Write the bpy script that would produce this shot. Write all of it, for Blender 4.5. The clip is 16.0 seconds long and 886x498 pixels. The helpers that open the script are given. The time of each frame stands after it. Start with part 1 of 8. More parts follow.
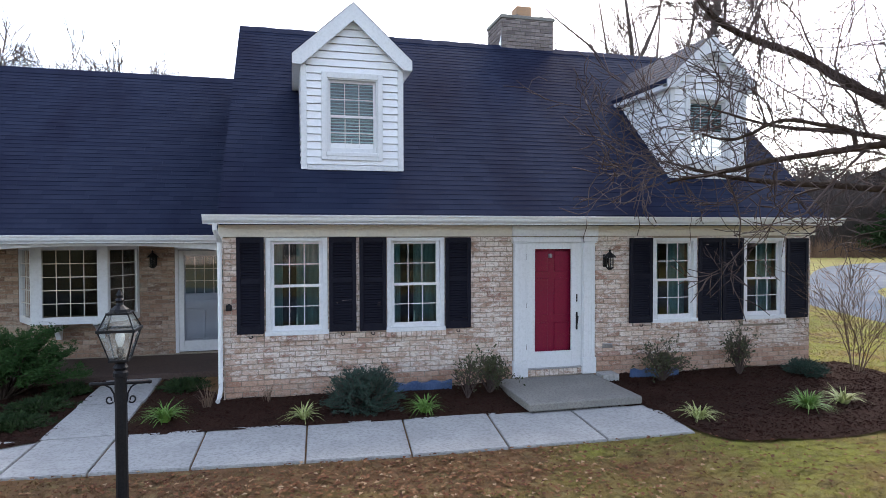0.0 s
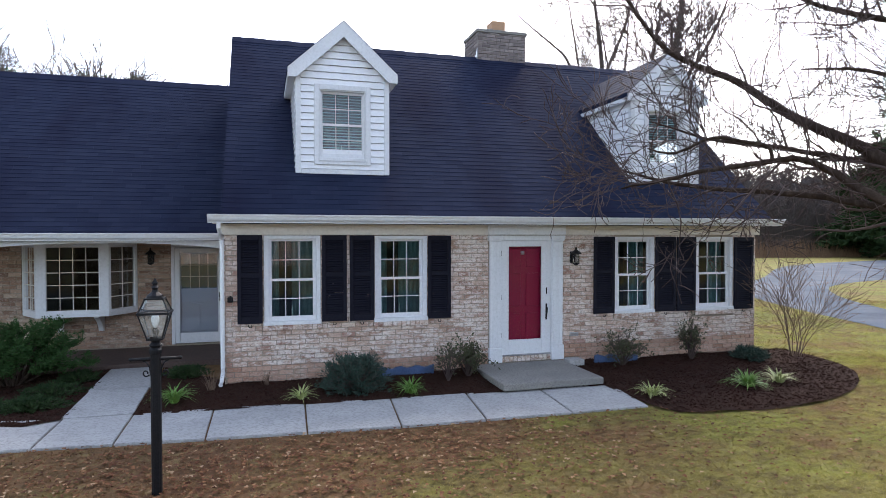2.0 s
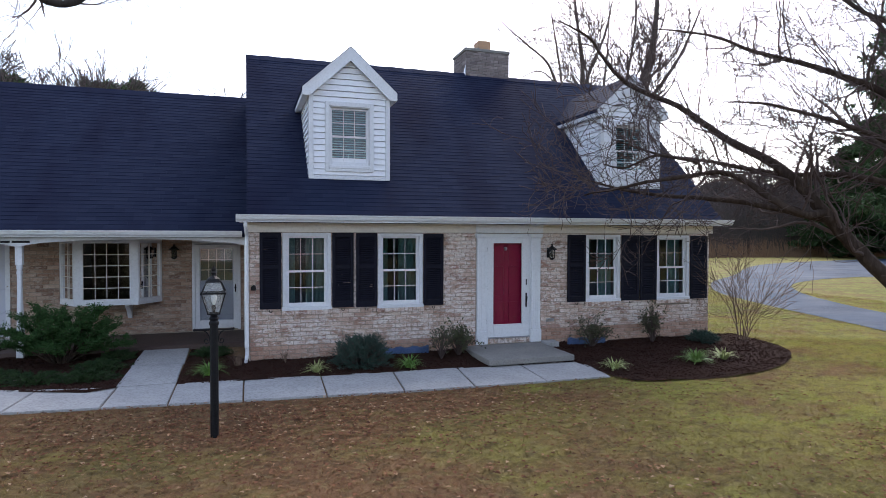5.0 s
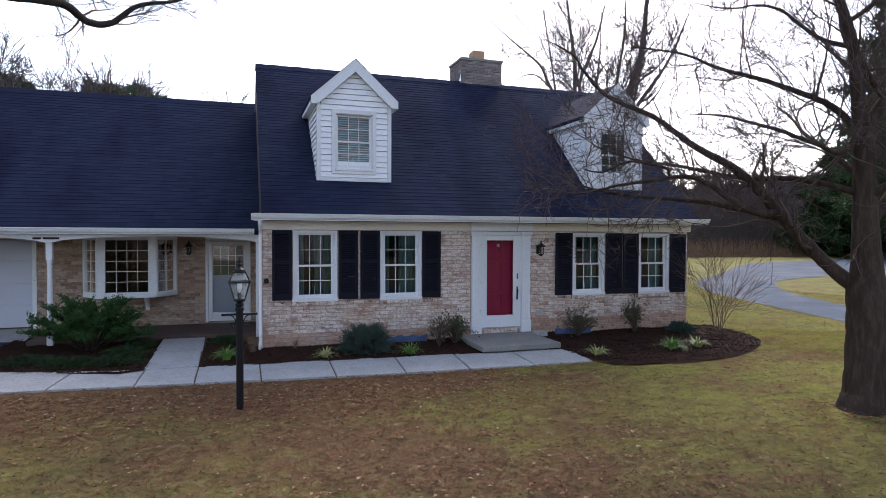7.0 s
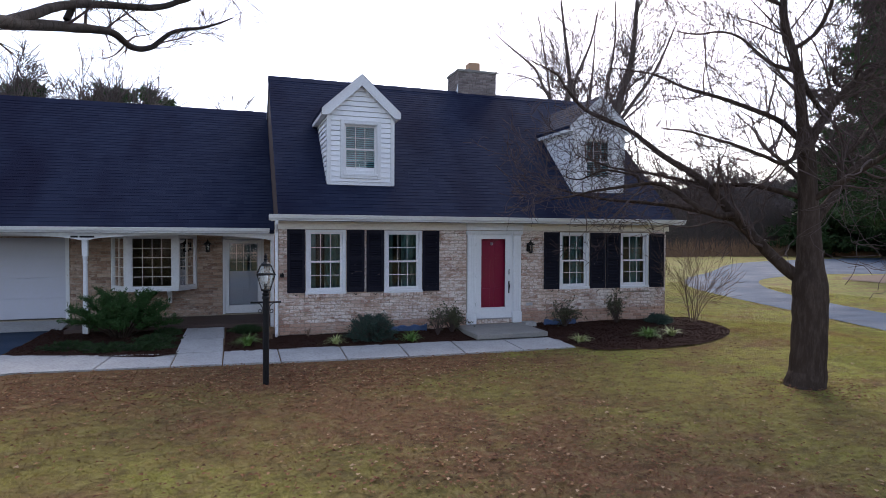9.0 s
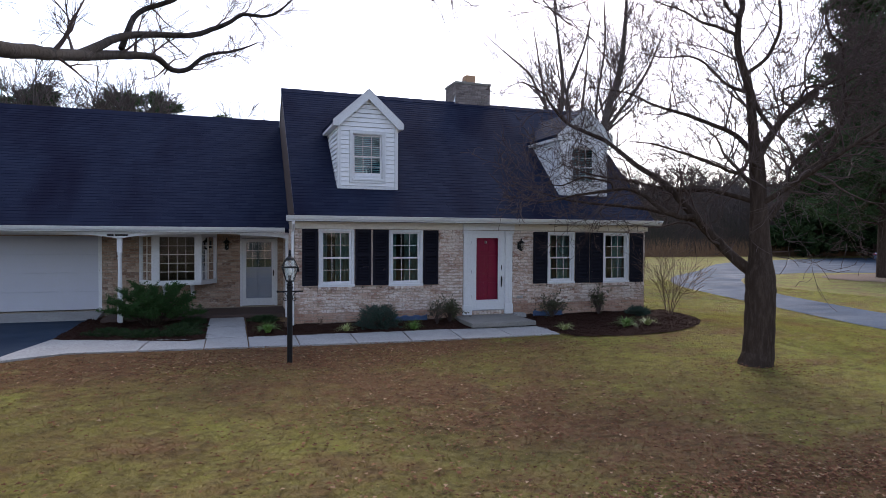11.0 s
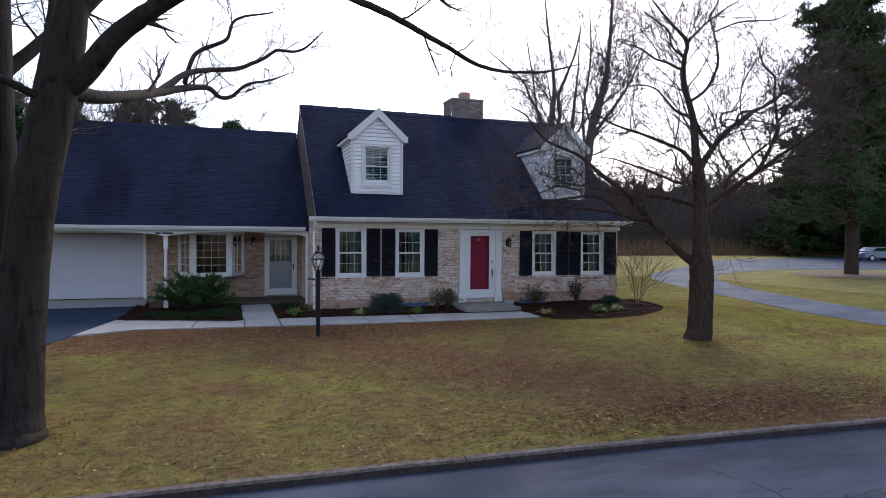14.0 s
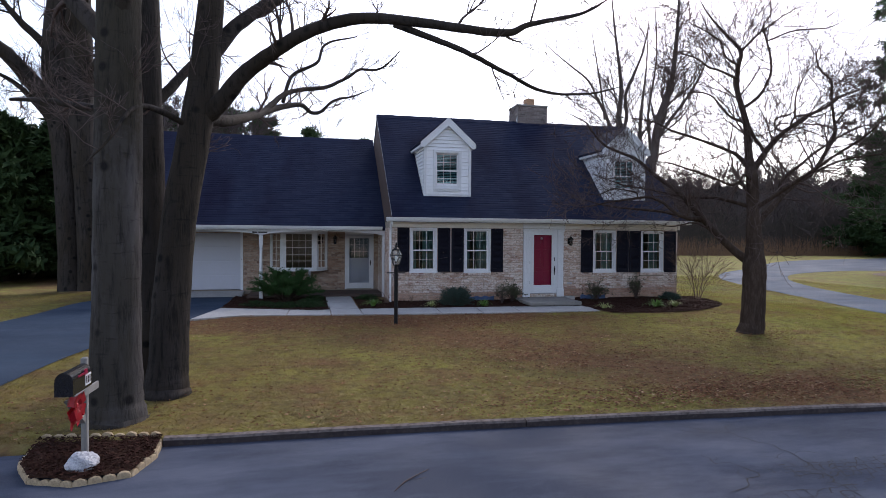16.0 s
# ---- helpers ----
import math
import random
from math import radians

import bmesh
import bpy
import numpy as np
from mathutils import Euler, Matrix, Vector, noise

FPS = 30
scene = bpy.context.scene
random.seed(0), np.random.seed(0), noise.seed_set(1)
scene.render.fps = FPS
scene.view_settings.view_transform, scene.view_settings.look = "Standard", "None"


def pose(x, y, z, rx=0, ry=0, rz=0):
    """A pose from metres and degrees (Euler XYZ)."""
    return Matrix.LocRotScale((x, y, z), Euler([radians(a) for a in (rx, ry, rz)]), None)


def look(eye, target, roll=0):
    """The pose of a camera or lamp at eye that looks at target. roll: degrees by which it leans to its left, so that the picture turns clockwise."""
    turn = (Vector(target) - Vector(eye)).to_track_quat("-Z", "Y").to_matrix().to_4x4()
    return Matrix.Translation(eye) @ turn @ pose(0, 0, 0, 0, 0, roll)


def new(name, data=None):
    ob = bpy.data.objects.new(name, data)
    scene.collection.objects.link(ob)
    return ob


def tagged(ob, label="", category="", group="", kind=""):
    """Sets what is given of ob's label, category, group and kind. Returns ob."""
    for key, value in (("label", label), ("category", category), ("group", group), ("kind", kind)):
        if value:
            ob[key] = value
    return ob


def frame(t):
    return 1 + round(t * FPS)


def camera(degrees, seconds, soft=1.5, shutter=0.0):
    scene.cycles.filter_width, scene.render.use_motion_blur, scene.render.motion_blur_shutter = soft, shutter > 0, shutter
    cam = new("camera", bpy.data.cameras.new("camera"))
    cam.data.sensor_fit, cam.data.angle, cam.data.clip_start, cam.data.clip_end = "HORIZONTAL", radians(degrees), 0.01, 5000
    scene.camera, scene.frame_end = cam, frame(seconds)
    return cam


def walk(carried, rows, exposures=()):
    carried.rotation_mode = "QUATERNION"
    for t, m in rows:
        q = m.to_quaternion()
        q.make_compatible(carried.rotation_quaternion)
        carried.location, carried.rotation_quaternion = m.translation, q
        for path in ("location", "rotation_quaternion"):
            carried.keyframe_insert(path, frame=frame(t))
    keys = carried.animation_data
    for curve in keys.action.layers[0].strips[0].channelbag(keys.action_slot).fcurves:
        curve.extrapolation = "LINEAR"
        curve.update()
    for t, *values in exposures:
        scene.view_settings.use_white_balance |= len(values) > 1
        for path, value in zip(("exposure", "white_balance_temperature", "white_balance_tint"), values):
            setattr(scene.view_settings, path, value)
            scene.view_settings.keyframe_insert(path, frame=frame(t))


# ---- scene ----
cam = camera(71.7, 16.0, soft=0.85)
PATH = [
    (0, (-0.410, -0.090, 2.651), (0.069, 1.851, 2.601), -0.08),
    (0.5, (-0.493, -0.280, 2.642), (0.013, 1.655, 2.592), -0.06),
    (1, (-0.578, -0.494, 2.635), (-0.055, 1.436, 2.587), -0.03),
    (1.5, (-0.675, -0.706, 2.630), (-0.134, 1.219, 2.583), -0.01),
    (2, (-0.779, -0.930, 2.619), (-0.215, 0.988, 2.571), 0.02),
    (2.5, (-0.873, -1.182, 2.613), (-0.296, 0.732, 2.565), 0.04),
    (3, (-0.962, -1.436, 2.612), (-0.375, 0.475, 2.563), 0.06),
    (3.5, (-1.075, -1.662, 2.605), (-0.477, 0.246, 2.557), 0.08),
    (4, (-1.191, -1.882, 2.595), (-0.586, 0.024, 2.548), 0.11),
    (6.5, (-1.632, -3.019, 2.547), (-1.007, -1.120, 2.498), 0.21),
    (7, (-1.728, -3.244, 2.529), (-1.098, -1.346, 2.482), 0.22),
    (7.5, (-1.818, -3.527, 2.525), (-1.186, -1.630, 2.476), 0.24),
    (8, (-1.922, -3.832, 2.527), (-1.287, -1.936, 2.476), 0.26),
    (8.5, (-2.036, -4.134, 2.522), (-1.400, -2.239, 2.472), 0.27),
    (9, (-2.153, -4.428, 2.517), (-1.514, -2.534, 2.469), 0.29),
    (11.5, (-2.826, -6.205, 2.482), (-2.172, -4.316, 2.435), 0.36),
    (12, (-2.967, -6.610, 2.479), (-2.310, -4.722, 2.429), 0.37),
    (12.5, (-3.139, -6.998, 2.468), (-2.479, -5.111, 2.421), 0.38),
    (13, (-3.311, -7.391, 2.461), (-2.646, -5.506, 2.414), 0.40),
    (13.5, (-3.454, -7.781, 2.460), (-2.786, -5.896, 2.412), 0.41),
    (14, (-3.580, -8.143, 2.455), (-2.916, -6.257, 2.407), 0.42),
    (14.5, (-3.711, -8.496, 2.452), (-3.077, -6.600, 2.403), 0.42),
    (15, (-3.832, -8.830, 2.447), (-3.264, -6.913, 2.399), 0.43),
    (15.5, (-3.923, -9.148, 2.430), (-3.423, -7.212, 2.383), 0.44),
    (16, (-4.029, -9.522, 2.438), (-3.571, -7.575, 2.387), 0.45),
]
EXPOSURES = [(0.0, 1.98, 6750, 13), (2.5, 1.83, 6620, 14), (4.0, 1.66, 6500, 15), (7.0, 1.41, 6450, 17), (9.0, 1.28, 6420, 18), (12.5, 1.07, 6450, 18), (16.0, 1.07, 6450, 18)]
walk(cam, [(t, look(eye, target, roll)) for t, eye, target, roll in PATH], EXPOSURES)

# ---- light ----
world = bpy.data.worlds.new("sky")
scene.world = world
world.use_nodes = True
wn, wl = world.node_tree.nodes, world.node_tree.links
SUN_AZ, SUN_EL = 34.0, 38.0            # degrees from +y towards +x, and above the horizon
sky = wn.new("ShaderNodeTexSky")
sky.sky_type, sky.sun_disc = "NISHITA", False
sky.sun_elevation, sky.sun_rotation = radians(SUN_EL), radians(SUN_AZ)
sky.dust_density, sky.air_density, sky.ozone_density = 1.2, 1.0, 1.5
soft_sky = wn.new("ShaderNodeHueSaturation")
soft_sky.inputs["Saturation"].default_value = 0.72
wl.new(sky.outputs[0], soft_sky.inputs["Color"])
wl.new(soft_sky.outputs[0], wn["Background"].inputs["Color"])
wn["Background"].inputs["Strength"].default_value = 0.15

sun_data = bpy.data.lights.new("sun", "SUN")
sun_data.energy, sun_data.angle, sun_data.color = 1.1, radians(30), (1.0, 0.94, 0.86)
sun = new("sun", sun_data)
sun.matrix_world = look((30 * math.sin(radians(SUN_AZ)), 30 * math.cos(radians(SUN_AZ)), 30 * math.tan(radians(SUN_EL))), (0, 0, 0))


# ---- materials ----
def node_mat(name, rough=0.7, metal=0.0, spec=0.5):
    m = bpy.data.materials.new(name)
    m.use_nodes = True
    nt = m.node_tree
    p = nt.nodes["Principled BSDF"]
    p.inputs["Roughness"].default_value, p.inputs["Metallic"].default_value = rough, metal
    p.inputs["Specular IOR Level"].default_value = spec
    return m, nt, p


def coords(nt, space="Object"):
    return nt.nodes.new("ShaderNodeTexCoord").outputs[space]


def noise_tex(nt, scale, detail=4.0, rough=0.6, vec=None, stretch=None):
    n = nt.nodes.new("ShaderNodeTexNoise")
    n.inputs["Scale"].default_value, n.inputs["Detail"].default_value, n.inputs["Roughness"].default_value = scale, detail, rough
    vec = vec or coords(nt)
    if stretch:
        mp = nt.nodes.new("ShaderNodeMapping")
        mp.inputs["Scale"].default_value = stretch
        nt.links.new(vec, mp.inputs["Vector"])
        vec = mp.outputs[0]
    nt.links.new(vec, n.inputs["Vector"])
    return n.outputs["Fac"]


def ramp(nt, fac, stops):
    r = nt.nodes.new("ShaderNodeValToRGB")
    els = r.color_ramp.elements
    while len(els) < len(stops):
        els.new(0.5)
    for e, (pos, col) in zip(els, stops):
        e.position, e.color = pos, (*col, 1)
    nt.links.new(fac, r.inputs["Fac"])
    return r.outputs["Color"]


def mix(nt, fac, a, b, blend="MIX"):
    m = nt.nodes.new("ShaderNodeMix")
    m.data_type, m.blend_type = "RGBA", blend
    for sock, v in ((m.inputs[0], fac), (m.inputs[6], a), (m.inputs[7], b)):
        if isinstance(v, (int, float)):
            sock.default_value = v
        elif isinstance(v, tuple):
            sock.default_value = (*v, 1)
        else:
            nt.links.new(v, sock)
    return m.outputs[2]


def bump(nt, p, height, strength=0.3, dist=0.01):
    b = nt.nodes.new("ShaderNodeBump")
    b.inputs["Strength"].default_value, b.inputs["Distance"].default_value = strength, dist
    nt.links.new(height, b.inputs["Height"])
    nt.links.new(b.outputs[0], p.inputs["Normal"])


DULL = ("mulch", "mulch_chip", "bark", "twig", "kerb_concrete", "needles", "pine_needles", "yew_needles", "far_bark", "dry_weeds", "wooded_hill", "fallen_leaf")


def two_scale(name, c1, c2, c3, big=1.5, fine=30.0, rough=0.7, bump_s=0.2, bump_d=0.005, metal=0.0, spec=0.5, stretch=None, lo=0.3, hi=0.7):
    """A surface that varies broadly from c1 to c2, with a fine grain towards c3."""
    m, nt, p = node_mat(name, rough, metal, 0.08 if name in DULL else spec)
    broad = ramp(nt, noise_tex(nt, big, 5, 0.6, stretch=stretch), [(lo, c1), (hi, c2)])
    grain = noise_tex(nt, fine, 4, 0.7, stretch=stretch)
    col = mix(nt, ramp(nt, grain, [(0.45, (0, 0, 0)), (0.72, (1, 1, 1))]), broad, c3)
    nt.links.new(col, p.inputs["Base Color"])
    bump(nt, p, grain, bump_s, bump_d)
    return m


def piece_mat(name, stops, joined, fine=18.0, dirt=(0.2, 0.17, 0.15), rough=0.85, dirt_amount=(0.5, 0.75), bump_d=0.006, big_tint=None, spec=0.12):
    """Bricks and shingles: one colour a piece, stained and pitted."""
    m, nt, p = node_mat(name, rough, 0, spec)
    if joined:
        rnd = nt.nodes.new("ShaderNodeNewGeometry").outputs["Random Per Island"]
    else:
        rnd = nt.nodes.new("ShaderNodeObjectInfo").outputs["Random"]
    col = ramp(nt, rnd, stops)
    pos = nt.nodes.new("ShaderNodeNewGeometry").outputs["Position"]
    grain = noise_tex(nt, fine, 5, 0.7, pos)
    col = mix(nt, ramp(nt, grain, [(dirt_amount[0], (0, 0, 0)), (dirt_amount[1], (0.8, 0.8, 0.8))]), col, dirt)
    if big_tint:
        scale, c, lo, hi, st = big_tint
        col = mix(nt, ramp(nt, noise_tex(nt, scale, 3, 0.5, pos, st), [(lo, (0, 0, 0)), (hi, (0.85, 0.85, 0.85))]), col, c)
    nt.links.new(col, p.inputs["Base Color"])
    bump(nt, p, grain, 0.5, bump_d)
    return m


def brick_mat(name, stops, joined, white=(0.76, 0.69, 0.64), wash=(0.47, 0.61)):
    """Old brick: a colour a piece, whitewash left in smears, dark pits and scuffs."""
    m, nt, p = node_mat(name, 0.9, 0, 0.15)
    if joined:
        rnd = nt.nodes.new("ShaderNodeNewGeometry").outputs["Random Per Island"]
    else:
        rnd = nt.nodes.new("ShaderNodeObjectInfo").outputs["Random"]
    pos = nt.nodes.new("ShaderNodeNewGeometry").outputs["Position"]
    col = ramp(nt, rnd, stops)
    broad = noise_tex(nt, 1.1, 3, 0.6, pos)
    smear = noise_tex(nt, 13, 6, 0.75, pos, (0.6, 1, 1.5))
    both = nt.nodes.new("ShaderNodeMath")
    both.operation = "MULTIPLY_ADD"
    both.inputs[1].default_value = 0.55
    nt.links.new(broad, both.inputs[0])
    nt.links.new(smear, both.inputs[2])
    lift = nt.nodes.new("ShaderNodeMath")
    lift.operation = "SUBTRACT"
    lift.inputs[1].default_value = 0.26
    nt.links.new(both.outputs[0], lift.inputs[0])
    col = mix(nt, ramp(nt, lift.outputs[0], [(wash[0], (0, 0, 0)), (wash[1], (0.85, 0.85, 0.85))]), col, white)
    pits = noise_tex(nt, 26, 6, 0.78, pos, (0.8, 1, 1.2))
    col = mix(nt, ramp(nt, pits, [(0.32, (0.9, 0.9, 0.9)), (0.49, (0, 0, 0))]), col, (0.17, 0.11, 0.08))
    col = mix(nt, ramp(nt, noise_tex(nt, 41, 4, 0.8, pos, (1, 1, 1.4)), [(0.52, (0, 0, 0)), (0.68, (0.45, 0.45, 0.45))]), col, (0.70, 0.62, 0.55))
    blot = noise_tex(nt, 5.5, 4, 0.65, pos)
    col = mix(nt, ramp(nt, blot, [(0.56, (0, 0, 0)), (0.70, (0.6, 0.6, 0.6))]), col, (0.33, 0.22, 0.15))
    nt.links.new(col, p.inputs["Base Color"])
    bump(nt, p, smear, 0.8, 0.010)
    return m


BRICK = [(0.0, (0.37, 0.225, 0.165)), (0.2, (0.47, 0.32, 0.245)), (0.4, (0.57, 0.425, 0.345)), (0.6, (0.50, 0.35, 0.28)), (0.8, (0.66, 0.53, 0.44)), (0.93, (0.41, 0.24, 0.185)), (1.0, (0.26, 0.145, 0.11))]
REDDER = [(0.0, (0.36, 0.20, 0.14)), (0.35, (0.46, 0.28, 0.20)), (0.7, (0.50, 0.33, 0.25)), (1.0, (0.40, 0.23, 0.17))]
M_BRICK = brick_mat("brick", BRICK, False)
M_BRICKS = brick_mat("brick_joined", BRICK, True)
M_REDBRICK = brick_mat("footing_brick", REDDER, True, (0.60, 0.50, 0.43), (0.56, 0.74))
# porch shade put into darker brick colours; these bricks also keep less whitewash
DARKER = [(0.0, (0.20, 0.115, 0.08)), (0.25, (0.34, 0.22, 0.155)), (0.5, (0.44, 0.31, 0.23)), (0.7, (0.30, 0.18, 0.125)), (0.88, (0.50, 0.38, 0.29)), (1.0, (0.15, 0.08, 0.06))]
M_SHADED_PORCHBRICK = brick_mat("shaded_porch_brick", DARKER, False, (0.58, 0.50, 0.42), (0.53, 0.70))
M_SHADED_PORCHBRICKS = brick_mat("shaded_porch_brick_joined", DARKER, True, (0.58, 0.50, 0.42), (0.53, 0.70))
M_MORTAR = two_scale("mortar", (0.38, 0.325, 0.26), (0.27, 0.225, 0.175), (0.17, 0.135, 0.105), 2, 45, 0.95)
M_FARBRICK = brick_mat("far_house_brick", DARKER, True)
CHIM = [(0.0, (0.14, 0.115, 0.112)), (0.35, (0.23, 0.19, 0.18)), (0.7, (0.18, 0.15, 0.145)), (1.0, (0.33, 0.28, 0.26))]
M_CHIM = piece_mat("chimney_brick", CHIM, False, dirt=(0.10, 0.09, 0.08))
SHING = [(0.0, (0.0165, 0.0215, 0.043)), (0.5, (0.019, 0.0245, 0.048)), (1.0, (0.023, 0.029, 0.054))]
TINT = (0.6, (0.010, 0.010, 0.024), 0.46, 0.72, (1.3, 0.5, 0.5))
M_SHINGLE = piece_mat("shingle", SHING, False, 60, (0.034, 0.036, 0.055), 0.75, (0.55, 0.8), 0.004, TINT, 0.03)
M_SHINGLES = piece_mat("shingle_joined", SHING, True, 60, (0.034, 0.036, 0.055), 0.75, (0.55, 0.8), 0.004, TINT, 0.03)
M_WHITE = two_scale("white_paint", (0.72, 0.73, 0.745), (0.67, 0.68, 0.695), (0.60, 0.61, 0.62), 1.2, 25, 0.45, 0.05, 0.002)
M_SIDING = two_scale("white_siding", (0.84, 0.85, 0.87), (0.80, 0.81, 0.83), (0.74, 0.75, 0.76), 0.9, 14, 0.5, 0.05, 0.002, stretch=(1, 1, 4))
M_CREAM = two_scale("cream_paint", (0.72, 0.67, 0.59), (0.67, 0.62, 0.55), (0.6, 0.55, 0.49), 0.8, 20, 0.55, 0.05, 0.002)
M_GUTTER = two_scale("gutter_paint", (0.78, 0.79, 0.80), (0.72, 0.73, 0.74), (0.66, 0.66, 0.67), 1.5, 20, 0.4, 0.05, 0.002)
M_SHUTTER = two_scale("shutter_paint", (0.007, 0.007, 0.014), (0.010, 0.010, 0.018), (0.016, 0.016, 0.024), 3, 40, 0.6, 0.06, 0.002, spec=0.12)
M_RED = two_scale("red_door_paint", (0.26, 0.002, 0.040), (0.22, 0.002, 0.034), (0.29, 0.004, 0.044), 1.2, 30, 0.35, 0.04, 0.002)
M_GARAGE = two_scale("garage_door_paint", (0.50, 0.51, 0.58), (0.46, 0.47, 0.53), (0.48, 0.49, 0.53), 0.7, 18, 0.5, 0.05, 0.002)
M_CONC = two_scale("concrete", (0.41, 0.405, 0.39), (0.31, 0.308, 0.30), (0.22, 0.217, 0.21), 1.6, 26, 0.85, 0.3, 0.004)
M_STOOP = two_scale("stoop_concrete", (0.26, 0.245, 0.22), (0.19, 0.182, 0.168), (0.13, 0.122, 0.11), 1.8, 34, 0.85, 0.3, 0.004)
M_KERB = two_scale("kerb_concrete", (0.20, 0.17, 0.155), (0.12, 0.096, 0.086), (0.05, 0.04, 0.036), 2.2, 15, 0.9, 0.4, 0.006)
M_ENAMEL = two_scale("black_enamel", (0.008, 0.008, 0.010), (0.012, 0.012, 0.014), (0.02, 0.02, 0.022), 4, 50, 0.22, 0.04, 0.001, spec=0.5)
M_RIBBON = two_scale("red_ribbon", (0.44, 0.008, 0.022), (0.36, 0.006, 0.018), (0.50, 0.02, 0.03), 9, 60, 0.5, 0.1, 0.002)
# kerb face: its shade painted in as darker colour, along with tar stain
M_SHADED_TAR = two_scale("shaded_tar_stained_concrete", (0.040, 0.029, 0.029), (0.022, 0.016, 0.017), (0.066, 0.050, 0.046), 2.6, 17, 0.9, 0.4, 0.006)
M_SCALLOP = two_scale("tan_cast_stone", (0.47, 0.36, 0.22), (0.36, 0.27, 0.16), (0.26, 0.19, 0.12), 5, 40, 0.9, 0.4, 0.006)
M_MULCH = two_scale("mulch", (0.036, 0.016, 0.011), (0.020, 0.010, 0.007), (0.058, 0.030, 0.02), 3, 45, 0.95, 0.8, 0.03)
M_LITTER = two_scale("needle_litter", (0.11, 0.060, 0.035), (0.070, 0.042, 0.026), (0.15, 0.10, 0.05), 0.8, 12, 0.95, 0.5, 0.02)
M_CHIP = two_scale("mulch_chip", (0.040, 0.016, 0.012), (0.022, 0.010, 0.008), (0.060, 0.030, 0.022), 2, 9, 0.95, 0.3, 0.01)
M_BLACK = two_scale("black_metal", (0.006, 0.006, 0.008), (0.010, 0.010, 0.012), (0.016, 0.016, 0.018), 5, 60, 0.45, 0.1, 0.002, spec=0.2)
M_BARK = two_scale("bark", (0.056, 0.039, 0.030), (0.033, 0.023, 0.018), (0.088, 0.064, 0.050), 2.2, 16, 0.95, 0.9, 0.03, stretch=(1, 1, 0.22))
def trunk_mat(name, c1, c2, dark, moss, moss_from=99.0):
    """Thick bark: vertical furrows, short cross cracks, dark knots and a warm stain."""
    m, nt, p = node_mat(name, 0.95, 0, 0.15)
    pos = nt.nodes.new("ShaderNodeNewGeometry").outputs["Position"]
    col = ramp(nt, noise_tex(nt, 1.5, 5, 0.65, pos, (1, 1, 0.5)), [(0.35, c1), (0.65, c2)])
    col = mix(nt, ramp(nt, noise_tex(nt, 0.9, 4, 0.6, pos, (1.5, 1.5, 0.4)), [(0.44, (0, 0, 0)), (0.60, (0.75, 0.75, 0.75))]), col, moss)
    if moss_from < 50:                                 # moss grows over the upper trunk, its rim ragged
        xyz, rise = nt.nodes.new("ShaderNodeSeparateXYZ"), nt.nodes.new("ShaderNodeMapRange")
        nt.links.new(pos, xyz.inputs[0])
        nt.links.new(xyz.outputs["Z"], rise.inputs["Value"])
        rise.inputs["From Min"].default_value, rise.inputs["From Max"].default_value = moss_from - 0.8, moss_from + 0.8
        rise.inputs["To Min"].default_value, rise.inputs["To Max"].default_value = -0.25, 0.25
        both = nt.nodes.new("ShaderNodeMath")
        nt.links.new(rise.outputs[0], both.inputs[0])
        nt.links.new(noise_tex(nt, 2.6, 5, 0.7, pos), both.inputs[1])
        col = mix(nt, ramp(nt, both.outputs[0], [(0.46, (0, 0, 0)), (0.60, (0.85, 0.85, 0.85))]), col, moss)
    furrow = noise_tex(nt, 13, 5, 0.7, pos, (1, 1, 0.14))
    cross = noise_tex(nt, 6, 4, 0.7, pos, (0.5, 0.5, 2.6))
    col = mix(nt, ramp(nt, furrow, [(0.34, (0.75, 0.75, 0.75)), (0.50, (0, 0, 0))]), col, dark)
    col = mix(nt, ramp(nt, cross, [(0.58, (0, 0, 0)), (0.70, (0.55, 0.55, 0.55))]), col, dark)
    vor = nt.nodes.new("ShaderNodeTexVoronoi")
    vor.inputs["Scale"].default_value = 2.6
    nt.links.new(pos, vor.inputs["Vector"])
    col = mix(nt, ramp(nt, vor.outputs["Distance"], [(0.10, (0.95, 0.95, 0.95)), (0.21, (0, 0, 0))]), col, dark)
    nt.links.new(col, p.inputs["Base Color"])
    bump(nt, p, furrow, 0.9, 0.03)
    return m


M_BIGBARK = trunk_mat("maple_bark", (0.108, 0.098, 0.097), (0.066, 0.060, 0.059), (0.014, 0.012, 0.012), (0.040, 0.034, 0.024), 3.7)
M_BROWNBARK = trunk_mat("brown_maple_bark", (0.056, 0.047, 0.042), (0.034, 0.029, 0.026), (0.010, 0.009, 0.009), (0.036, 0.028, 0.020))
M_TWIG = two_scale("twig", (0.095, 0.068, 0.063), (0.068, 0.050, 0.046), (0.13, 0.098, 0.088), 1, 8, 0.9, 0.1, 0.002)
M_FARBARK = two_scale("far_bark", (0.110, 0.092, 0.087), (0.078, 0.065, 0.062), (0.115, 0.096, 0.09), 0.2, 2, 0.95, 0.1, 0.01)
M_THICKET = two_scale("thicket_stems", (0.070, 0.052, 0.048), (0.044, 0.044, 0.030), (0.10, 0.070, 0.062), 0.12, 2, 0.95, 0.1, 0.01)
M_TAN = two_scale("dry_weeds", (0.24, 0.15, 0.09), (0.17, 0.10, 0.07), (0.30, 0.2, 0.12), 0.3, 3, 0.95, 0.1, 0.01)
M_FLUE = two_scale("flue_tile", (0.46, 0.27, 0.15), (0.40, 0.23, 0.13), (0.3, 0.2, 0.14), 4, 40, 0.85)
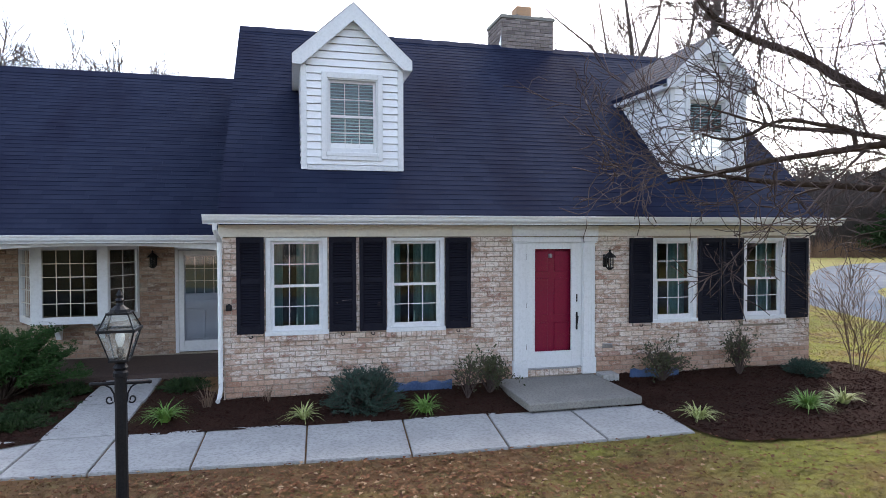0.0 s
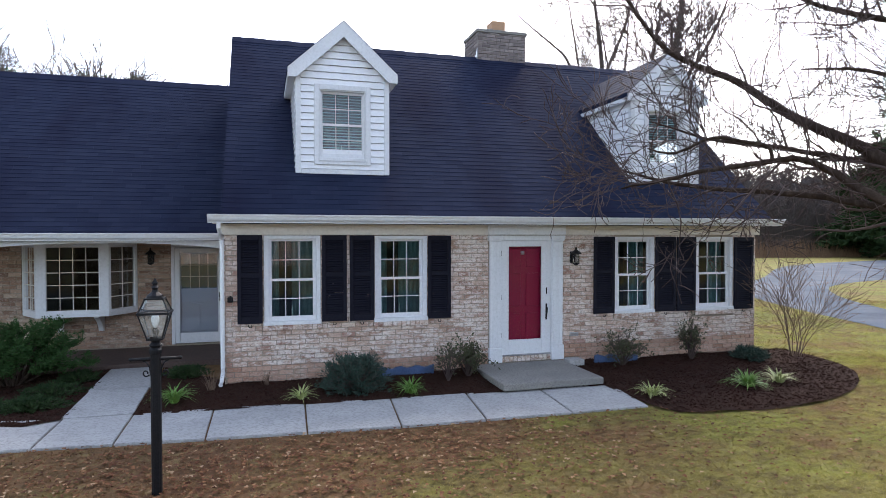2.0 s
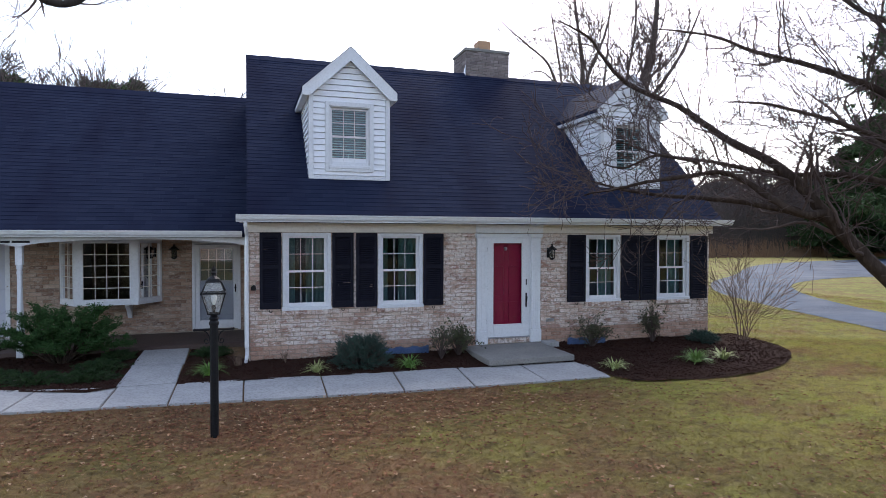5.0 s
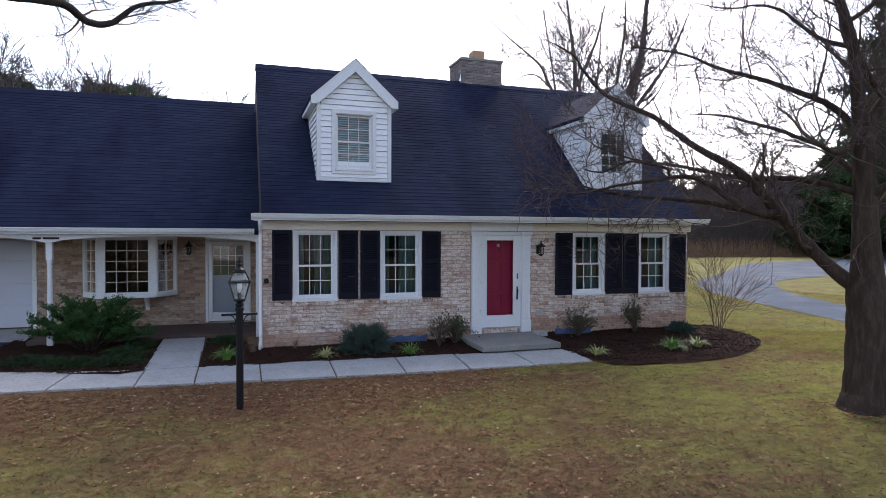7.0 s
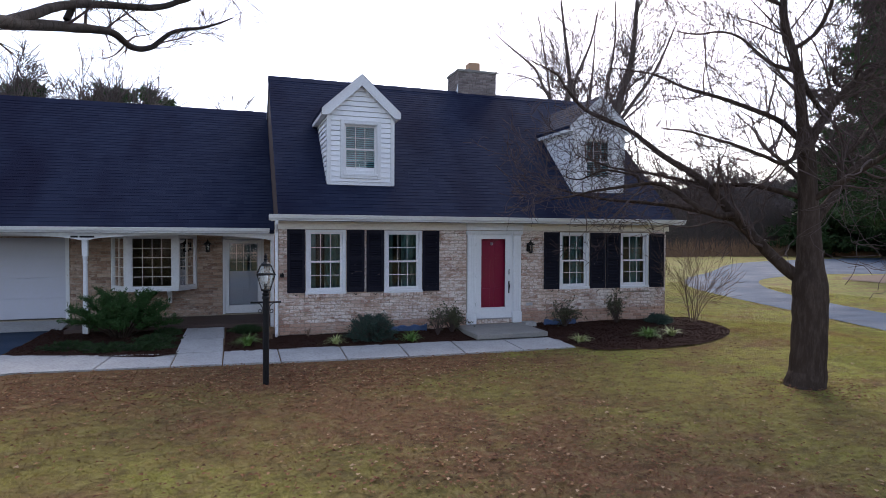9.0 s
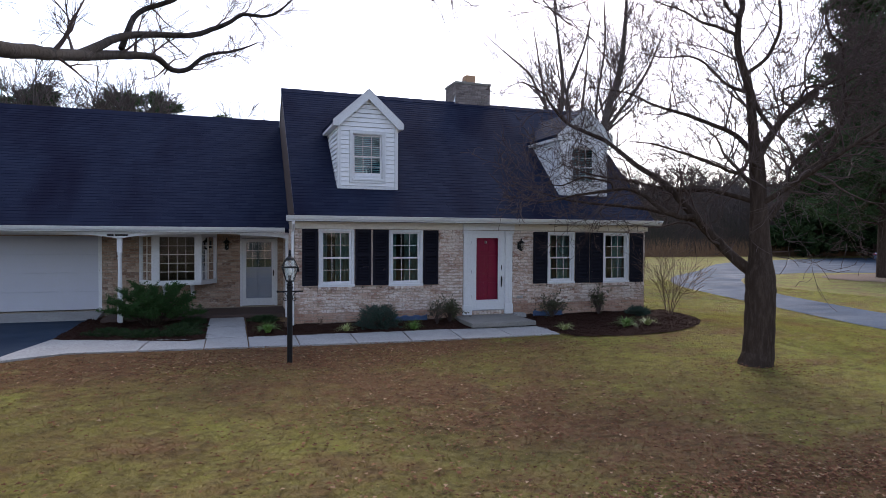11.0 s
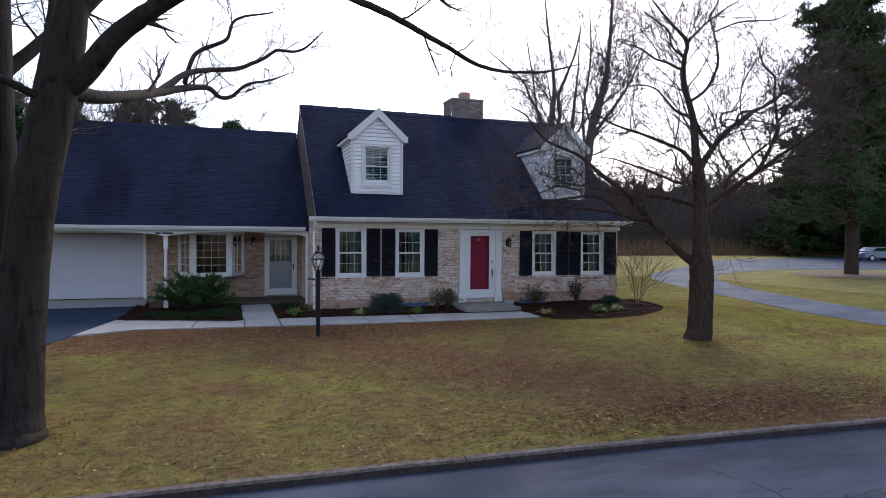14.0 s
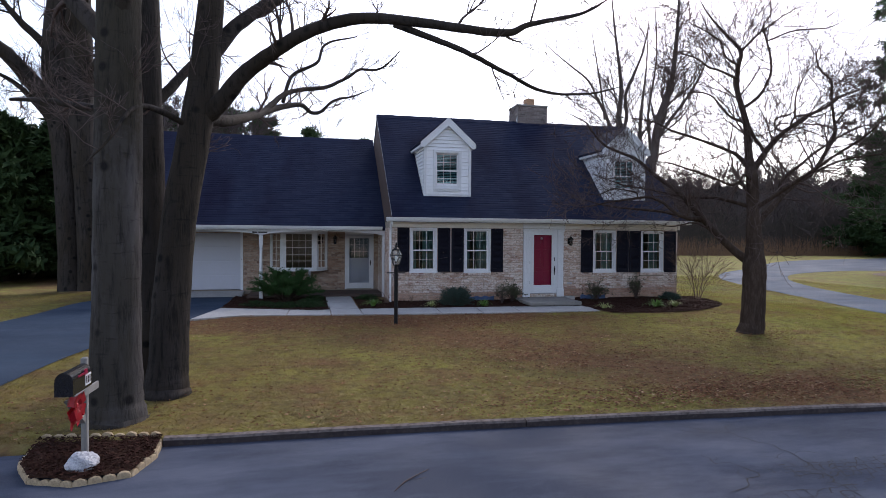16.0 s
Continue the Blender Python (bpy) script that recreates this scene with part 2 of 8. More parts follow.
M_BLIND = two_scale("blind", (0.30, 0.47, 0.52), (0.27, 0.43, 0.48), (0.25, 0.38, 0.43), 2, 20, 0.6, 0.05, 0.002)
M_CURTAIN = two_scale("curtain", (0.36, 0.50, 0.49), (0.28, 0.42, 0.41), (0.24, 0.36, 0.35), 3, 30, 0.85, 0.1, 0.003)
M_INNER = two_scale("inner_wall", (0.11, 0.14, 0.15), (0.085, 0.11, 0.12), (0.08, 0.09, 0.1), 1, 20, 0.9, 0.05, 0.002)
M_CANDLE = two_scale("candle", (0.75, 0.72, 0.64), (0.7, 0.67, 0.6), (0.6, 0.58, 0.52), 4, 30, 0.6, 0.05, 0.002)
M_PORCH = two_scale("porch_floor", (0.075, 0.045, 0.036), (0.055, 0.034, 0.028), (0.10, 0.07, 0.055), 1.5, 30, 0.8, 0.2, 0.004)
M_NEEDLE = two_scale("needles", (0.018, 0.036, 0.016), (0.032, 0.058, 0.022), (0.05, 0.08, 0.03), 1.2, 9, 0.8, 0.1, 0.003)
M_PINE = two_scale("pine_needles", (0.034, 0.062, 0.030), (0.052, 0.088, 0.038), (0.075, 0.12, 0.05), 0.8, 6, 0.8, 0.1, 0.003)
M_YEW = two_scale("yew_needles", (0.026, 0.066, 0.022), (0.040, 0.090, 0.028), (0.065, 0.125, 0.04), 3, 14, 0.75, 0.1, 0.003)
M_BLUEGREEN = two_scale("juniper_needles", (0.018, 0.046, 0.034), (0.026, 0.06, 0.042), (0.05, 0.085, 0.06), 5, 20, 0.75, 0.1, 0.003)
M_OLIVE = two_scale("shrub_leaves", (0.05, 0.065, 0.022), (0.035, 0.05, 0.018), (0.10, 0.085, 0.035), 6, 20, 0.6, 0.1, 0.003)
M_VARIEG = two_scale("liriope_blades", (0.26, 0.32, 0.08), (0.36, 0.38, 0.14), (0.5, 0.5, 0.25), 6, 20, 0.6, 0.1, 0.003)
M_BLADE = two_scale("green_blades", (0.08, 0.19, 0.03), (0.12, 0.24, 0.04), (0.20, 0.30, 0.06), 6, 20, 0.6, 0.1, 0.003)
M_DRY = two_scale("dry_stems", (0.16, 0.10, 0.07), (0.12, 0.08, 0.055), (0.22, 0.15, 0.1), 6, 20, 0.9, 0.1, 0.003)
M_BLUE = two_scale("blue_plastic", (0.05, 0.10, 0.22), (0.04, 0.08, 0.17), (0.09, 0.14, 0.26), 4, 40, 0.5, 0.1, 0.003)
M_ROCK = two_scale("white_rock", (0.66, 0.65, 0.65), (0.40, 0.41, 0.45), (0.26, 0.27, 0.30), 7, 25, 0.85, 0.6, 0.02)
M_CARBODY = two_scale("car_paint", (0.16, 0.22, 0.32), (0.14, 0.20, 0.29), (0.18, 0.24, 0.34), 1, 20, 0.25, 0.0, 0.001, metal=0.4)
M_RUBBER = two_scale("tyre_rubber", (0.02, 0.02, 0.02), (0.03, 0.03, 0.03), (0.04, 0.04, 0.04), 5, 60, 0.9)
M_STEEL = two_scale("steel", (0.5, 0.5, 0.52), (0.42, 0.42, 0.44), (0.3, 0.3, 0.3), 5, 50, 0.35, 0.05, 0.001, metal=0.9)
M_LEAF = piece_mat("fallen_leaf", [(0.0, (0.085, 0.036, 0.022)), (0.35, (0.16, 0.064, 0.034)), (0.65, (0.23, 0.105, 0.052)), (0.85, (0.29, 0.155, 0.08)), (1.0, (0.42, 0.29, 0.18))], True, 30, (0.08, 0.045, 0.03))
M_POSTWOOD = two_scale("weathered_post", (0.24, 0.23, 0.215), (0.18, 0.172, 0.16), (0.26, 0.25, 0.23), 2, 25, 0.85, 0.3, 0.004, stretch=(3, 3, 0.4))


def glass_mat(name, tint=(0.86, 0.92, 0.93), ior=1.6):
    m = bpy.data.materials.new(name)
    m.use_nodes = True
    nt = m.node_tree
    nt.nodes.remove(nt.nodes["Principled BSDF"])
    tr, gl, mx, fr = [nt.nodes.new("ShaderNode" + k) for k in ("BsdfTransparent", "BsdfGlossy", "MixShader", "Fresnel")]
    tr.inputs["Color"].default_value = (*tint, 1)
    gl.inputs["Roughness"].default_value = 0.02
    fr.inputs["IOR"].default_value = ior
    wav = nt.nodes.new("ShaderNodeBump")
    wav.inputs["Strength"].default_value, wav.inputs["Distance"].default_value = 0.12, 0.01
    nt.links.new(noise_tex(nt, 1.6, 2, 0.5), wav.inputs["Height"])
    nt.links.new(wav.outputs[0], gl.inputs["Normal"])
    nt.links.new(fr.outputs[0], mx.inputs[0])
    nt.links.new(tr.outputs[0], mx.inputs[1])
    nt.links.new(gl.outputs[0], mx.inputs[2])
    nt.links.new(mx.outputs[0], nt.nodes["Material Output"].inputs["Surface"])
    return m


M_GLASS = glass_mat("window_glass", (0.55, 0.84, 0.86), 1.68)
M_BULB = two_scale("bulb_glass", (0.80, 0.80, 0.80), (0.76, 0.76, 0.76), (0.7, 0.7, 0.7), 4, 30, 0.2, 0.02, 0.001)
M_BAYGLASS = glass_mat("bay_glass", (0.58, 0.60, 0.56), 1.38)
M_CLEAR = glass_mat("lantern_glass", (0.95, 0.97, 0.97), 1.5)
M_VEILED = glass_mat("veiled_lantern_glass", (0.86, 0.90, 0.90), 1.5)
nt = M_VEILED.node_tree                  # pale veil stands in for bright reflections on clear glass
veil, film = nt.nodes.new("ShaderNodeBsdfTranslucent"), nt.nodes.new("ShaderNodeMixShader")
veil.inputs["Color"].default_value = (0.72, 0.76, 0.76, 1)
nt.links.new(ramp(nt, noise_tex(nt, 9, 4, 0.7), [(0.35, (0.05,) * 3), (0.7, (0.24,) * 3)]), film.inputs[0])
nt.links.new(nt.nodes["Material Output"].inputs["Surface"].links[0].from_socket, film.inputs[1])
nt.links.new(veil.outputs[0], film.inputs[2])
nt.links.new(film.outputs[0], nt.nodes["Material Output"].inputs["Surface"])


def lawn_mat(name, blade):
    """Dormant lawn: straw and olive, with brown leaf-strewn patches and greener ones."""
    m, nt, p = node_mat(name, 0.95, 0, 0.1)
    pos = nt.nodes.new("ShaderNodeNewGeometry").outputs["Position"]
    def affine(ax, ay, c):
        d = nt.nodes.new("ShaderNodeVectorMath")
        d.operation = "DOT_PRODUCT"
        d.inputs[1].default_value = (ax, ay, 0)
        nt.links.new(pos, d.inputs[0])
        k = nt.nodes.new("ShaderNodeMath")
        k.inputs[1].default_value = c
        nt.links.new(d.outputs["Value"], k.inputs[0])
        return k.outputs[0]

    def op(kind, p, q):
        k = nt.nodes.new("ShaderNodeMath")
        k.operation = kind
        for i, v in enumerate((p, q)):
            if v is not None:
                if isinstance(v, float):
                    k.inputs[i].default_value = v
                else:
                    nt.links.new(v, k.inputs[i])
        return k.outputs[0]

    # green: olive by the maple, yellow-green past the tree
    band = affine(0.764, 0.646, -2.0)                  # metres across the strewn strip from lamp to kerb
    broad = noise_tex(nt, 0.38, 5, 0.65, pos)
    east = nt.nodes.new("ShaderNodeMapRange")
    east.inputs["From Min"].default_value, east.inputs["From Max"].default_value = 1.0, 7.0
    east.inputs["To Min"].default_value, east.inputs["To Max"].default_value = -0.04, 0.20
    nt.links.new(band, east.inputs["Value"])
    a = ramp(nt, op("ADD", broad, east.outputs[0]), [(0.32, (0.120, 0.094, 0.034)), (0.44, (0.172, 0.144, 0.038)), (0.55, (0.208, 0.182, 0.044)), (0.66, (0.215, 0.215, 0.040)), (0.80, (0.160, 0.170, 0.036))])
    # leaf-strewn brown: the strip, and along the walk
    strip = ramp(nt, op("MULTIPLY", op("ABSOLUTE", band, None), 0.25), [(0.06, (0.20,) * 3), (0.42, (0,) * 3)])
    walk_side = ramp(nt, op("MULTIPLY", affine(0.10, -1.0, 6.6), 0.3), [(0.10, (0.24,) * 3), (0.75, (0,) * 3)])
    walk_side = op("MULTIPLY", walk_side, ramp(nt, op("MULTIPLY", op("ABSOLUTE", affine(1.0, 0.0, 1.8), None), 0.1), [(0.40, (1,) * 3), (0.62, (0,) * 3)]))
    brown = op("ADD", op("MAXIMUM", strip, walk_side), noise_tex(nt, 0.62, 6, 0.7, pos, (1, 1.6, 1)))
    b = mix(nt, ramp(nt, brown, [(0.47, (0, 0, 0)), (0.66, (0.85, 0.85, 0.85))]), a, (0.160, 0.076, 0.042))
    c = mix(nt, ramp(nt, noise_tex(nt, 4.2, 6, 0.78, pos, (1, 1.5, 1)), [(0.36, (0.8, 0.8, 0.8)), (0.54, (0, 0, 0))]), b, (0.080, 0.054, 0.026))
    c = mix(nt, ramp(nt, noise_tex(nt, 7.0, 5, 0.75, pos), [(0.52, (0, 0, 0)), (0.68, (0.5, 0.5, 0.5))]), c, (0.265, 0.220, 0.088))
    if blade:
        rnd = nt.nodes.new("ShaderNodeNewGeometry").outputs["Random Per Island"]
        c = mix(nt, ramp(nt, rnd, [(0.0, (0, 0, 0)), (0.6, (0.05, 0.05, 0.05)), (1.0, (0.35, 0.35, 0.35))]), c, (0.28, 0.225, 0.10))
    dull = nt.nodes.new("ShaderNodeHueSaturation")
    dull.inputs["Saturation"].default_value = 0.95
    nt.links.new(c, dull.inputs["Color"])
    c = dull.outputs[0]
    nt.links.new(c, p.inputs["Base Color"])
    if blade:                                          # thin blades let light through
        dif, thr, both = [nt.nodes.new("ShaderNode" + k) for k in ("BsdfDiffuse", "BsdfTranslucent", "MixShader")]
        lit = mix(nt, 1.0, c, (1.32, 1.32, 1.32), "MULTIPLY")
        nt.links.new(lit, dif.inputs["Color"])
        nt.links.new(lit, thr.inputs["Color"])
        nt.links.new(dif.outputs[0], both.inputs[1])
        nt.links.new(thr.outputs[0], both.inputs[2])
        nt.links.new(both.outputs[0], nt.nodes["Material Output"].inputs["Surface"])
    if not blade:
        bump(nt, p, noise_tex(nt, 30, 5, 0.75, pos), 0.5, 0.03)
    return m


M_LAWN = lawn_mat("lawn", False)
M_GRASS = lawn_mat("grass_blade", True)


def asphalt_mat(name, base=(0.026, 0.035, 0.058), worn=(0.066, 0.079, 0.113)):
    m, nt, p = node_mat(name, 0.9, 0, 0.12)
    pos = nt.nodes.new("ShaderNodeNewGeometry").outputs["Position"]
    col = ramp(nt, noise_tex(nt, 0.42, 6, 0.68, pos, (0.55, 1.5, 1)), [(0.40, base), (0.50, tuple((p0 + p1) / 2 for p0, p1 in zip(base, worn))), (0.60, worn)])
    col = mix(nt, ramp(nt, noise_tex(nt, 1.7, 5, 0.7, pos, (0.4, 1.6, 1)), [(0.52, (0, 0, 0)), (0.68, (0.55, 0.55, 0.55))]), col, base)
    grain = noise_tex(nt, 90, 3, 0.8, pos)
    col = mix(nt, ramp(nt, grain, [(0.5, (0, 0, 0)), (0.75, (0.5, 0.5, 0.5))]), col, (0.10, 0.115, 0.15))
    nt.links.new(col, p.inputs["Base Color"])
    nt.links.new(ramp(nt, noise_tex(nt, 0.6, 4, 0.6, pos), [(0.35, (0.7,) * 3), (0.7, (0.95,) * 3)]), p.inputs["Roughness"])
    bump(nt, p, grain, 0.4, 0.006)
    return m


M_ROAD = asphalt_mat("road_asphalt")
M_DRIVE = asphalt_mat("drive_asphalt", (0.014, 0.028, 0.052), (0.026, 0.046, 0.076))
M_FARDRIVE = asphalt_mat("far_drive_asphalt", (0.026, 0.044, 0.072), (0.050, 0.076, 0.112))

# ---- building helpers ----
BASE = {}


def thing(name, base=(0, 0, 0), label="", category="", group="", kind=""):
    ob = new(name)
    ob.location = base
    ob.empty_display_size = 0.2
    BASE[ob] = Vector(base)
    return tagged(ob, label, category, group, kind)


def link_mesh(name, me, material, parent=None, label=""):
    ob = new(name, me)
    if material and not me.materials:
        me.materials.append(material)
    if parent is not None:
        ob.parent = parent
        BASE[ob] = BASE[parent]
    else:
        BASE[ob] = Vector((0, 0, 0))
    return tagged(ob, label)


def part(name, bm, material, parent=None, label="", smooth=False):
    """Links a bmesh in world metres as one mesh object under a thing or a part."""
    if parent is not None:
        bmesh.ops.translate(bm, verts=bm.verts, vec=-BASE[parent])
    bmesh.ops.recalc_face_normals(bm, faces=bm.faces)
    me = bpy.data.meshes.new(name)
    bm.to_mesh(me)
    bm.free()
    if smooth:
        me.polygons.foreach_set("use_smooth", [True] * len(me.polygons))
    return link_mesh(name, me, material, parent, label)


def raw(name, verts, faces, material, parent=None, label="", smooth=False):
    v = np.asarray(verts, dtype=np.float32)
    if parent is not None:
        v = v - np.array(BASE[parent], dtype=np.float32)
    me = bpy.data.meshes.new(name)
    me.from_pydata(v.tolist(), [], faces if isinstance(faces, list) else faces.tolist())
    if smooth:
        me.polygons.foreach_set("use_smooth", [True] * len(me.polygons))
    return link_mesh(name, me, material, parent, label)


def B():
    return bmesh.new()


def box(bm, x0, x1, y0, y1, z0, z1, bevel=0.0):
    vs = bmesh.ops.create_cube(bm, size=1.0, matrix=Matrix.Translation(((x0 + x1) / 2, (y0 + y1) / 2, (z0 + z1) / 2)) @ Matrix.Diagonal((abs(x1 - x0), abs(y1 - y0), abs(z1 - z0), 1)))["verts"]
    if bevel:
        es = list({e for v in vs for e in v.link_edges})
        bmesh.ops.bevel(bm, geom=es, offset=bevel, segments=1, affect="EDGES")
    return bm


def prism(bm, pts, a, b, axis="x"):
    """A polygon given in the other two axes, pushed from a to b along one axis."""
    def at(p, q):
        return {"x": (q, p[0], p[1]), "y": (p[0], q, p[1]), "z": (p[0], p[1], q)}[axis]
    lo, hi = [bm.verts.new(at(p, a)) for p in pts], [bm.verts.new(at(p, b)) for p in pts]
    bm.faces.new(lo)
    bm.faces.new(hi[::-1])
    for i in range(len(pts)):
        j = (i + 1) % len(pts)
        bm.faces.new((lo[i], lo[j], hi[j], hi[i]))
    return bm


def lathe(bm, x, y, profile, n=16):
    """A turned form round a vertical axis; profile: (radius, z)."""
    rings = [[bm.verts.new((x + r * math.cos(2 * math.pi * i / n), y + r * math.sin(2 * math.pi * i / n), z)) for i in range(n)] for r, z in profile]
    for a, b in zip(rings, rings[1:]):
        for i in range(n):
            bm.faces.new((a[i], a[(i + 1) % n], b[(i + 1) % n], b[i]))
    bm.faces.new(rings[0][::-1])
    bm.faces.new(rings[-1])
    return bm


class Tubes:
    """Many tapered tubes gathered into one mesh."""
    def __init__(self):
        self.v, self.f = [], []

    def add(self, pts, radii, n=6):
        pts = [Vector(p) for p in pts]
        base, side = len(self.v), Vector((0.31, 0.87, 0.38))
        for i, (p, r) in enumerate(zip(pts, radii)):
            d = (pts[min(i + 1, len(pts) - 1)] - pts[max(i - 1, 0)]).normalized()
            u = d.cross(side)
            if u.length < 0.05:
                u = d.cross(Vector((1, 0, 0)))
            u.normalize()
            w = d.cross(u)
            for k in range(n):
                a = 2 * math.pi * k / n
                self.v.append(tuple(p + u * (r * math.cos(a)) + w * (r * math.sin(a))))
        for i in range(len(pts) - 1):
            for k in range(n):
                a, b = base + i * n + k, base + i * n + (k + 1) % n
                self.f.append((a, b, b + n, a + n))
        self.f.append(tuple(base + (len(pts) - 1) * n + k for k in range(n)))

    def make(self, name, material, parent, label="", smooth=True):
        return raw(name, self.v, self.f, material, parent, label, smooth)


def spline(pts, per=5):
    """A smooth line through points of (x, y, z, radius)."""
    P = [np.array(p, float) for p in pts]
    P = [2 * P[0] - P[1]] + P + [2 * P[-1] - P[-2]]
    out = []
    for i in range(1, len(P) - 2):
        for s in range(per):
            t = s / per
            a, b, c, d = P[i - 1], P[i], P[i + 1], P[i + 2]
            out.append(0.5 * (2 * b + (c - a) * t + (2 * a - 5 * b + 4 * c - d) * t * t + (3 * b - a - 3 * c + d) * t ** 3))
    out.append(P[-2])
    return out


def in_poly(x, y, poly):
    x, y = np.asarray(x, float), np.asarray(y, float)
    inside = np.zeros(x.shape, bool)
    for (x0, y0), (x1, y1) in zip(poly, poly[1:] + poly[:1]):
        if y0 == y1:
            continue
        cross = ((y0 > y) != (y1 > y)) & (x < (x1 - x0) * (y - y0) / (y1 - y0) + x0)
        inside ^= cross
    return inside


# ---- ground, road and drives ----
def kerb_y(x):
    xc = np.clip(x, -9, 12)
    return -1.785 - 0.06 * xc - 0.003 * xc * xc


def sstep(a, b, x):
    t = np.clip((np.asarray(x, float) - a) / (b - a), 0, 1)
    return t * t * (3 - 2 * t)


ROAD_FAR = -8.4                        # the far kerb, from the near one


def gz(x, y):
    """The height of the ground."""
    x, y = np.asarray(x, float), np.asarray(y, float)
    v = y - kerb_y(x)
    cap = 0.29 - 0.23 * sstep(8.8, 13.5, x) - 0.12 * sstep(-9.5, -13, x)
    lawn = np.minimum(-0.06 + 0.041 * np.maximum(v, -0.3), cap) + 0.07 * sstep(7.6, 8.6, y) * sstep(9.8, 8.8, x) * sstep(-2.6, -2.2, x) + 0.06 * sstep(8.0, 10.5, y) * sstep(-2.2, -2.6, x)
    ease = 0.10 + 1.3 * sstep(-7.2, -8.6, x) + 1.3 * sstep(10.5, 12.5, x)
    down = 1 - np.clip((v + 0.12) / ease, 0, 1)
    far = sstep(ROAD_FAR + 0.1, ROAD_FAR - 0.15, v)
    z = lawn * (1 - down) + -0.24 * down
    return z * (1 - far) + -0.06 * far


def sheet(xs, vs, z, warp=True):
    X, V = np.meshgrid(np.array(xs, float), np.array(vs, float))
    Y = V + (kerb_y(X) if warp else 0)
    verts = np.stack([X, Y, z(X, Y)], -1).reshape(-1, 3)
    nx, ny = len(xs), len(vs)
    faces = [(j * nx + i, j * nx + i + 1, (j + 1) * nx + i + 1, (j + 1) * nx + i) for j in range(ny - 1) for i in range(nx - 1)]
    return verts, faces


far_x = [-900, -400, -200, -120, -80, -55, -40, -30, -24]
GX = far_x + list(np.arange(-20, 24.01, 0.5)) + [26, 29, 33, 38, 45, 55, 70, 90, 130, 200, 400, 900]
GV = [-900, -300, -120, -60, -30, -18, -12, -9, -8.56, -8.5, -8.44, -8.38, -8.3, -5, -2, -0.5, -0.13, -0.11, -0.07, -0.03, 0.05, 0.3, 0.6, 0.9, 1.2] + list(np.arange(1.6, 24, 0.4)) + [26, 29, 33, 38, 45, 55, 70, 90, 130, 200, 400, 900]
v, f = sheet(GX, GV, gz)
ground = raw("ground", v, f, M_LAWN, smooth=True)
tagged(ground, "dormant straw-coloured lawn with brown and green patches", "lawn", kind="structure")

v, f = sheet([-300, -120, -60, -30, -20] + list(np.arange(-14, 16.1, 1.0)) + [20, 30, 60, 120, 300], [-8.42, -7, -5, -3.5, -2, -1, -0.1], lambda x, y: -0.155 + 0.04 * np.sin(np.clip((y - kerb_y(x)) / -8.4, 0, 1) * math.pi))
road = raw("road", v, f, M_ROAD, smooth=True)
tagged(road, "worn blue-grey asphalt street with cracked patches", "road", kind="structure")


def overlay(name, poly, material, lift, label, category, cell=0.5, kind="structure", z=None):
    """A paved area laid on the ground: a grid clipped to an outline."""
    bm = B()
    xs, ys = [p[0] for p in poly], [p[1] for p in poly]
    bm.faces.new([bm.verts.new((px, py, 0)) for px, py in poly])
    for axis, lo, hi in (((1, 0, 0), min(xs), max(xs)), ((0, 1, 0), min(ys), max(ys))):
        step = max(cell, (hi - lo) / 120)
        for q in np.arange(lo + step, hi, step):
            bmesh.ops.bisect_plane(bm, geom=bm.verts[:] + bm.edges[:] + bm.faces[:], plane_co=Vector(axis) * q, plane_no=axis)
    for vert in bm.verts:
        vert.co.z = float(gz(vert.co.x, vert.co.y) if z is None else z(vert.co.x, vert.co.y)) + lift
    bmesh.ops.recalc_face_normals(bm, faces=bm.faces)
    if sum(fc.normal.z for fc in bm.faces) < 0:
        bmesh.ops.reverse_faces(bm, faces=bm.faces)
    me = bpy.data.meshes.new(name)
    bm.to_mesh(me)
    bm.free()
    return tagged(link_mesh(name, me, material), label, category, kind=kind)


def smooth_poly(pts, per=4):
    return [(p[0], p[1]) for p in spline([(*p, 0, 0) for p in pts], per)]


DRIVE = smooth_poly([(-6.0, 11.35), (-6.06, 9.6), (-6.16, 8.5), (-6.64, 6.3), (-7.9, 3.7), (-8.45, 1.1), (-8.8, -1.9)]) + smooth_poly([(-13.2, -1.9), (-12.2, 3), (-10.9, 6.9), (-10.2, 10.2), (-9.0, 11.35)])
drive = overlay("driveway", DRIVE, M_DRIVE, 0.016, "dark sealed asphalt driveway running to the garage", "driveway")
LOOP = smooth_poly([(11.9, -3.0), (12.6, 0.8), (13.1, 3.44), (13.7, 6.6), (15.1, 10.9), (16.6, 15.5), (18.6, 19.9), (22.5, 24.5), (27.8, 28.6), (40, 38.7), (54.7, 44), (75, 47), (120, 48)], 4) + smooth_poly([(120, 31), (75, 26), (55, 23.8), (40.8, 23.7), (33.7, 25.1), (26.5, 22.8), (22.1, 18.8), (19.4, 14.5), (17.9, 10.9), (16.8, 7.5), (16.2, 4.0), (15.6, -3.1)], 4)
LITTER = smooth_poly([(29.8, 18.6), (31.6, 16.9), (34.2, 16.4), (37.4, 17.6), (39.0, 20.2), (38.2, 22.6), (35.6, 23.4), (32.4, 22.6), (30.2, 20.9), (29.8, 18.6)], 3)
overlay("needle_litter", LITTER, M_LITTER, 0.03, "brown fallen needles under the island pine", "litter", cell=0.6)
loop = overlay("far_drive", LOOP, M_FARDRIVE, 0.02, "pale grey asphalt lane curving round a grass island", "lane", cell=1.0)

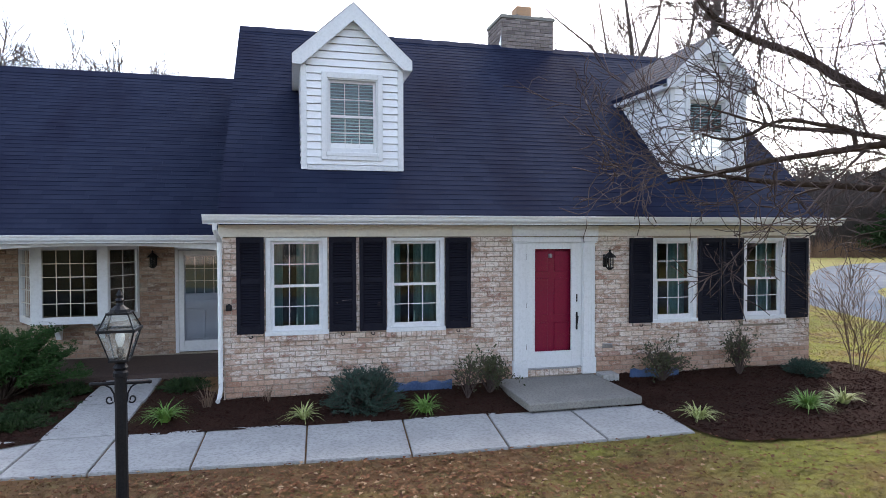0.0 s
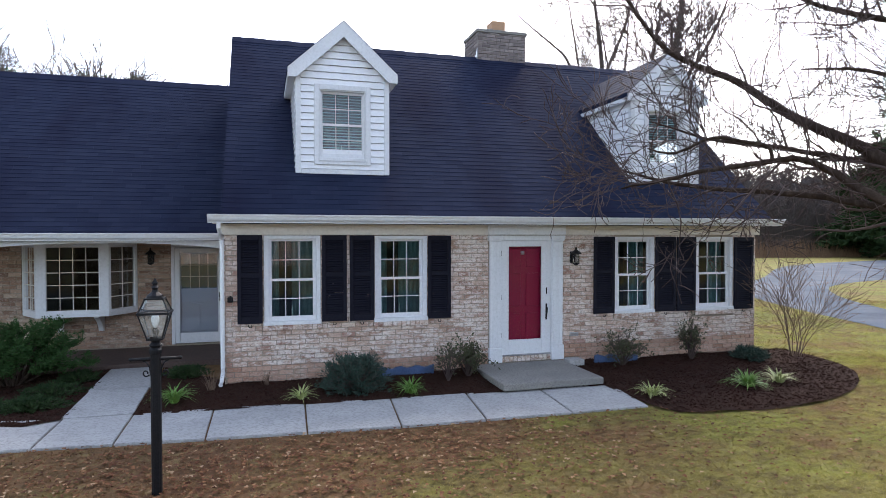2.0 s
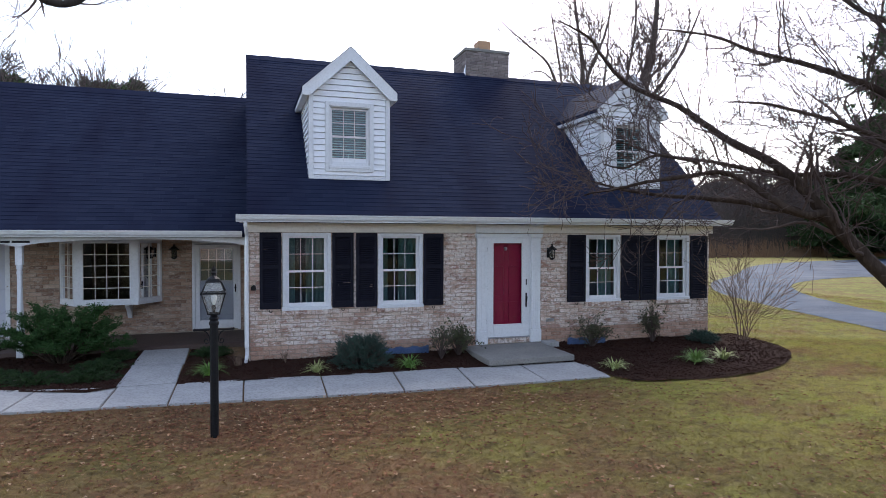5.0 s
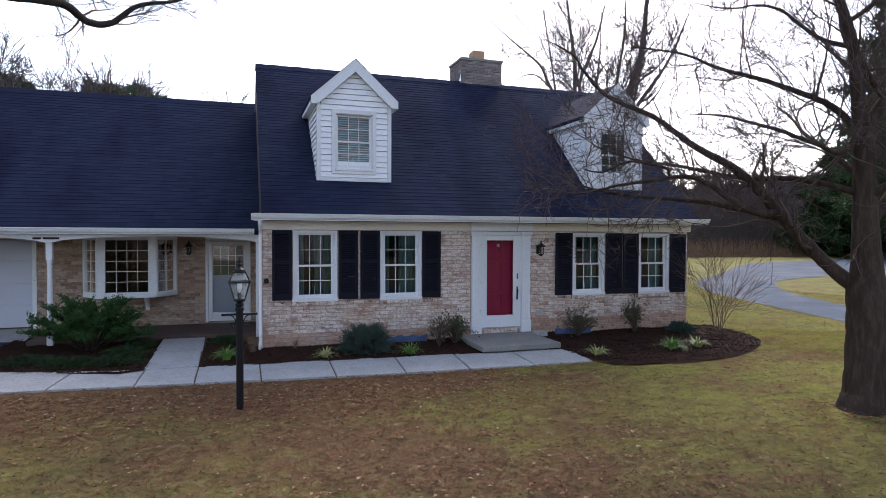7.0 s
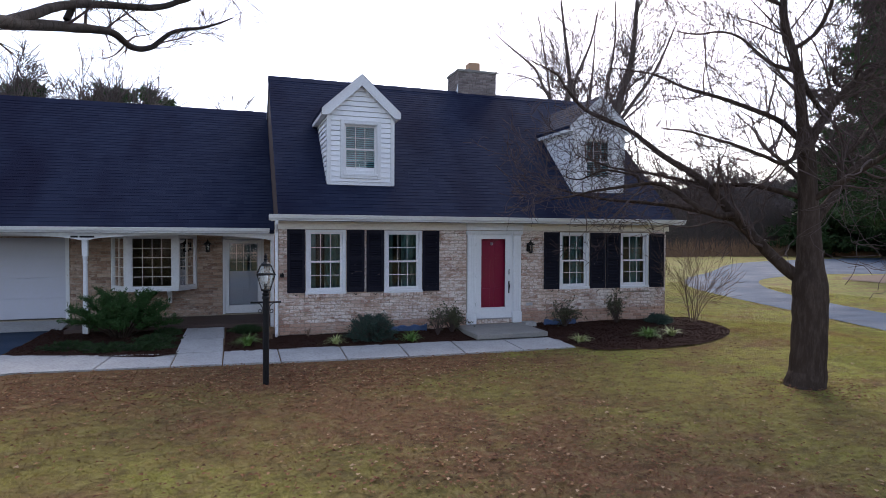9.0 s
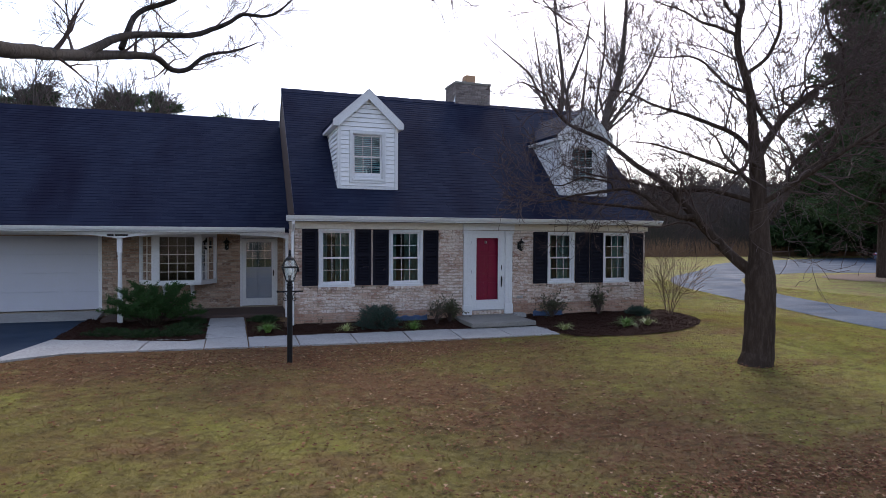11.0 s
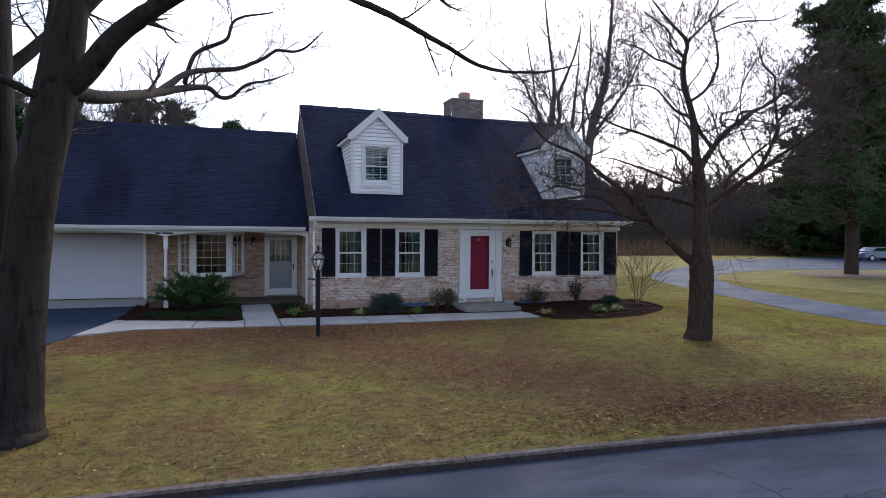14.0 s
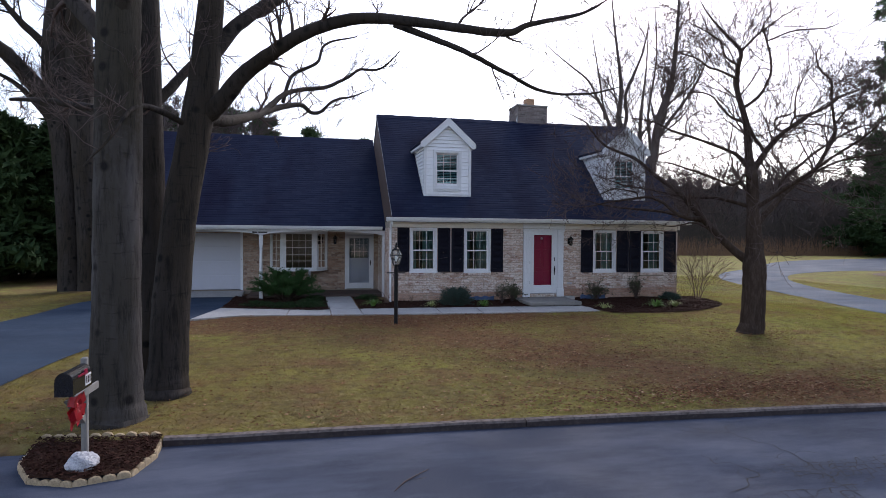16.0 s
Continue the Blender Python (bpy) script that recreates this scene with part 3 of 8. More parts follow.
# concrete walk: one slab between each pair of joints
def walk_front(x):
    return float(np.interp(x, [-6.64, -5.5, -3.2, -1.5, 0.8, 3.0, 4.24], [6.28, 6.80, 6.60, 6.45, 6.27, 6.20, 6.19]))


def walk_back(x):
    return float(np.interp(x, [-6.2, -4.5, -3.2, -1.4, 0.9, 3.2, 4.4], [8.45, 7.90, 7.68, 7.66, 7.51, 7.43, 7.40]))


def walk_z(x, y):
    return 0.305 + 0.008 * (y - 6.3)


front_walk = thing("front_walk", (0, 6.9, 0.3), "pale concrete garden walk of jointed slabs", "walk", kind="structure")
JOINTS = [(-4.35, -4.25), (-3.2, -3.19), (-2.38, -2.38), (-1.42, -1.41), (-0.29, -0.24), (0.82, 0.93), (1.9, 2.04), (3.08, 3.17), (4.22, 4.36)]


def slab(name, pts, parent, material=M_CONC, thick=0.1, z=walk_z, bevel=0.008, label=""):
    bm = B()
    top = [bm.verts.new((px, py, z(px, py))) for px, py in pts]
    low = [bm.verts.new((px, py, z(px, py) - thick)) for px, py in pts]
    bm.faces.new(top)
    bm.faces.new(low[::-1])
    for i in range(len(pts)):
        j = (i + 1) % len(pts)
        bm.faces.new((top[i], low[i], low[j], top[j]))
    bmesh.ops.bevel(bm, geom=[e for e in bm.edges if e.verts[0] in top and e.verts[1] in top], offset=bevel, segments=2, affect="EDGES")
    return part(name, bm, material, parent, label)


g = 0.010
slab("paving_slab", [(-6.62, 6.30), (-5.5, 6.80), (-4.35 - g, walk_front(-4.35)), (-4.25 - g, walk_back(-4.25)), (-5.3, 8.12), (-6.14, 8.42)], front_walk)
for (a0, a1), (b0, b1) in zip(JOINTS, JOINTS[1:]):
    slab("paving_slab", [(a0 + g, walk_front(a0)), (b0 - g, walk_front(b0)), (b1 - g, walk_back(b1)), (a1 + g, walk_back(a1))], front_walk)
for y0, y1 in ((7.70, 9.0), (9.012, 10.28)):
    slab("paving_slab", [(-3.22, y0), (-2.39, y0), (-2.41, y1), (-3.2, y1)], front_walk, z=lambda x, y: 0.316 + 0.03 * (y - 7.7))

# mulch beds
MULCH_R = smooth_poly([(4.26, 8.75), (4.28, 6.16), (5.3, 5.72), (6.6, 5.72), (7.8, 6.15), (8.8, 7.0), (9.15, 7.9), (8.9, 8.75)], 4)
MULCH_M = [(-1.33, 8.72), (-1.33, 8.9), (-2.36, 10.25), (-2.38, 7.6), (4.3, 7.3), (4.3, 8.72)]
MULCH_L = smooth_poly([(-3.2, 10.3), (-3.2, 7.6), (-4.5, 7.8), (-5.6, 8.15), (-6.1, 8.5), (-6.04, 9.6), (-5.98, 11.2), (-5.9, 11.4), (-3.3, 10.6)], 3)


def bed_z(x, y):
    return gz(x, y) + 0.012 + 0.03 * float(noise.noise((x * 2.2, y * 2.2, 3)))


for nm, poly in (("mulch_bed", MULCH_R), ("mulch_bed", MULCH_M), ("mulch_bed", MULCH_L)):
    overlay(nm, poly, M_MULCH, 0.012, "planting bed of dark brown shredded mulch", "mulch bed", cell=0.12, z=bed_z)

rng = np.random.default_rng(4)


def scatter(poly, n, rng):
    xs, ys = [p[0] for p in poly], [p[1] for p in poly]
    px, py = rng.uniform(min(xs), max(xs), n), rng.uniform(min(ys), max(ys), n)
    ok = in_poly(px, py, poly)
    return px[ok], py[ok]


# loose bark chips on the beds
cv, cf = [], []
for poly, n in ((MULCH_R, 9000), (MULCH_M, 8000), (MULCH_L, 7000)):
    for x, y in zip(*scatter(poly, n, rng)):
        a, l, w, t = rng.uniform(0, 6.3), rng.uniform(0.010, 0.032), rng.uniform(0.004, 0.010), rng.uniform(-0.012, 0.02)
        c, s, z = math.cos(a), math.sin(a), bed_z(x, y) + 0.016
        b = len(cv)
        cv += [(x - c * l, y - s * l, z - t), (x + s * w, y - c * w, z + 0.012), (x + c * l, y + s * l, z + t), (x - s * w, y + c * w, z + 0.004)]
        cf.append((b, b + 1, b + 2, b + 3))
tagged(raw("bark_chips", cv, cf, M_CHIP), "dark brown shredded bark chips on the beds", "mulch", kind="stuff")

# kerb: cast lengths with a joint between
kerb = thing("kerb", (0, -1.85, -0.2), "weathered grey concrete street kerb with open joints", "kerb", kind="structure")
cuts = [-5.62, -1.05, 5.35, 11.5]
for x0, x1 in zip(cuts, cuts[1:]):
    bm = B()
    n = max(2, int((x1 - x0) / 0.4))
    rows = []
    for i in range(n + 1):
        x = x0 + 0.006 + (x1 - x0 - 0.012) * i / n
        y, wob = float(kerb_y(x)), 0.012 * float(noise.noise((x * 1.3, 0, 5)))
        rows.append([bm.verts.new(p) for p in ((x, y - 0.108, -0.26), (x, y - 0.102, -0.085 + wob), (x, y - 0.085, -0.058 + wob), (x, y - 0.01 + 2 * wob, -0.050), (x, y + 0.03, -0.07), (x, y + 0.03, -0.26))])
    for a, b in zip(rows, rows[1:]):
        for k in range(6):
            # front face gets the slot with shade and tar in its colour
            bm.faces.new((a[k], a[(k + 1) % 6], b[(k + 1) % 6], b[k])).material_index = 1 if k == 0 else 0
    bm.faces.new(rows[0])
    bm.faces.new(rows[-1][::-1])
    part("kerb_length", bm, M_KERB, kerb).data.materials.append(M_SHADED_TAR)

# ---- house ----
WY, XL, XR, TOP = 8.75, -1.32, 8.36, 2.61     # brick face, wall ends, under side of the frieze
BACK, RIDGE_Y, RIDGE_Z, EAVE_Y, EAVE_Z = 16.05, 12.4, 6.635, 8.40, 2.87
SLOPE = (RIDGE_Z - EAVE_Z) / (RIDGE_Y - EAVE_Y)
house = thing("house", ((XL + XR) / 2, WY, 0.3), "whitewashed tan brick house with dark roof, white dormers and black shutters", "house")


def wall_panel(parent, x0, x1, y0, y1, z0, z1, holes, name="wall", label=""):
    """The mortar-coloured backing of a brick wall along x, with openings right through it."""
    bm = B()
    xs = sorted({x0, x1, *[h[0] for h in holes], *[h[1] for h in holes]})
    zs = sorted({z0, z1, *[h[2] for h in holes], *[h[3] for h in holes]})
    grid = {}
    def vert(i, k, y):
        return grid.setdefault((i, k, y), bm.verts.new((xs[i], y, zs[k])) if (i, k, y) not in grid else None)
    solid = lambda i, k: 0 <= i < len(xs) - 1 and 0 <= k < len(zs) - 1 and not any(h[0] < (xs[i] + xs[i + 1]) / 2 < h[1] and h[2] < (zs[k] + zs[k + 1]) / 2 < h[3] for h in holes)
    for i in range(len(xs) - 1):
        for k in range(len(zs) - 1):
            if not solid(i, k):
                continue
            for y in (y0, y1):
                bm.faces.new([vert(i, k, y), vert(i + 1, k, y), vert(i + 1, k + 1, y), vert(i, k + 1, y)])
            for di, dk, c in ((-1, 0, ((i, k), (i, k + 1))), (1, 0, ((i + 1, k), (i + 1, k + 1))), (0, -1, ((i, k), (i + 1, k))), (0, 1, ((i, k + 1), (i + 1, k + 1)))):
                if not solid(i + di, k + dk):
                    bm.faces.new([vert(*c[0], y0), vert(*c[1], y0), vert(*c[1], y1), vert(*c[0], y1)])
    return part(name, bm, M_MORTAR, parent, label)


def brick_shape(seed):
    """A unit brick, face at y = 0 and body behind it, with a worn front edge."""
    r = random.Random(seed)
    j = lambda s: r.uniform(-s, s)
    back = [(-0.5, 1, -0.5), (0.5, 1, -0.5), (0.5, 1, 0.5), (-0.5, 1, 0.5)]
    mid = [(x * 1.0, 0.22, z * 1.0) for x, _, z in back]
    front = [(x * 0.955 + j(0.018), j(0.16), z * 0.86 + j(0.06)) for x, _, z in back]
    return np.array(back + mid + front), [(4 + i, 4 + (i + 1) % 4, (i + 1) % 4, i) for i in range(4)] + [(8 + i, 8 + (i + 1) % 4, 4 + (i + 1) % 4, 4 + i) for i in range(4)] + [(8, 9, 10, 11)]


SHAPES = [brick_shape(s) for s in range(9)]
COURSE, LENGTH, JOINT, DEPTH = 0.0765, 0.215, 0.010, 0.03


def brick_cells(u0, u1, z0, z1, holes, seed, course=COURSE, length=LENGTH):
    r = random.Random(seed)
    out, k, z = [], 0, z0
    while z < z1 - 0.02:
        h = min(course, z1 - z)
        spans = [(u0, u1)]
        for a, b, lo, hi in holes:
            if lo < z + h * 0.5 < hi:
                spans = [s for p, q in spans for s in ((p, min(q, a)), (max(p, b), q)) if s[1] - s[0] > 0.02]
        for p, q in spans:
            u = u0 - (0.5 if k % 2 else 1.0) * length + r.uniform(-0.02, 0.02)
            while u < q:
                a, b = max(u, p), min(u + length, q)
                if b - a > 0.03:
                    out.append(((a + b) / 2, z + h / 2, b - a - JOINT, h - JOINT, r.uniform(-0.004, 0.004)))
                u += length
        z += course
        k += 1
    return out


def lay_bricks(cells, origin, along, out, parent, is_part, mats, depth=DEPTH, name="brick", seed=1):
    """Bricks on a wall: those picked as parts are objects on shared meshes, the others one joined mesh."""
    r = random.Random(seed)
    along, out, up = Vector(along), Vector(out), Vector((0, 0, 1))
    meshes, jv, jf, count = [], [], [], 0
    for sv, sf in SHAPES:
        me = bpy.data.meshes.new(name)
        me.from_pydata((sv * (1, 1, 1)).tolist(), [], sf)
        me.materials.append(mats[0])
        meshes.append(me)
    turn = Matrix((along, -out, up)).transposed()
    R = np.array(turn)
    for u, z, w, h, d in cells:
        k = r.randrange(len(SHAPES))
        at = Vector(origin) + along * u + up * z + out * (0.014 + d)
        if count < 300 and is_part(u, z):
            ob = new(name, meshes[k])
            ob.parent = parent
            ob.matrix_local = Matrix.Translation(at - BASE[parent]) @ turn.to_4x4() @ Matrix.Diagonal((w, depth, h, 1))
            count += 1
        else:
            sv, sf = SHAPES[k]
            b = len(jv)
            jv += (np.array(at) + (sv * (w, depth, h)) @ R.T).tolist()
            jf += [tuple(b + i for i in fc) for fc in sf]
    if jv:
        tagged(raw(name + "work", jv, jf, mats[1], parent), kind="stuff")


WIN = [(-0.765, 0.08, 1.235, 2.60), (0.93, 1.79, 1.225, 2.595), (5.27, 6.09, 1.20, 2.575), (6.99, 7.83, 1.195, 2.57)]
DOOR = (3.0, 4.09, 0.44, 2.56)
LATE = []                               # brick laying is left to the end of the file

front_wall = wall_panel(house, XL, XR, WY, WY + 0.22, 0.05, 2.78, WIN + [DOOR], "front_wall", "whitewashed tan brick front wall")
sills = [(a - 0.02, b + 0.02, z0 - 0.085, z0) for a, b, z0, z1 in WIN]
FRONT = brick_cells(XL, XR, 0.235, TOP, WIN + sills + [(2.86, 4.235, 0, 3)], 5)
LATE.append(([c for c in FRONT if c[1] > 0.235 + COURSE * (5 if c[0] < 4 else 6)], (0, WY, 0), (1, 0, 0), (0, -1, 0), front_wall, lambda u, z: u < 2.86 and z > 0.55, (M_BRICK, M_BRICKS)))
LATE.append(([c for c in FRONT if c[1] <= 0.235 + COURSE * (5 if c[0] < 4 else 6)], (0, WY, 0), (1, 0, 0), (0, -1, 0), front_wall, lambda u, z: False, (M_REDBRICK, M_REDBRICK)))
for nm, x0, x1, y0, y1 in (("rear_wall", XL, XR, BACK - 0.22, BACK), ("side_wall", XL, XL + 0.22, WY + 0.22, BACK - 0.22), ("side_wall", XR - 0.22, XR, WY + 0.22, BACK - 0.22)):
    w = part(nm, box(B(), x0, x1, y0, y1, 0.05, 2.78), M_MORTAR, house)
    if x1 == XL + 0.22:
        LATE.append((brick_cells(WY, 11.9, 0.235, 2.62, [], 6), (XL, 0, 0), (0, 1, 0), (-1, 0, 0), w, lambda u, z: u < 10.3, (M_BRICK, M_BRICKS)))
    if x0 == XR - 0.22:
        LATE.append((brick_cells(WY, BACK, 0.235, 2.62, [], 7), (XR, 0, 0), (0, 1, 0), (1, 0, 0), w, lambda u, z: False, (M_BRICK, M_BRICKS)))
part("interior_floor", box(B(), XL + 0.22, XR - 0.22, WY + 0.22, BACK - 0.22, 0.40, 0.50), M_INNER, house)
part("interior_ceiling", box(B(), XL + 0.22, XR - 0.22, WY + 0.22, BACK - 0.22, 2.70, 2.77), M_INNER, house)
for x in (2.2, 4.6):
    part("partition_wall", box(B(), x, x + 0.12, WY + 0.23, BACK - 0.23, 0.505, 2.695), M_INNER, house)
part("partition_wall", box(B(), XL + 0.23, XR - 0.23, 12.9, 13.0, 0.505, 2.695), M_INNER, house)
# gable ends: shadow on the brick is painted in as dark brown
for x0, x1 in ((XL, XL + 0.2), (XR - 0.2, XR)):
    part("gable", prism(B(), [(WY - 0.05, 2.785), (BACK + 0.05, 2.785), (RIDGE_Y, RIDGE_Z - 0.14)], x0, x1), M_PORCH, house, "gable end with its shadow put into a dark brown colour")
# frieze, soffit, gutter
part("frieze_board", box(B(), XL - 0.06, XR + 0.07, WY - 0.045, WY, TOP, 2.785, 0.004), M_CREAM, house, "cream painted frieze board")
part("soffit", box(B(), XL - 0.15, XR + 0.2, 8.41, WY - 0.046, 2.772, 2.785), M_CREAM, house)


def gutter(parent, x0, x1, y, ztop, name="gutter", h=0.125):
    pr = [(y + 0.10, ztop), (y + 0.10, ztop - h * 0.97), (y + 0.05, ztop - h), (y + 0.046, ztop - h * 0.86), (y + 0.03, ztop - h * 0.80), (y + 0.004, ztop - h * 0.62), (y - 0.008, ztop - h * 0.42), (y - 0.010, ztop - h * 0.30), (y - 0.004, ztop - h * 0.26), (y - 0.004, ztop - h * 0.19), (y - 0.034, ztop - h * 0.17), (y - 0.038, ztop - 0.002), (y - 0.018, ztop), (y - 0.010, ztop - 0.04), (y + 0.03, ztop - h * 0.8), (y + 0.09, ztop - h * 0.85), (y + 0.09, ztop)]
    return part(name, prism(B(), pr, x0, x1), M_GUTTER, parent, "white metal gutter")


gutter(house, -1.53, 8.62, 8.31, 2.905)


def downspout(parent, pts, r=0.032, name="downspout"):
    t = Tubes()
    t.add(pts, [r] * len(pts), 8)
    return t.make(name, M_GUTTER, parent, "white metal downspout", smooth=False)


downspout(house, [(-1.38, 8.33, 2.79), (-1.38, 8.34, 2.72), (-1.37, 8.45, 2.64), (-1.36, 8.66, 2.56), (-1.36, 8.69, 2.48), (-1.36, 8.69, 0.55), (-1.37, 8.62, 0.45), (-1.38, 8.5, 0.42)])


# roofs: boarded deck, then courses of tabs
def roof_plane(parent, x0, x1, ey, ez, ry, rz, is_part, seed, holes=(), exposure=0.112, tab=0.31):
    """Shingle courses from eave to ridge on one slope."""
    length = math.hypot(ry - ey, rz - ez)
    uy, uz = (ry - ey) / length, (rz - ez) / length      # up the slope
    ny, nz = (-uz, uy) if ry > ey else (uz, -uy)         # outwards
    if nz < 0:
        ny, nz = -ny, -nz
    r = random.Random(seed)
    n = int(length / exposure)
    jv, jf, count = [], [], 0
    unit = [(0, 0, 0), (1, 0, 0), (1, 1.12, 0), (0, 1.12, 0), (0, 0, 1), (1, 0, 1), (1, 1.12, 0.25), (0, 1.12, 0.25)]
    faces = [(4, 5, 6, 7), (0, 1, 5, 4), (1, 2, 6, 5), (3, 0, 4, 7)]
    me = bpy.data.meshes.new("shingle")
    me.from_pydata(unit, [], faces)
    me.materials.append(M_SHINGLE)
    for k in range(n):
        s = k * exposure
        x = x0 - r.uniform(0, tab)
        while x < x1:
            a, b = max(x, x0), min(x + tab, x1)
            x += tab
            if b - a < 0.02:
                continue
            lift = r.uniform(0.0060, 0.0085)
            o = (a, ey + uy * s + ny * 0.006, ez + uz * s + nz * 0.006)
            jit = r.uniform(-0.0012, 0.0012)
            o = (o[0], o[1] + uy * jit, o[2] + uz * jit)
            if any(hx0 < (a + b) / 2 < hx1 and hs0 < s < hs1 for hx0, hx1, hs0, hs1 in holes):
                continue
            M = Matrix(((b - a - 0.0006, 0, 0, o[0]), (0, uy * exposure, ny * lift, o[1]), (0, uz * exposure, nz * lift, o[2]), (0, 0, 0, 1)))
            if count < 290 and is_part(a, k):
                ob = new("shingle", me)
                ob.parent = parent
                ob.matrix_local = Matrix.Translation(-BASE[parent]) @ M
                count += 1
            else:
                bb = len(jv)
                jv += [tuple(M @ Vector(p)) for p in unit]
                jf += [tuple(bb + i for i in fc) for fc in faces]
    if jv:
        tagged(raw("shingles", jv, jf, M_SHINGLES, parent), kind="stuff")


def deck(parent, x0, x1, ey, ez, ry, rz, by, name="roof", thick=0.10, label="dark charcoal asphalt shingle roof"):
    bm = prism(B(), [(ey, ez), (ry, rz), (by, ez), (by, ez - thick), (ry, rz - thick * 1.4), (ey, ez - thick)], x0, x1)
    return part(name, bm, M_SHINGLES, parent, label)


ROOF_X0, ROOF_X1 = -1.33, 8.42
main_roof = deck(house, ROOF_X0, ROOF_X1, EAVE_Y, EAVE_Z, RIDGE_Y, RIDGE_Z, 2 * RIDGE_Y - EAVE_Y)
ROOFS = [(main_roof, ROOF_X0 - 0.02, ROOF_X1 + 0.02, EAVE_Y - 0.03, EAVE_Z - 0.028, RIDGE_Y, RIDGE_Z, lambda a, k: k < 9, 3)]
for i in range(int((ROOF_X1 - ROOF_X0) / 0.3) + 1):
    x = ROOF_X0 - 0.02 + i * 0.3
    x2 = min(x + 0.31, ROOF_X1 + 0.02)
    if x2 - x > 0.03:
        lift = 0.012 + 0.006 * (i % 2)
        bm = prism(B(), [(RIDGE_Y - 0.15, RIDGE_Z - 0.125 + lift), (RIDGE_Y, RIDGE_Z + 0.012 + lift), (RIDGE_Y + 0.15, RIDGE_Z - 0.125 + lift), (RIDGE_Y + 0.15, RIDGE_Z - 0.14 + lift), (RIDGE_Y, RIDGE_Z - 0.004 + lift), (RIDGE_Y - 0.15, RIDGE_Z - 0.14 + lift)], x, x2)
        part("ridge_cap", bm, M_SHINGLE, main_roof)
for x0, x1 in ((ROOF_X0 - 0.012, ROOF_X0), (ROOF_X1, ROOF_X1 + 0.012)):
    for s in (-1, 1):
        e = RIDGE_Y + s * (RIDGE_Y - EAVE_Y)
        part("rake_board", prism(B(), [(e, EAVE_Z - 0.005), (RIDGE_Y, RIDGE_Z - 0.02), (RIDGE_Y, RIDGE_Z - 0.095), (e, EAVE_Z - 0.08)], x0, x1), M_WHITE, main_roof, "weathered white rake board")


# windows
def sash_window(parent, x0, x1, z0, z1, y, face, casing=0.065, stile=0.05, glass_back=0.06, sill=True, blinds=False, curtains=True, candle=True, name="window", label="white double-hung window with six-over-six panes"):
    """A double-hung window; y: the wall's face, face: how far the casing stands out of it."""
    w = part(name, box(box(box(B(), x0, x0 + casing, y - face, y + 0.10, z0, z1, 0.004), x1 - casing, x1, y - face, y + 0.10, z0, z1, 0.004), x0 + casing, x1 - casing, y - face, y + 0.10, z1 - casing * 0.8, z1, 0.004), M_WHITE, parent, label)
    if sill:
        part("sill", box(B(), x0 - 0.012, x1 + 0.012, y - face - 0.03, y + 0.10, z0 - 0.004, z0 + 0.055, 0.006), M_WHITE, w)
    ix0, ix1, iz0, iz1 = x0 + casing, x1 - casing, z0 + 0.055, z1 - casing * 0.8
    mid = (iz0 + iz1) / 2
    for nm, a, b, dy in (("upper_sash", mid - 0.018, iz1, 0.02), ("lower_sash", iz0, mid + 0.018, 0.045)):
        yy = y + dy if nm == "lower_sash" else y + dy
        f = y + (0.05 if nm == "upper_sash" else 0.02)
        bm = B()
        low = 0.07 if nm == "lower_sash" else 0.036
        for q in ((ix0, ix0 + stile, a, b), (ix1 - stile, ix1, a, b), (ix0 + stile, ix1 - stile, a, a + low), (ix0 + stile, ix1 - stile, b - 0.038, b)):
            box(bm, q[0], q[1], f, f + 0.03, q[2], q[3], 0.003)
        sash = part(nm, bm, M_WHITE, w)
        gx0, gx1, ga, gb = ix0 + stile, ix1 - stile, a + low, b - 0.038
        bm = B()
        for i in (1, 2):
            gx = gx0 + (gx1 - gx0) * i / 3
            box(bm, gx - 0.005, gx + 0.005, f + 0.006, f + 0.02, ga, gb)
        gm = (ga + gb) / 2
        for i in range(3):
            box(bm, gx0 + (gx1 - gx0) * i / 3 + (0.006 if i else 0), gx0 + (gx1 - gx0) * (i + 1) / 3 - (0.006 if i < 2 else 0), f + 0.006, f + 0.02, gm - 0.006, gm + 0.006)
        part("glazing_grid", bm, M_WHITE, w)
        bm = B()
        bm.faces.new([bm.verts.new(p) for p in ((gx0, f + 0.022, ga), (gx1, f + 0.022, ga), (gx1, f + 0.022, gb), (gx0, f + 0.022, gb))])
        pane = part("pane", bm, M_GLASS, w)
        pane.visible_shadow = False
    if curtains:
        for side in (-1, 1):
            bm = B()
            c0 = ix0 + 0.02 if side < 0 else ix1 - 0.02
            width = (ix1 - ix0) * (0.20 if side < 0 else 0.48)
            top, bot = [], []
            for i in range(17):
                u = c0 - side * width * i / 16
                fold = 0.018 * math.sin(i * 1.9)
                top.append(bm.verts.new((u, y + 0.20 + fold, iz1 + 0.05)))
                bot.append(bm.verts.new((u, y + 0.20 + fold * 1.4, iz0 - 0.15)))
            for i in range(16):
                bm.faces.new((top[i], top[i + 1], bot[i + 1], bot[i]))
            bmesh.ops.solidify(bm, geom=bm.faces[:], thickness=0.004)
            part("curtain", bm, M_CURTAIN, w, "pale green-grey curtain", smooth=True)
    if blinds:
        bm = B()
        z = iz0 + 0.03
        while z < iz1 - 0.02:
            prism(bm, [(y + 0.10, z), (y + 0.125, z + 0.016), (y + 0.126, z + 0.0145), (y + 0.101, z - 0.0015)], ix0 + 0.01, ix1 - 0.01)
            z += 0.047
        part("blind", bm, M_BLIND, w, "pale slatted blind")
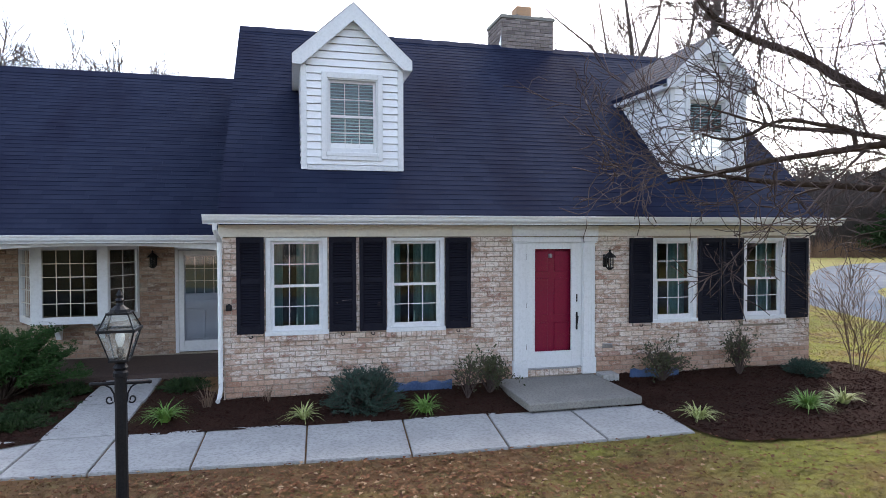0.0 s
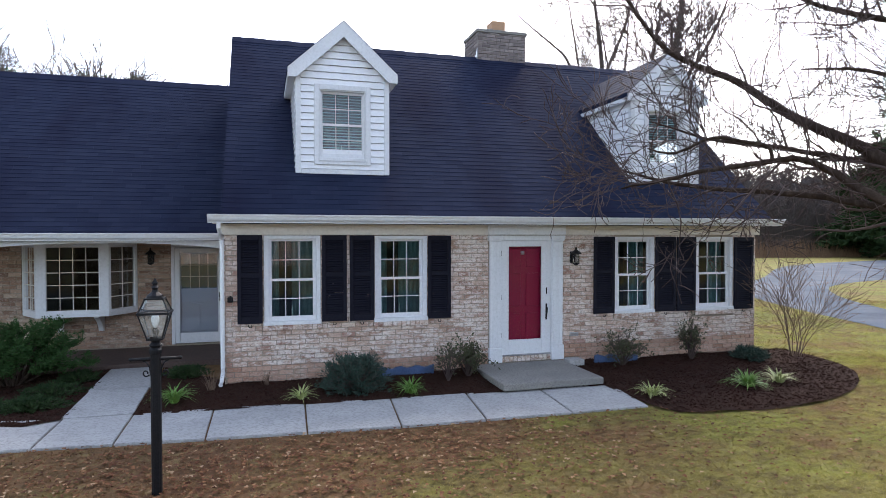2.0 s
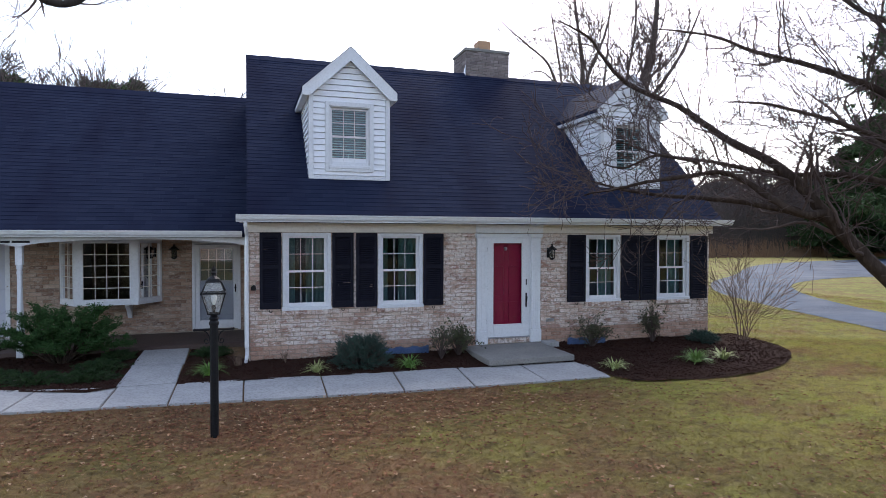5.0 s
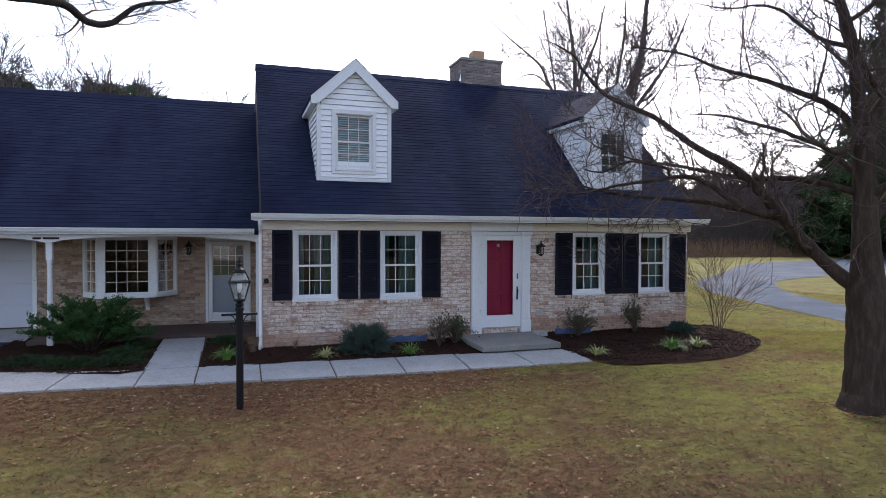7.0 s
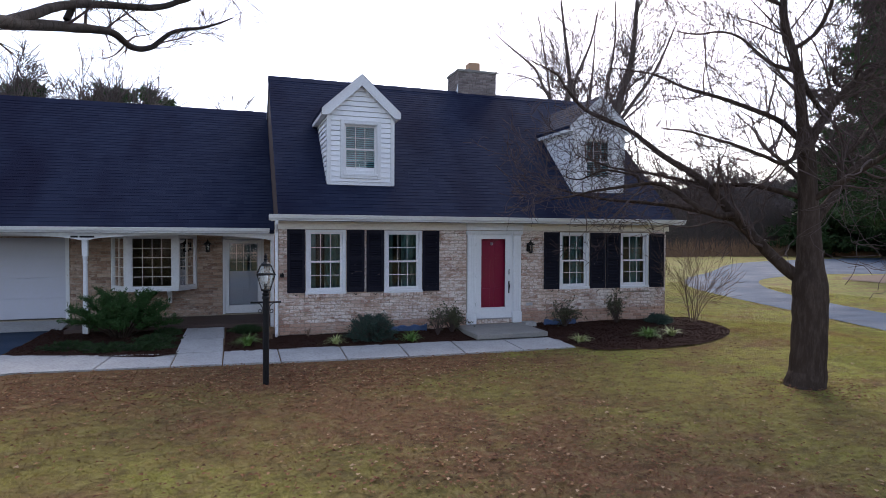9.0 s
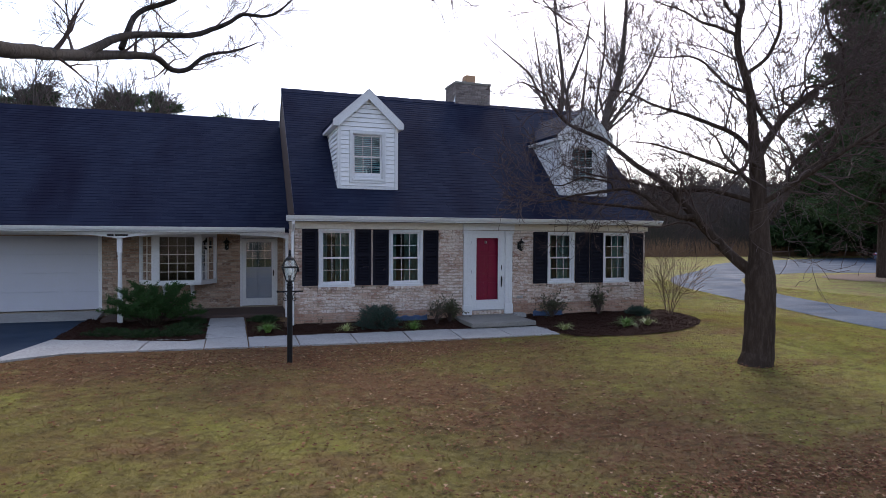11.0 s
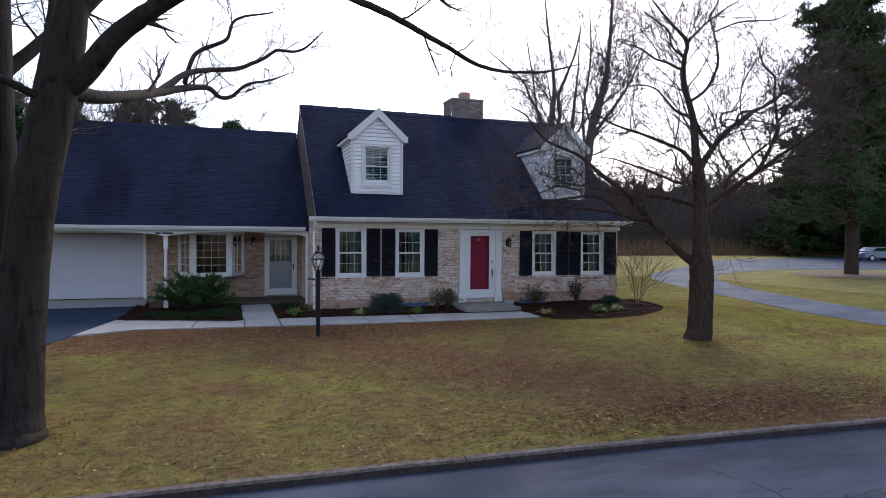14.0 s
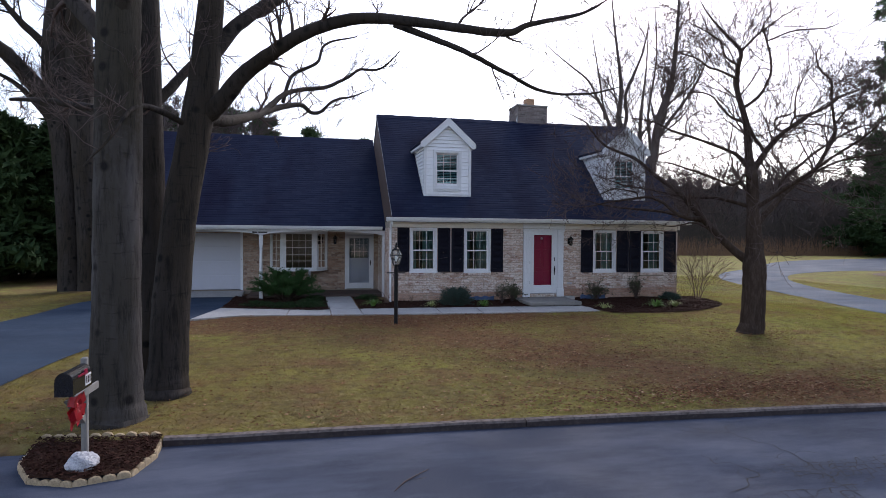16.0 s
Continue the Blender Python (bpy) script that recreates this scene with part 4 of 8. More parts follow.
    if candle:
        cx = (ix0 + ix1) / 2
        part("candle", lathe(lathe(B(), cx, y + 0.14, [(0.028, iz0 + 0.001), (0.028, iz0 + 0.012), (0.011, iz0 + 0.02), (0.011, iz0 + 0.17)], 10), cx, y + 0.14, [(0.004, iz0 + 0.17), (0.009, iz0 + 0.19), (0.002, iz0 + 0.225)], 8), M_CANDLE, w, "white electric window candle")
        part("stool", box(B(), ix0, ix1, y + 0.09, y + 0.20, iz0 - 0.03, iz0), M_WHITE, w)
    return w


for (x0, x1, z0, z1) in WIN:
    sash_window(house, x0, x1, z0, z1, WY, 0.02)
# rowlock brick sills
for i, (x0, x1, z0, z1) in enumerate(sills):
    n = 12
    cells = [(x0 + (x1 - x0) * (k + 0.5) / n, z0 + 0.042, (x1 - x0) / n - 0.008, 0.076, 0) for k in range(n)]
    sill_part = part("brick_sill", box(B(), x0, x1, WY - 0.034, WY + 0.08, z0, z0 + 0.082), M_MORTAR, house)
    LATE.append((cells, (0, WY - 0.034, 0), (1, 0, 0), (0, -1, 0), sill_part, lambda u, z: True, (M_BRICK, M_BRICKS)))


# shutters
def shutter(parent, x0, x1, z0, z1, y):
    w, st = x1 - x0, 0.055
    s = part("shutter", box(box(box(box(box(B(), x0, x0 + st, y - 0.042, y - 0.008, z0, z1, 0.003), x1 - st, x1, y - 0.042, y - 0.008, z0, z1, 0.003), x0 + st, x1 - st, y - 0.042, y - 0.008, z0, z0 + 0.11, 0.003), x0 + st, x1 - st, y - 0.042, y - 0.008, z1 - 0.075, z1, 0.003), x0 + st, x1 - st, y - 0.042, y - 0.008, z0 + (z1 - z0) * 0.52, z0 + (z1 - z0) * 0.52 + 0.075, 0.003), M_SHUTTER, parent, "near-black louvred wooden shutter")
    mesh = bpy.data.meshes.new("slat")
    mesh.from_pydata([(0, 0, 0), (1, 0, 0), (1, -0.02, -0.026), (0, -0.02, -0.026), (0, 0.006, -0.002), (1, 0.006, -0.002), (1, -0.014, -0.031), (0, -0.014, -0.031)], [], [(0, 1, 2, 3), (7, 6, 5, 4), (0, 4, 5, 1), (3, 2, 6, 7)])
    mesh.materials.append(M_SHUTTER)
    mz = z0 + (z1 - z0) * 0.52
    for a, b in ((z0 + 0.11, mz), (mz + 0.075, z1 - 0.075)):
        n = int((b - a) / 0.036)
        for k in range(n):
            ob = new("slat", mesh)
            ob.parent = s
            ob.matrix_local = Matrix.Translation(Vector((x0 + st, y - 0.016, a + (k + 1) * (b - a) / n)) - BASE[s]) @ Matrix.Diagonal((w - 2 * st, 1, 1, 1))
    part("backing", box(B(), x0 + st, x1 - st, y - 0.0075, y - 0.004, z0 + 0.02, z1 - 0.02), M_SHUTTER, s)
    t = Tubes()
    cx = x0 + w * 0.52
    t.add([(cx + 0.035 * math.cos(a) * (1 - 0.09 * i), y - 0.035, z0 - 0.035 + 0.035 * math.sin(a) * (1 - 0.09 * i)) for i, a in enumerate(np.linspace(2.6, 7.2, 9))], [0.007] * 9, 5)
    t.make("shutter_dog", M_BLACK, s, "black iron scroll holdback")
    return s


for x0, x1, z0, z1 in ((-1.148, -0.785, 1.27, 2.605), (0.10, 0.482, 1.262, 2.603), (0.53, 0.915, 1.255, 2.60), (1.80, 2.19, 1.245, 2.595), (4.84, 5.255, 1.21, 2.58), (6.108, 6.538, 1.205, 2.575), (6.567, 6.975, 1.20, 2.572), (7.847, 8.285, 1.195, 2.565)):
    shutter(house, x0, x1, z0, z1, WY - 0.012)

# front door with pilasters
door = part("front_door", box(B(), 3.14, 3.96, WY + 0.12, WY + 0.165, 0.58, 2.50, 0.004), M_RED, house, "red panelled front door behind a white full-view storm door")
for x0, x1 in ((3.24, 3.50), (3.60, 3.86)):
    for z0, z1 in ((0.75, 1.25), (1.37, 1.95), (2.05, 2.38)):
        part("door_panel", box(B(), x0, x1, WY + 0.108, WY + 0.1195, z0, z1, 0.008), M_RED, door)
bm = B()
for q in ((3.09, 3.235, 0.565, 2.515), (3.845, 4.02, 0.565, 2.515), (3.235, 3.845, 2.41, 2.515), (3.235, 3.845, 0.565, 0.815)):
    box(bm, q[0], q[1], WY + 0.0, WY + 0.04, q[2], q[3], 0.004)
part("storm_door", bm, M_WHITE, door, "white storm door with one tall glass pane")
bm = B()
bm.faces.new([bm.verts.new(p) for p in ((3.235, WY + 0.022, 0.815), (3.845, WY + 0.022, 0.815), (3.845, WY + 0.022, 2.41), (3.235, WY + 0.022, 2.41))])
part("storm_pane", bm, glass_mat("storm_glass", (0.97, 0.95, 0.97), 1.3), door).visible_shadow = False
t = Tubes()
t.add([(3.935, WY - 0.012, 1.36), (3.935, WY - 0.05, 1.35), (3.925, WY - 0.055, 1.28), (3.915, WY - 0.05, 1.20), (3.92, WY - 0.01, 1.18)], [0.012, 0.011, 0.011, 0.011, 0.010], 6)
t.make("door_handle", M_BLACK, door, "black storm door handle")
part("lock_plate", box(B(), 3.92, 3.95, WY - 0.012, WY - 0.001, 1.14, 1.42, 0.003), M_BLACK, door)
part("deadbolt", box(B(), 3.925, 3.945, WY - 0.014, WY - 0.001, 1.58, 1.70, 0.003), M_BLACK, door)
for z in (0.85, 1.5, 2.25):
    part("hinge", box(B(), 3.083, 3.10, WY - 0.006, WY - 0.001, z, z + 0.09, 0.002), M_BLACK, door)
bm = B()
lathe(bm, 3.53, WY + 0.10, [(0.004, 2.265), (0.03, 2.27), (0.034, 2.30), (0.03, 2.33), (0.004, 2.335)], 12)
part("door_knocker", bm, M_STEEL, door, "small bright door knocker")
for x0, x1 in ((2.875, 3.075), (4.03, 4.225)):
    bm = box(B(), x0, x1, WY - 0.055, WY + 0.06, 0.70, 2.50, 0.006)
    box(bm, x0 - 0.02, x1 + 0.02, WY - 0.075, WY + 0.06, 0.445, 0.70, 0.008)
    box(bm, x0 - 0.015, x1 + 0.015, WY - 0.07, WY + 0.06, 2.50, 2.525, 0.004)
    box(bm, x0 - 0.03, x1 + 0.03, WY - 0.085, WY + 0.06, 2.5255, 2.60, 0.006)
    for k in range(3):
        fx = x0 + 0.05 + k * (x1 - x0 - 0.1) / 2
        box(bm, fx - 0.012, fx + 0.012, WY - 0.061, WY - 0.054, 0.76, 2.44, 0.003)
    part("pilaster", bm, M_WHITE, house, "white fluted door pilaster")
part("door_head", box(box(B(), 3.077, 4.028, WY - 0.03, WY + 0.06, 2.515, 2.60, 0.005), 2.84, 4.26, WY - 0.095, WY - 0.0455, 2.612, 2.775, 0.004), M_WHITE, house)
part("door_jamb", box(box(B(), 3.077, 3.088, WY - 0.02, WY + 0.17, 0.56, 2.515), 4.021, 4.03, WY - 0.02, WY + 0.17, 0.56, 2.515), M_WHITE, house)
part("threshold", box(B(), 3.08, 4.025, WY - 0.04, WY + 0.2, 0.545, 0.565, 0.004), M_STEEL, house)
LATE.append(([(3.08 + 0.0787 * (k + 0.5), 0.492, 0.07, 0.095, 0) for k in range(12)], (0, WY - 0.0, 0), (1, 0, 0), (0, -1, 0), part("brick_step", box(B(), 3.08, 4.025, WY - 0.002, WY + 0.2, 0.44, 0.544), M_MORTAR, house), lambda u, z: True, (M_BRICK, M_BRICKS)))

# dormers
DY, DX0, DX1, DZ = 9.15, -0.268, 1.250, 3.63


def roof_z(y):
    return EAVE_Z + (y - EAVE_Y) * SLOPE


def dormer(dx):
    x0, x1, xc = DX0 + dx, DX1 + dx, (DX0 + DX1) / 2 + dx
    eave_z, peak = 5.10, 6.04
    d = part("dormer", box(B(), x0 + 0.03, x1 - 0.03, DY + 0.03, DY + 0.06, DZ + 0.02, 4.0), M_SIDING, house, "white clapboard gabled dormer with a double-hung window")
    wx0, wx1, wz0, wz1 = 0.028 + dx, 0.934 + dx, 3.745, 5.035
    # front clapboards
    def board(bm, a, b, z, h, y=DY):
        prism(bm, [(y + 0.034, z), (y - 0.010, z), (y + 0.008, z + h - 0.012), (y + 0.034, z + h - 0.012)], a, b)
    step = 0.1115
    z = DZ + 0.048
    while z < peak - 0.2:
        a, b = x0 + 0.085, x1 - 0.085
        if z > eave_z - 0.05:
            half = (peak - 0.16 - z) * (xc - x0 + 0.12) / (peak - 5.245)
            a, b = max(a, xc - half), min(b, xc + half)
        bm = B()
        if wz0 < z + step / 2 < wz1:
            board(bm, a, wx0, z, step)
            part("clapboard", bm, M_SIDING, d)
            bm = B()
            board(bm, wx1, b, z, step)
        elif b - a > 0.05:
            board(bm, a, b, z, step)
        if len(bm.verts):
            part("clapboard", bm, M_SIDING, d)
        else:
            bm.free()
        z += step
    # sheathing behind the boards, open at the window
    bm = B()
    for q in ((x0 + 0.02, wx0 + 0.03, DZ, eave_z), (wx1 - 0.03, x1 - 0.02, DZ, eave_z), (wx0 + 0.03, wx1 - 0.03, DZ, wz0 + 0.03), (wx0 + 0.03, wx1 - 0.03, wz1 - 0.03, eave_z)):
        box(bm, q[0], q[1], DY + 0.035, DY + 0.06, q[2], q[3])
    prism(bm, [(x0 + 0.03, eave_z + 0.001), (x1 - 0.03, eave_z + 0.001), (x1 - 0.03, 5.24), (xc, peak - 0.085), (x0 + 0.03, 5.24)], DY + 0.035, DY + 0.06, "y")
    part("sheathing", bm, M_SIDING, d)
    for a, b in ((x0, x0 + 0.085), (x1 - 0.085, x1)):
        part("corner_board", box(B(), a, b, DY - 0.018, DY + 0.07, DZ - 0.03, 5.125, 0.004), M_WHITE, d)
    part("skirt_board", box(B(), x0 + 0.086, x1 - 0.086, DY - 0.016, DY + 0.02, DZ - 0.035, DZ + 0.035, 0.004), M_WHITE, d)
    # side walls: clapboards dying into the roof slope
    for side, sx in ((-1, x0), (1, x1)):
        z = DZ + 0.06
        while z < 5.2:
            bm = B()
            ye = EAVE_Y + (z + 0.02 - EAVE_Z) / SLOPE
            if ye > DY + 0.1:
                pts = [(sx + side * -0.03, z), (sx + side * 0.012, z), (sx - side * 0.006, z + 0.0995), (sx - side * 0.03, z + 0.0995)]
                part("clapboard", prism(bm, pts, DY + 0.071, ye + 0.12, "y"), M_SIDING, d)
            else:
                bm.free()
            z += 0.1115
        part("side_sheathing", prism(B(), [(DY + 0.07, roof_z(DY + 0.07) - 0.05), (EAVE_Y + (5.25 - EAVE_Z) / SLOPE, 5.25), (DY + 0.07, 5.25)], sx - side * 0.06, sx - side * 0.031), M_SIDING, d)
    # roof of the dormer
    oh, fr = 0.12, DY - 0.13
    lx, rx, ez = x0 - oh, x1 + oh, 5.245
    for side in (-1, 1):
        ex = lx if side < 0 else rx
        yb_e, yb_r = EAVE_Y + (ez - EAVE_Z) / SLOPE + 0.05, EAVE_Y + (peak - EAVE_Z) / SLOPE + 0.05
        bm = B()
        top = [bm.verts.new(p) for p in ((ex, fr + 0.05, ez), (ex, yb_e, ez), (xc, yb_r, peak), (xc, fr + 0.05, peak))]
        low = [bm.verts.new((q.co.x, q.co.y, q.co.z - 0.07)) for q in top]
        bm.faces.new(top)
        bm.faces.new(low[::-1])
        for i in range(4):
            bm.faces.new((top[i], low[i], low[(i + 1) % 4], top[(i + 1) % 4]))
        part("dormer_roof", bm, M_SHINGLES, d, "dark shingled dormer roof")
        bm = B()
        n = 9
        for k in range(n):
            a0, a1 = k / n, (k + 1.15) / n
            xa, xb = ex + (xc - ex) * a0, ex + (xc - ex) * min(a1, 1)
            za, zb = ez + (peak - ez) * a0, ez + (peak - ez) * min(a1, 1)
            yb = EAVE_Y + (za - EAVE_Z) / SLOPE + 0.05
            prism(bm, [(xa, za + 0.004), (xa - 0.004 * side * -1, za + 0.010), (xb, zb + 0.006), (xb, zb + 0.003)], fr + 0.004, yb, "y")
        part("dormer_shingles", bm, M_SHINGLES, d)
        # rake board, mitred at the peak
        ix = x0 + 0.015 if side < 0 else x1 - 0.015
        pts = [(ex, ez + 0.002), (xc, peak + 0.002), (xc, peak - 0.255), (ix, ez - 0.145), (ex, ez - 0.145)]
        part("rake_board", prism(B(), pts, fr + 0.012, fr + 0.045, "y"), M_WHITE, d)
        part("rake_soffit", prism(B(), [(ex, ez - 0.075), (xc, peak - 0.075), (xc, peak - 0.12), (ex, ez - 0.12)], fr + 0.046, DY + 0.03, "y"), M_WHITE, d)
        part("eave_box", box(B(), min(ex, x0 if side < 0 else x1), max(ex, x0 if side < 0 else x1), fr + 0.046, EAVE_Y + (ez - 0.1 - EAVE_Z) / SLOPE, ez - 0.145, ez - 0.072), M_WHITE, d)
    # window with flat white casing; it stands in the same opening
    bm = B()
    for q in ((wx0, wx0 + 0.078, wz0, wz1), (wx1 - 0.078, wx1, wz0, wz1), (wx0 + 0.078, wx1 - 0.078, wz1 - 0.085, wz1), (wx0 + 0.078, wx1 - 0.078, wz0, wz0 + 0.06)):
        box(bm, q[0], q[1], DY - 0.03, DY + 0.03, q[2], q[3], 0.004)
    part("window_casing", bm, M_WHITE, d)
    return (wx0 + 0.078, wx1 - 0.078, wz0 + 0.06, wz1 - 0.085)


for dx in (0.0, 6.11):
    wx0, wx1, wz0, wz1 = dormer(dx)
    sash_window(house, wx0, wx1, wz0, wz1, DY, 0.01, casing=0.022, stile=0.036, blinds=True, curtains=False, candle=True, name="dormer_window", label="white double-hung dormer window with a slatted blind")
    a, b = DX0 + dx + 0.06, DX1 + dx - 0.06
    bm = box(B(), a, b, DY + 0.9, DY + 0.94, 3.6, 5.19)
    for q in ((a, a + 0.03, 3.6, 5.19), (b - 0.03, b, 3.6, 5.19), (a + 0.031, b - 0.031, 3.6, 3.63), (a + 0.031, b - 0.031, 5.10, 5.12)):
        box(bm, q[0], q[1], DY + 0.13, DY + 0.899, q[2], q[3])
    part("dormer_room", bm, M_INNER, house)

# chimney
CX0, CX1, CY0, CY1, CZ = 3.95, 5.13, 12.35, 13.28, 7.29
chim = part("chimney", box(box(B(), CX0, CX1, CY0, CY1, 5.6, CZ - 0.06), CX0 - 0.03, CX1 + 0.03, CY0 - 0.03, CY1 + 0.03, CZ - 0.0595, CZ + 0.015, 0.008), M_STOOP, house, "grey-brown brick chimney with an orange flue tile")
LATE.append((brick_cells(CX0, CX1, 6.2, CZ - 0.06, [], 8), (0, CY0, 0), (1, 0, 0), (0, -1, 0), chim, lambda u, z: True, (M_CHIM, M_CHIM)))
LATE.append((brick_cells(CY0, CY1, 6.0, CZ - 0.06, [], 9), (CX0, 0, 0), (0, 1, 0), (-1, 0, 0), chim, lambda u, z: True, (M_CHIM, M_CHIM)))
bm = box(B(), 4.33, 4.67, 12.46, 12.80, CZ + 0.016, CZ + 0.27, 0.014)
box(bm, 4.37, 4.63, 12.50, 12.76, CZ + 0.2705, CZ + 0.278, 0.002)
part("flue_tile", bm, M_FLUE, chim, "orange clay flue tile")
part("chimney_crown", prism(B(), [(CX0 + 0.15, CZ + 0.0155), (CX0 + 0.40, CZ + 0.075), (4.329, CZ + 0.085), (4.329, CZ + 0.0155)], CY0 + 0.10, CY1 - 0.10, "y"), M_STOOP, chim, "grey mortar crown")
part("flashing", prism(B(), [(CY0 - 0.03, RIDGE_Z - 0.06), (CY0 + 0.20, RIDGE_Z - 0.06), (CY0 - 0.02, RIDGE_Z + 0.22)], CX0 - 0.024, CX0 - 0.018), M_STEEL, chim, "bright metal step flashing")

# stoop
stoop = thing("front_stoop", (3.4, 7.95, 0.3), "square grey concrete stoop before the front door", "stoop", kind="structure")
part("stoop_slab", box(B(), 2.56, 4.20, 7.30, 8.70, 0.335, 0.44, 0.012), M_STOOP, stoop)
part("stoop_base", box(B(), 2.66, 4.16, 7.40, 8.69, 0.15, 0.334, 0.006), M_STOOP, stoop)
part("stone_block", box(B(), 4.24, 4.52, 8.45, 8.70, 0.34, 0.47, 0.01), M_CONC, stoop)

# ---- garage wing with its porch ----
GX0, GX1, GY, GBACK = -9.05, XL - 0.004, 11.9, 17.2
GE_Y, GE_Z, GR_Y, GR_Z = 10.02, 2.61, 13.6, 5.90
wing = thing("garage_wing", ((GX0 + GX1) / 2, GY, 0.3), "brick garage wing with dark shingle roof and arched white porch beam", "garage")
GAR = (-8.48, -5.90, 0.49, 2.42)
D2 = (-2.475, -1.485, 0.485, 2.42)
BAYH = (-4.97, -3.08, 1.20, 2.43)
wing_wall = wall_panel(wing, GX0, GX1, GY, GY + 0.22, 0.05, 2.60, [GAR, D2, BAYH], "porch_wall", "tan brick porch wall")
# porch bricks carry the porch's shade in their colour
LATE.append((brick_cells(GX0, GX1, 0.47, 2.58, [GAR, D2, (BAYH[0] - 0.01, BAYH[1] + 0.01, 1.15, 3)], 11), (0, GY, 0), (1, 0, 0), (0, -1, 0), wing_wall, lambda u, z: u > -5.9, (M_SHADED_PORCHBRICK, M_SHADED_PORCHBRICKS)))
part("rear_wall", box(B(), GX0, GX1, GBACK - 0.2, GBACK, 0.05, 2.60), M_MORTAR, wing)
part("end_wall", prism(B(), [(GY + 0.22, 0.05), (GBACK - 0.2, 0.05), (GBACK - 0.2, 2.60), (GR_Y, GR_Z - 0.16), (GE_Y + 0.3, GE_Z), (GY + 0.22, GE_Z)], GX0, GX0 + 0.2), M_MORTAR, wing)
part("partition_wall", box(B(), -5.6, -5.48, GY + 0.23, GBACK - 0.21, 0.5, 2.5), M_INNER, wing)
part("interior_floor", box(B(), GX0 + 0.2, GX1 - 0.02, GY + 0.22, GBACK - 0.2, 0.40, 0.48), M_INNER, wing)
part("interior_ceiling", box(B(), GX0 + 0.2, GX1 - 0.02, GY + 0.0, GBACK - 0.2, 2.601, 2.64), M_INNER, wing)
part("porch_ceiling", box(B(), GX0, GX1 - 0.0, GE_Y + 0.13, GY - 0.001, 2.50, 2.53), M_CREAM, wing)
wing_roof = deck(wing, GX0 - 0.18, GX1 - 0.0, GE_Y, GE_Z, GR_Y, GR_Z, 2 * GR_Y - GE_Y)
ROOFS.append((wing_roof, GX0 - 0.2, GX1, GE_Y - 0.03, GE_Z - 0.028, GR_Y, GR_Z, lambda a, k: k < 4, 13))
part("ridge_cap", prism(B(), [(GR_Y - 0.15, GR_Z - 0.115), (GR_Y, GR_Z + 0.024), (GR_Y + 0.15, GR_Z - 0.115), (GR_Y, GR_Z + 0.005)], GX0 - 0.2, GX1), M_SHINGLES, wing_roof)
part("rake_board", prism(B(), [(GE_Y, GE_Z - 0.005), (GR_Y, GR_Z - 0.02), (GR_Y, GR_Z - 0.2), (GE_Y, GE_Z - 0.19)], GX0 - 0.192, GX0 - 0.18), M_WHITE, wing_roof)
gutter(wing, GX0 - 0.2, XL - 0.12, GE_Y - 0.10, 2.635, h=0.12)


def arch_beam(x0, x1, parent, spring=2.335, crown=2.475):
    """A flat-arched porch fascia between two posts."""
    top, n = 2.515, 20
    pts = [(x0, top), (x0, spring)]
    for i in range(1, n):
        u = i / n
        pts.append((x0 + (x1 - x0) * u, spring + (crown - spring) * (1 - (2 * u - 1) ** 2) ** 0.6))
    pts += [(x1, spring), (x1, top)]
    return part("arched_beam", prism(B(), pts, GE_Y + 0.10, GE_Y + 0.15, "y"), M_WHITE, parent, "white arched porch fascia")


PX = -5.17
arch_beam(GX0, PX, wing)
arch_beam(PX + 0.001, XL - 0.01, wing)
for px, zb in ((PX, 0.36), (GX0 + 0.08, 0.36)):
    bm = box(B(), px - 0.055, px + 0.055, GE_Y + 0.151, GE_Y + 0.26, 2.02, 2.49, 0.006)
    lathe(bm, px, GE_Y + 0.205, [(0.048, 1.86), (0.05, 1.90), (0.035, 1.93), (0.05, 1.96), (0.052, 2.0), (0.045, 2.02)], 14)
    lathe(bm, px, GE_Y + 0.205, [(0.056, 0.9), (0.046, 1.4), (0.04, 1.86)], 14)
    box(bm, px - 0.055, px + 0.055, GE_Y + 0.151, GE_Y + 0.26, zb, 0.9, 0.006)
    part("porch_post", bm, M_WHITE, wing, "white turned porch post")
part("half_post", box(B(), XL - 0.085, XL - 0.012, GE_Y + 0.151, GE_Y + 0.26, 0.36, 2.49, 0.006), M_WHITE, wing)
# house name on the beam, as plain bars
for x0, x1 in ((-5.42, -5.28), (-5.25, -4.98)):
    part("name_plate_bar", box(B(), x0, x1, GE_Y + 0.094, GE_Y + 0.0995, 2.41, 2.45), M_BLACK, wing)
# garage door
gd = part("garage_door", box(B(), GAR[0] + 0.02, GAR[1] - 0.02, GY + 0.10, GY + 0.14, GAR[2] + 0.02, GAR[3]), M_GARAGE, wing, "plain white sectional garage door")
for k in range(4):
    z0 = GAR[2] + 0.02 + k * 0.475
    part("door_section", box(B(), GAR[0] + 0.025, GAR[1] - 0.025, GY + 0.085, GY + 0.0995, z0 + 0.006, z0 + 0.469, 0.004), M_GARAGE, gd)
part("garage_jamb", box(box(box(B(), GAR[0] - 0.06, GAR[0] + 0.02, GY - 0.02, GY + 0.10, GAR[2], GAR[3]), GAR[1] - 0.02, GAR[1] + 0.06, GY - 0.02, GY + 0.10, GAR[2], GAR[3]), GAR[0] - 0.06, GAR[1] + 0.06, GY - 0.02, GY + 0.10, GAR[3] + 0.001, 2.50), M_WHITE, wing)
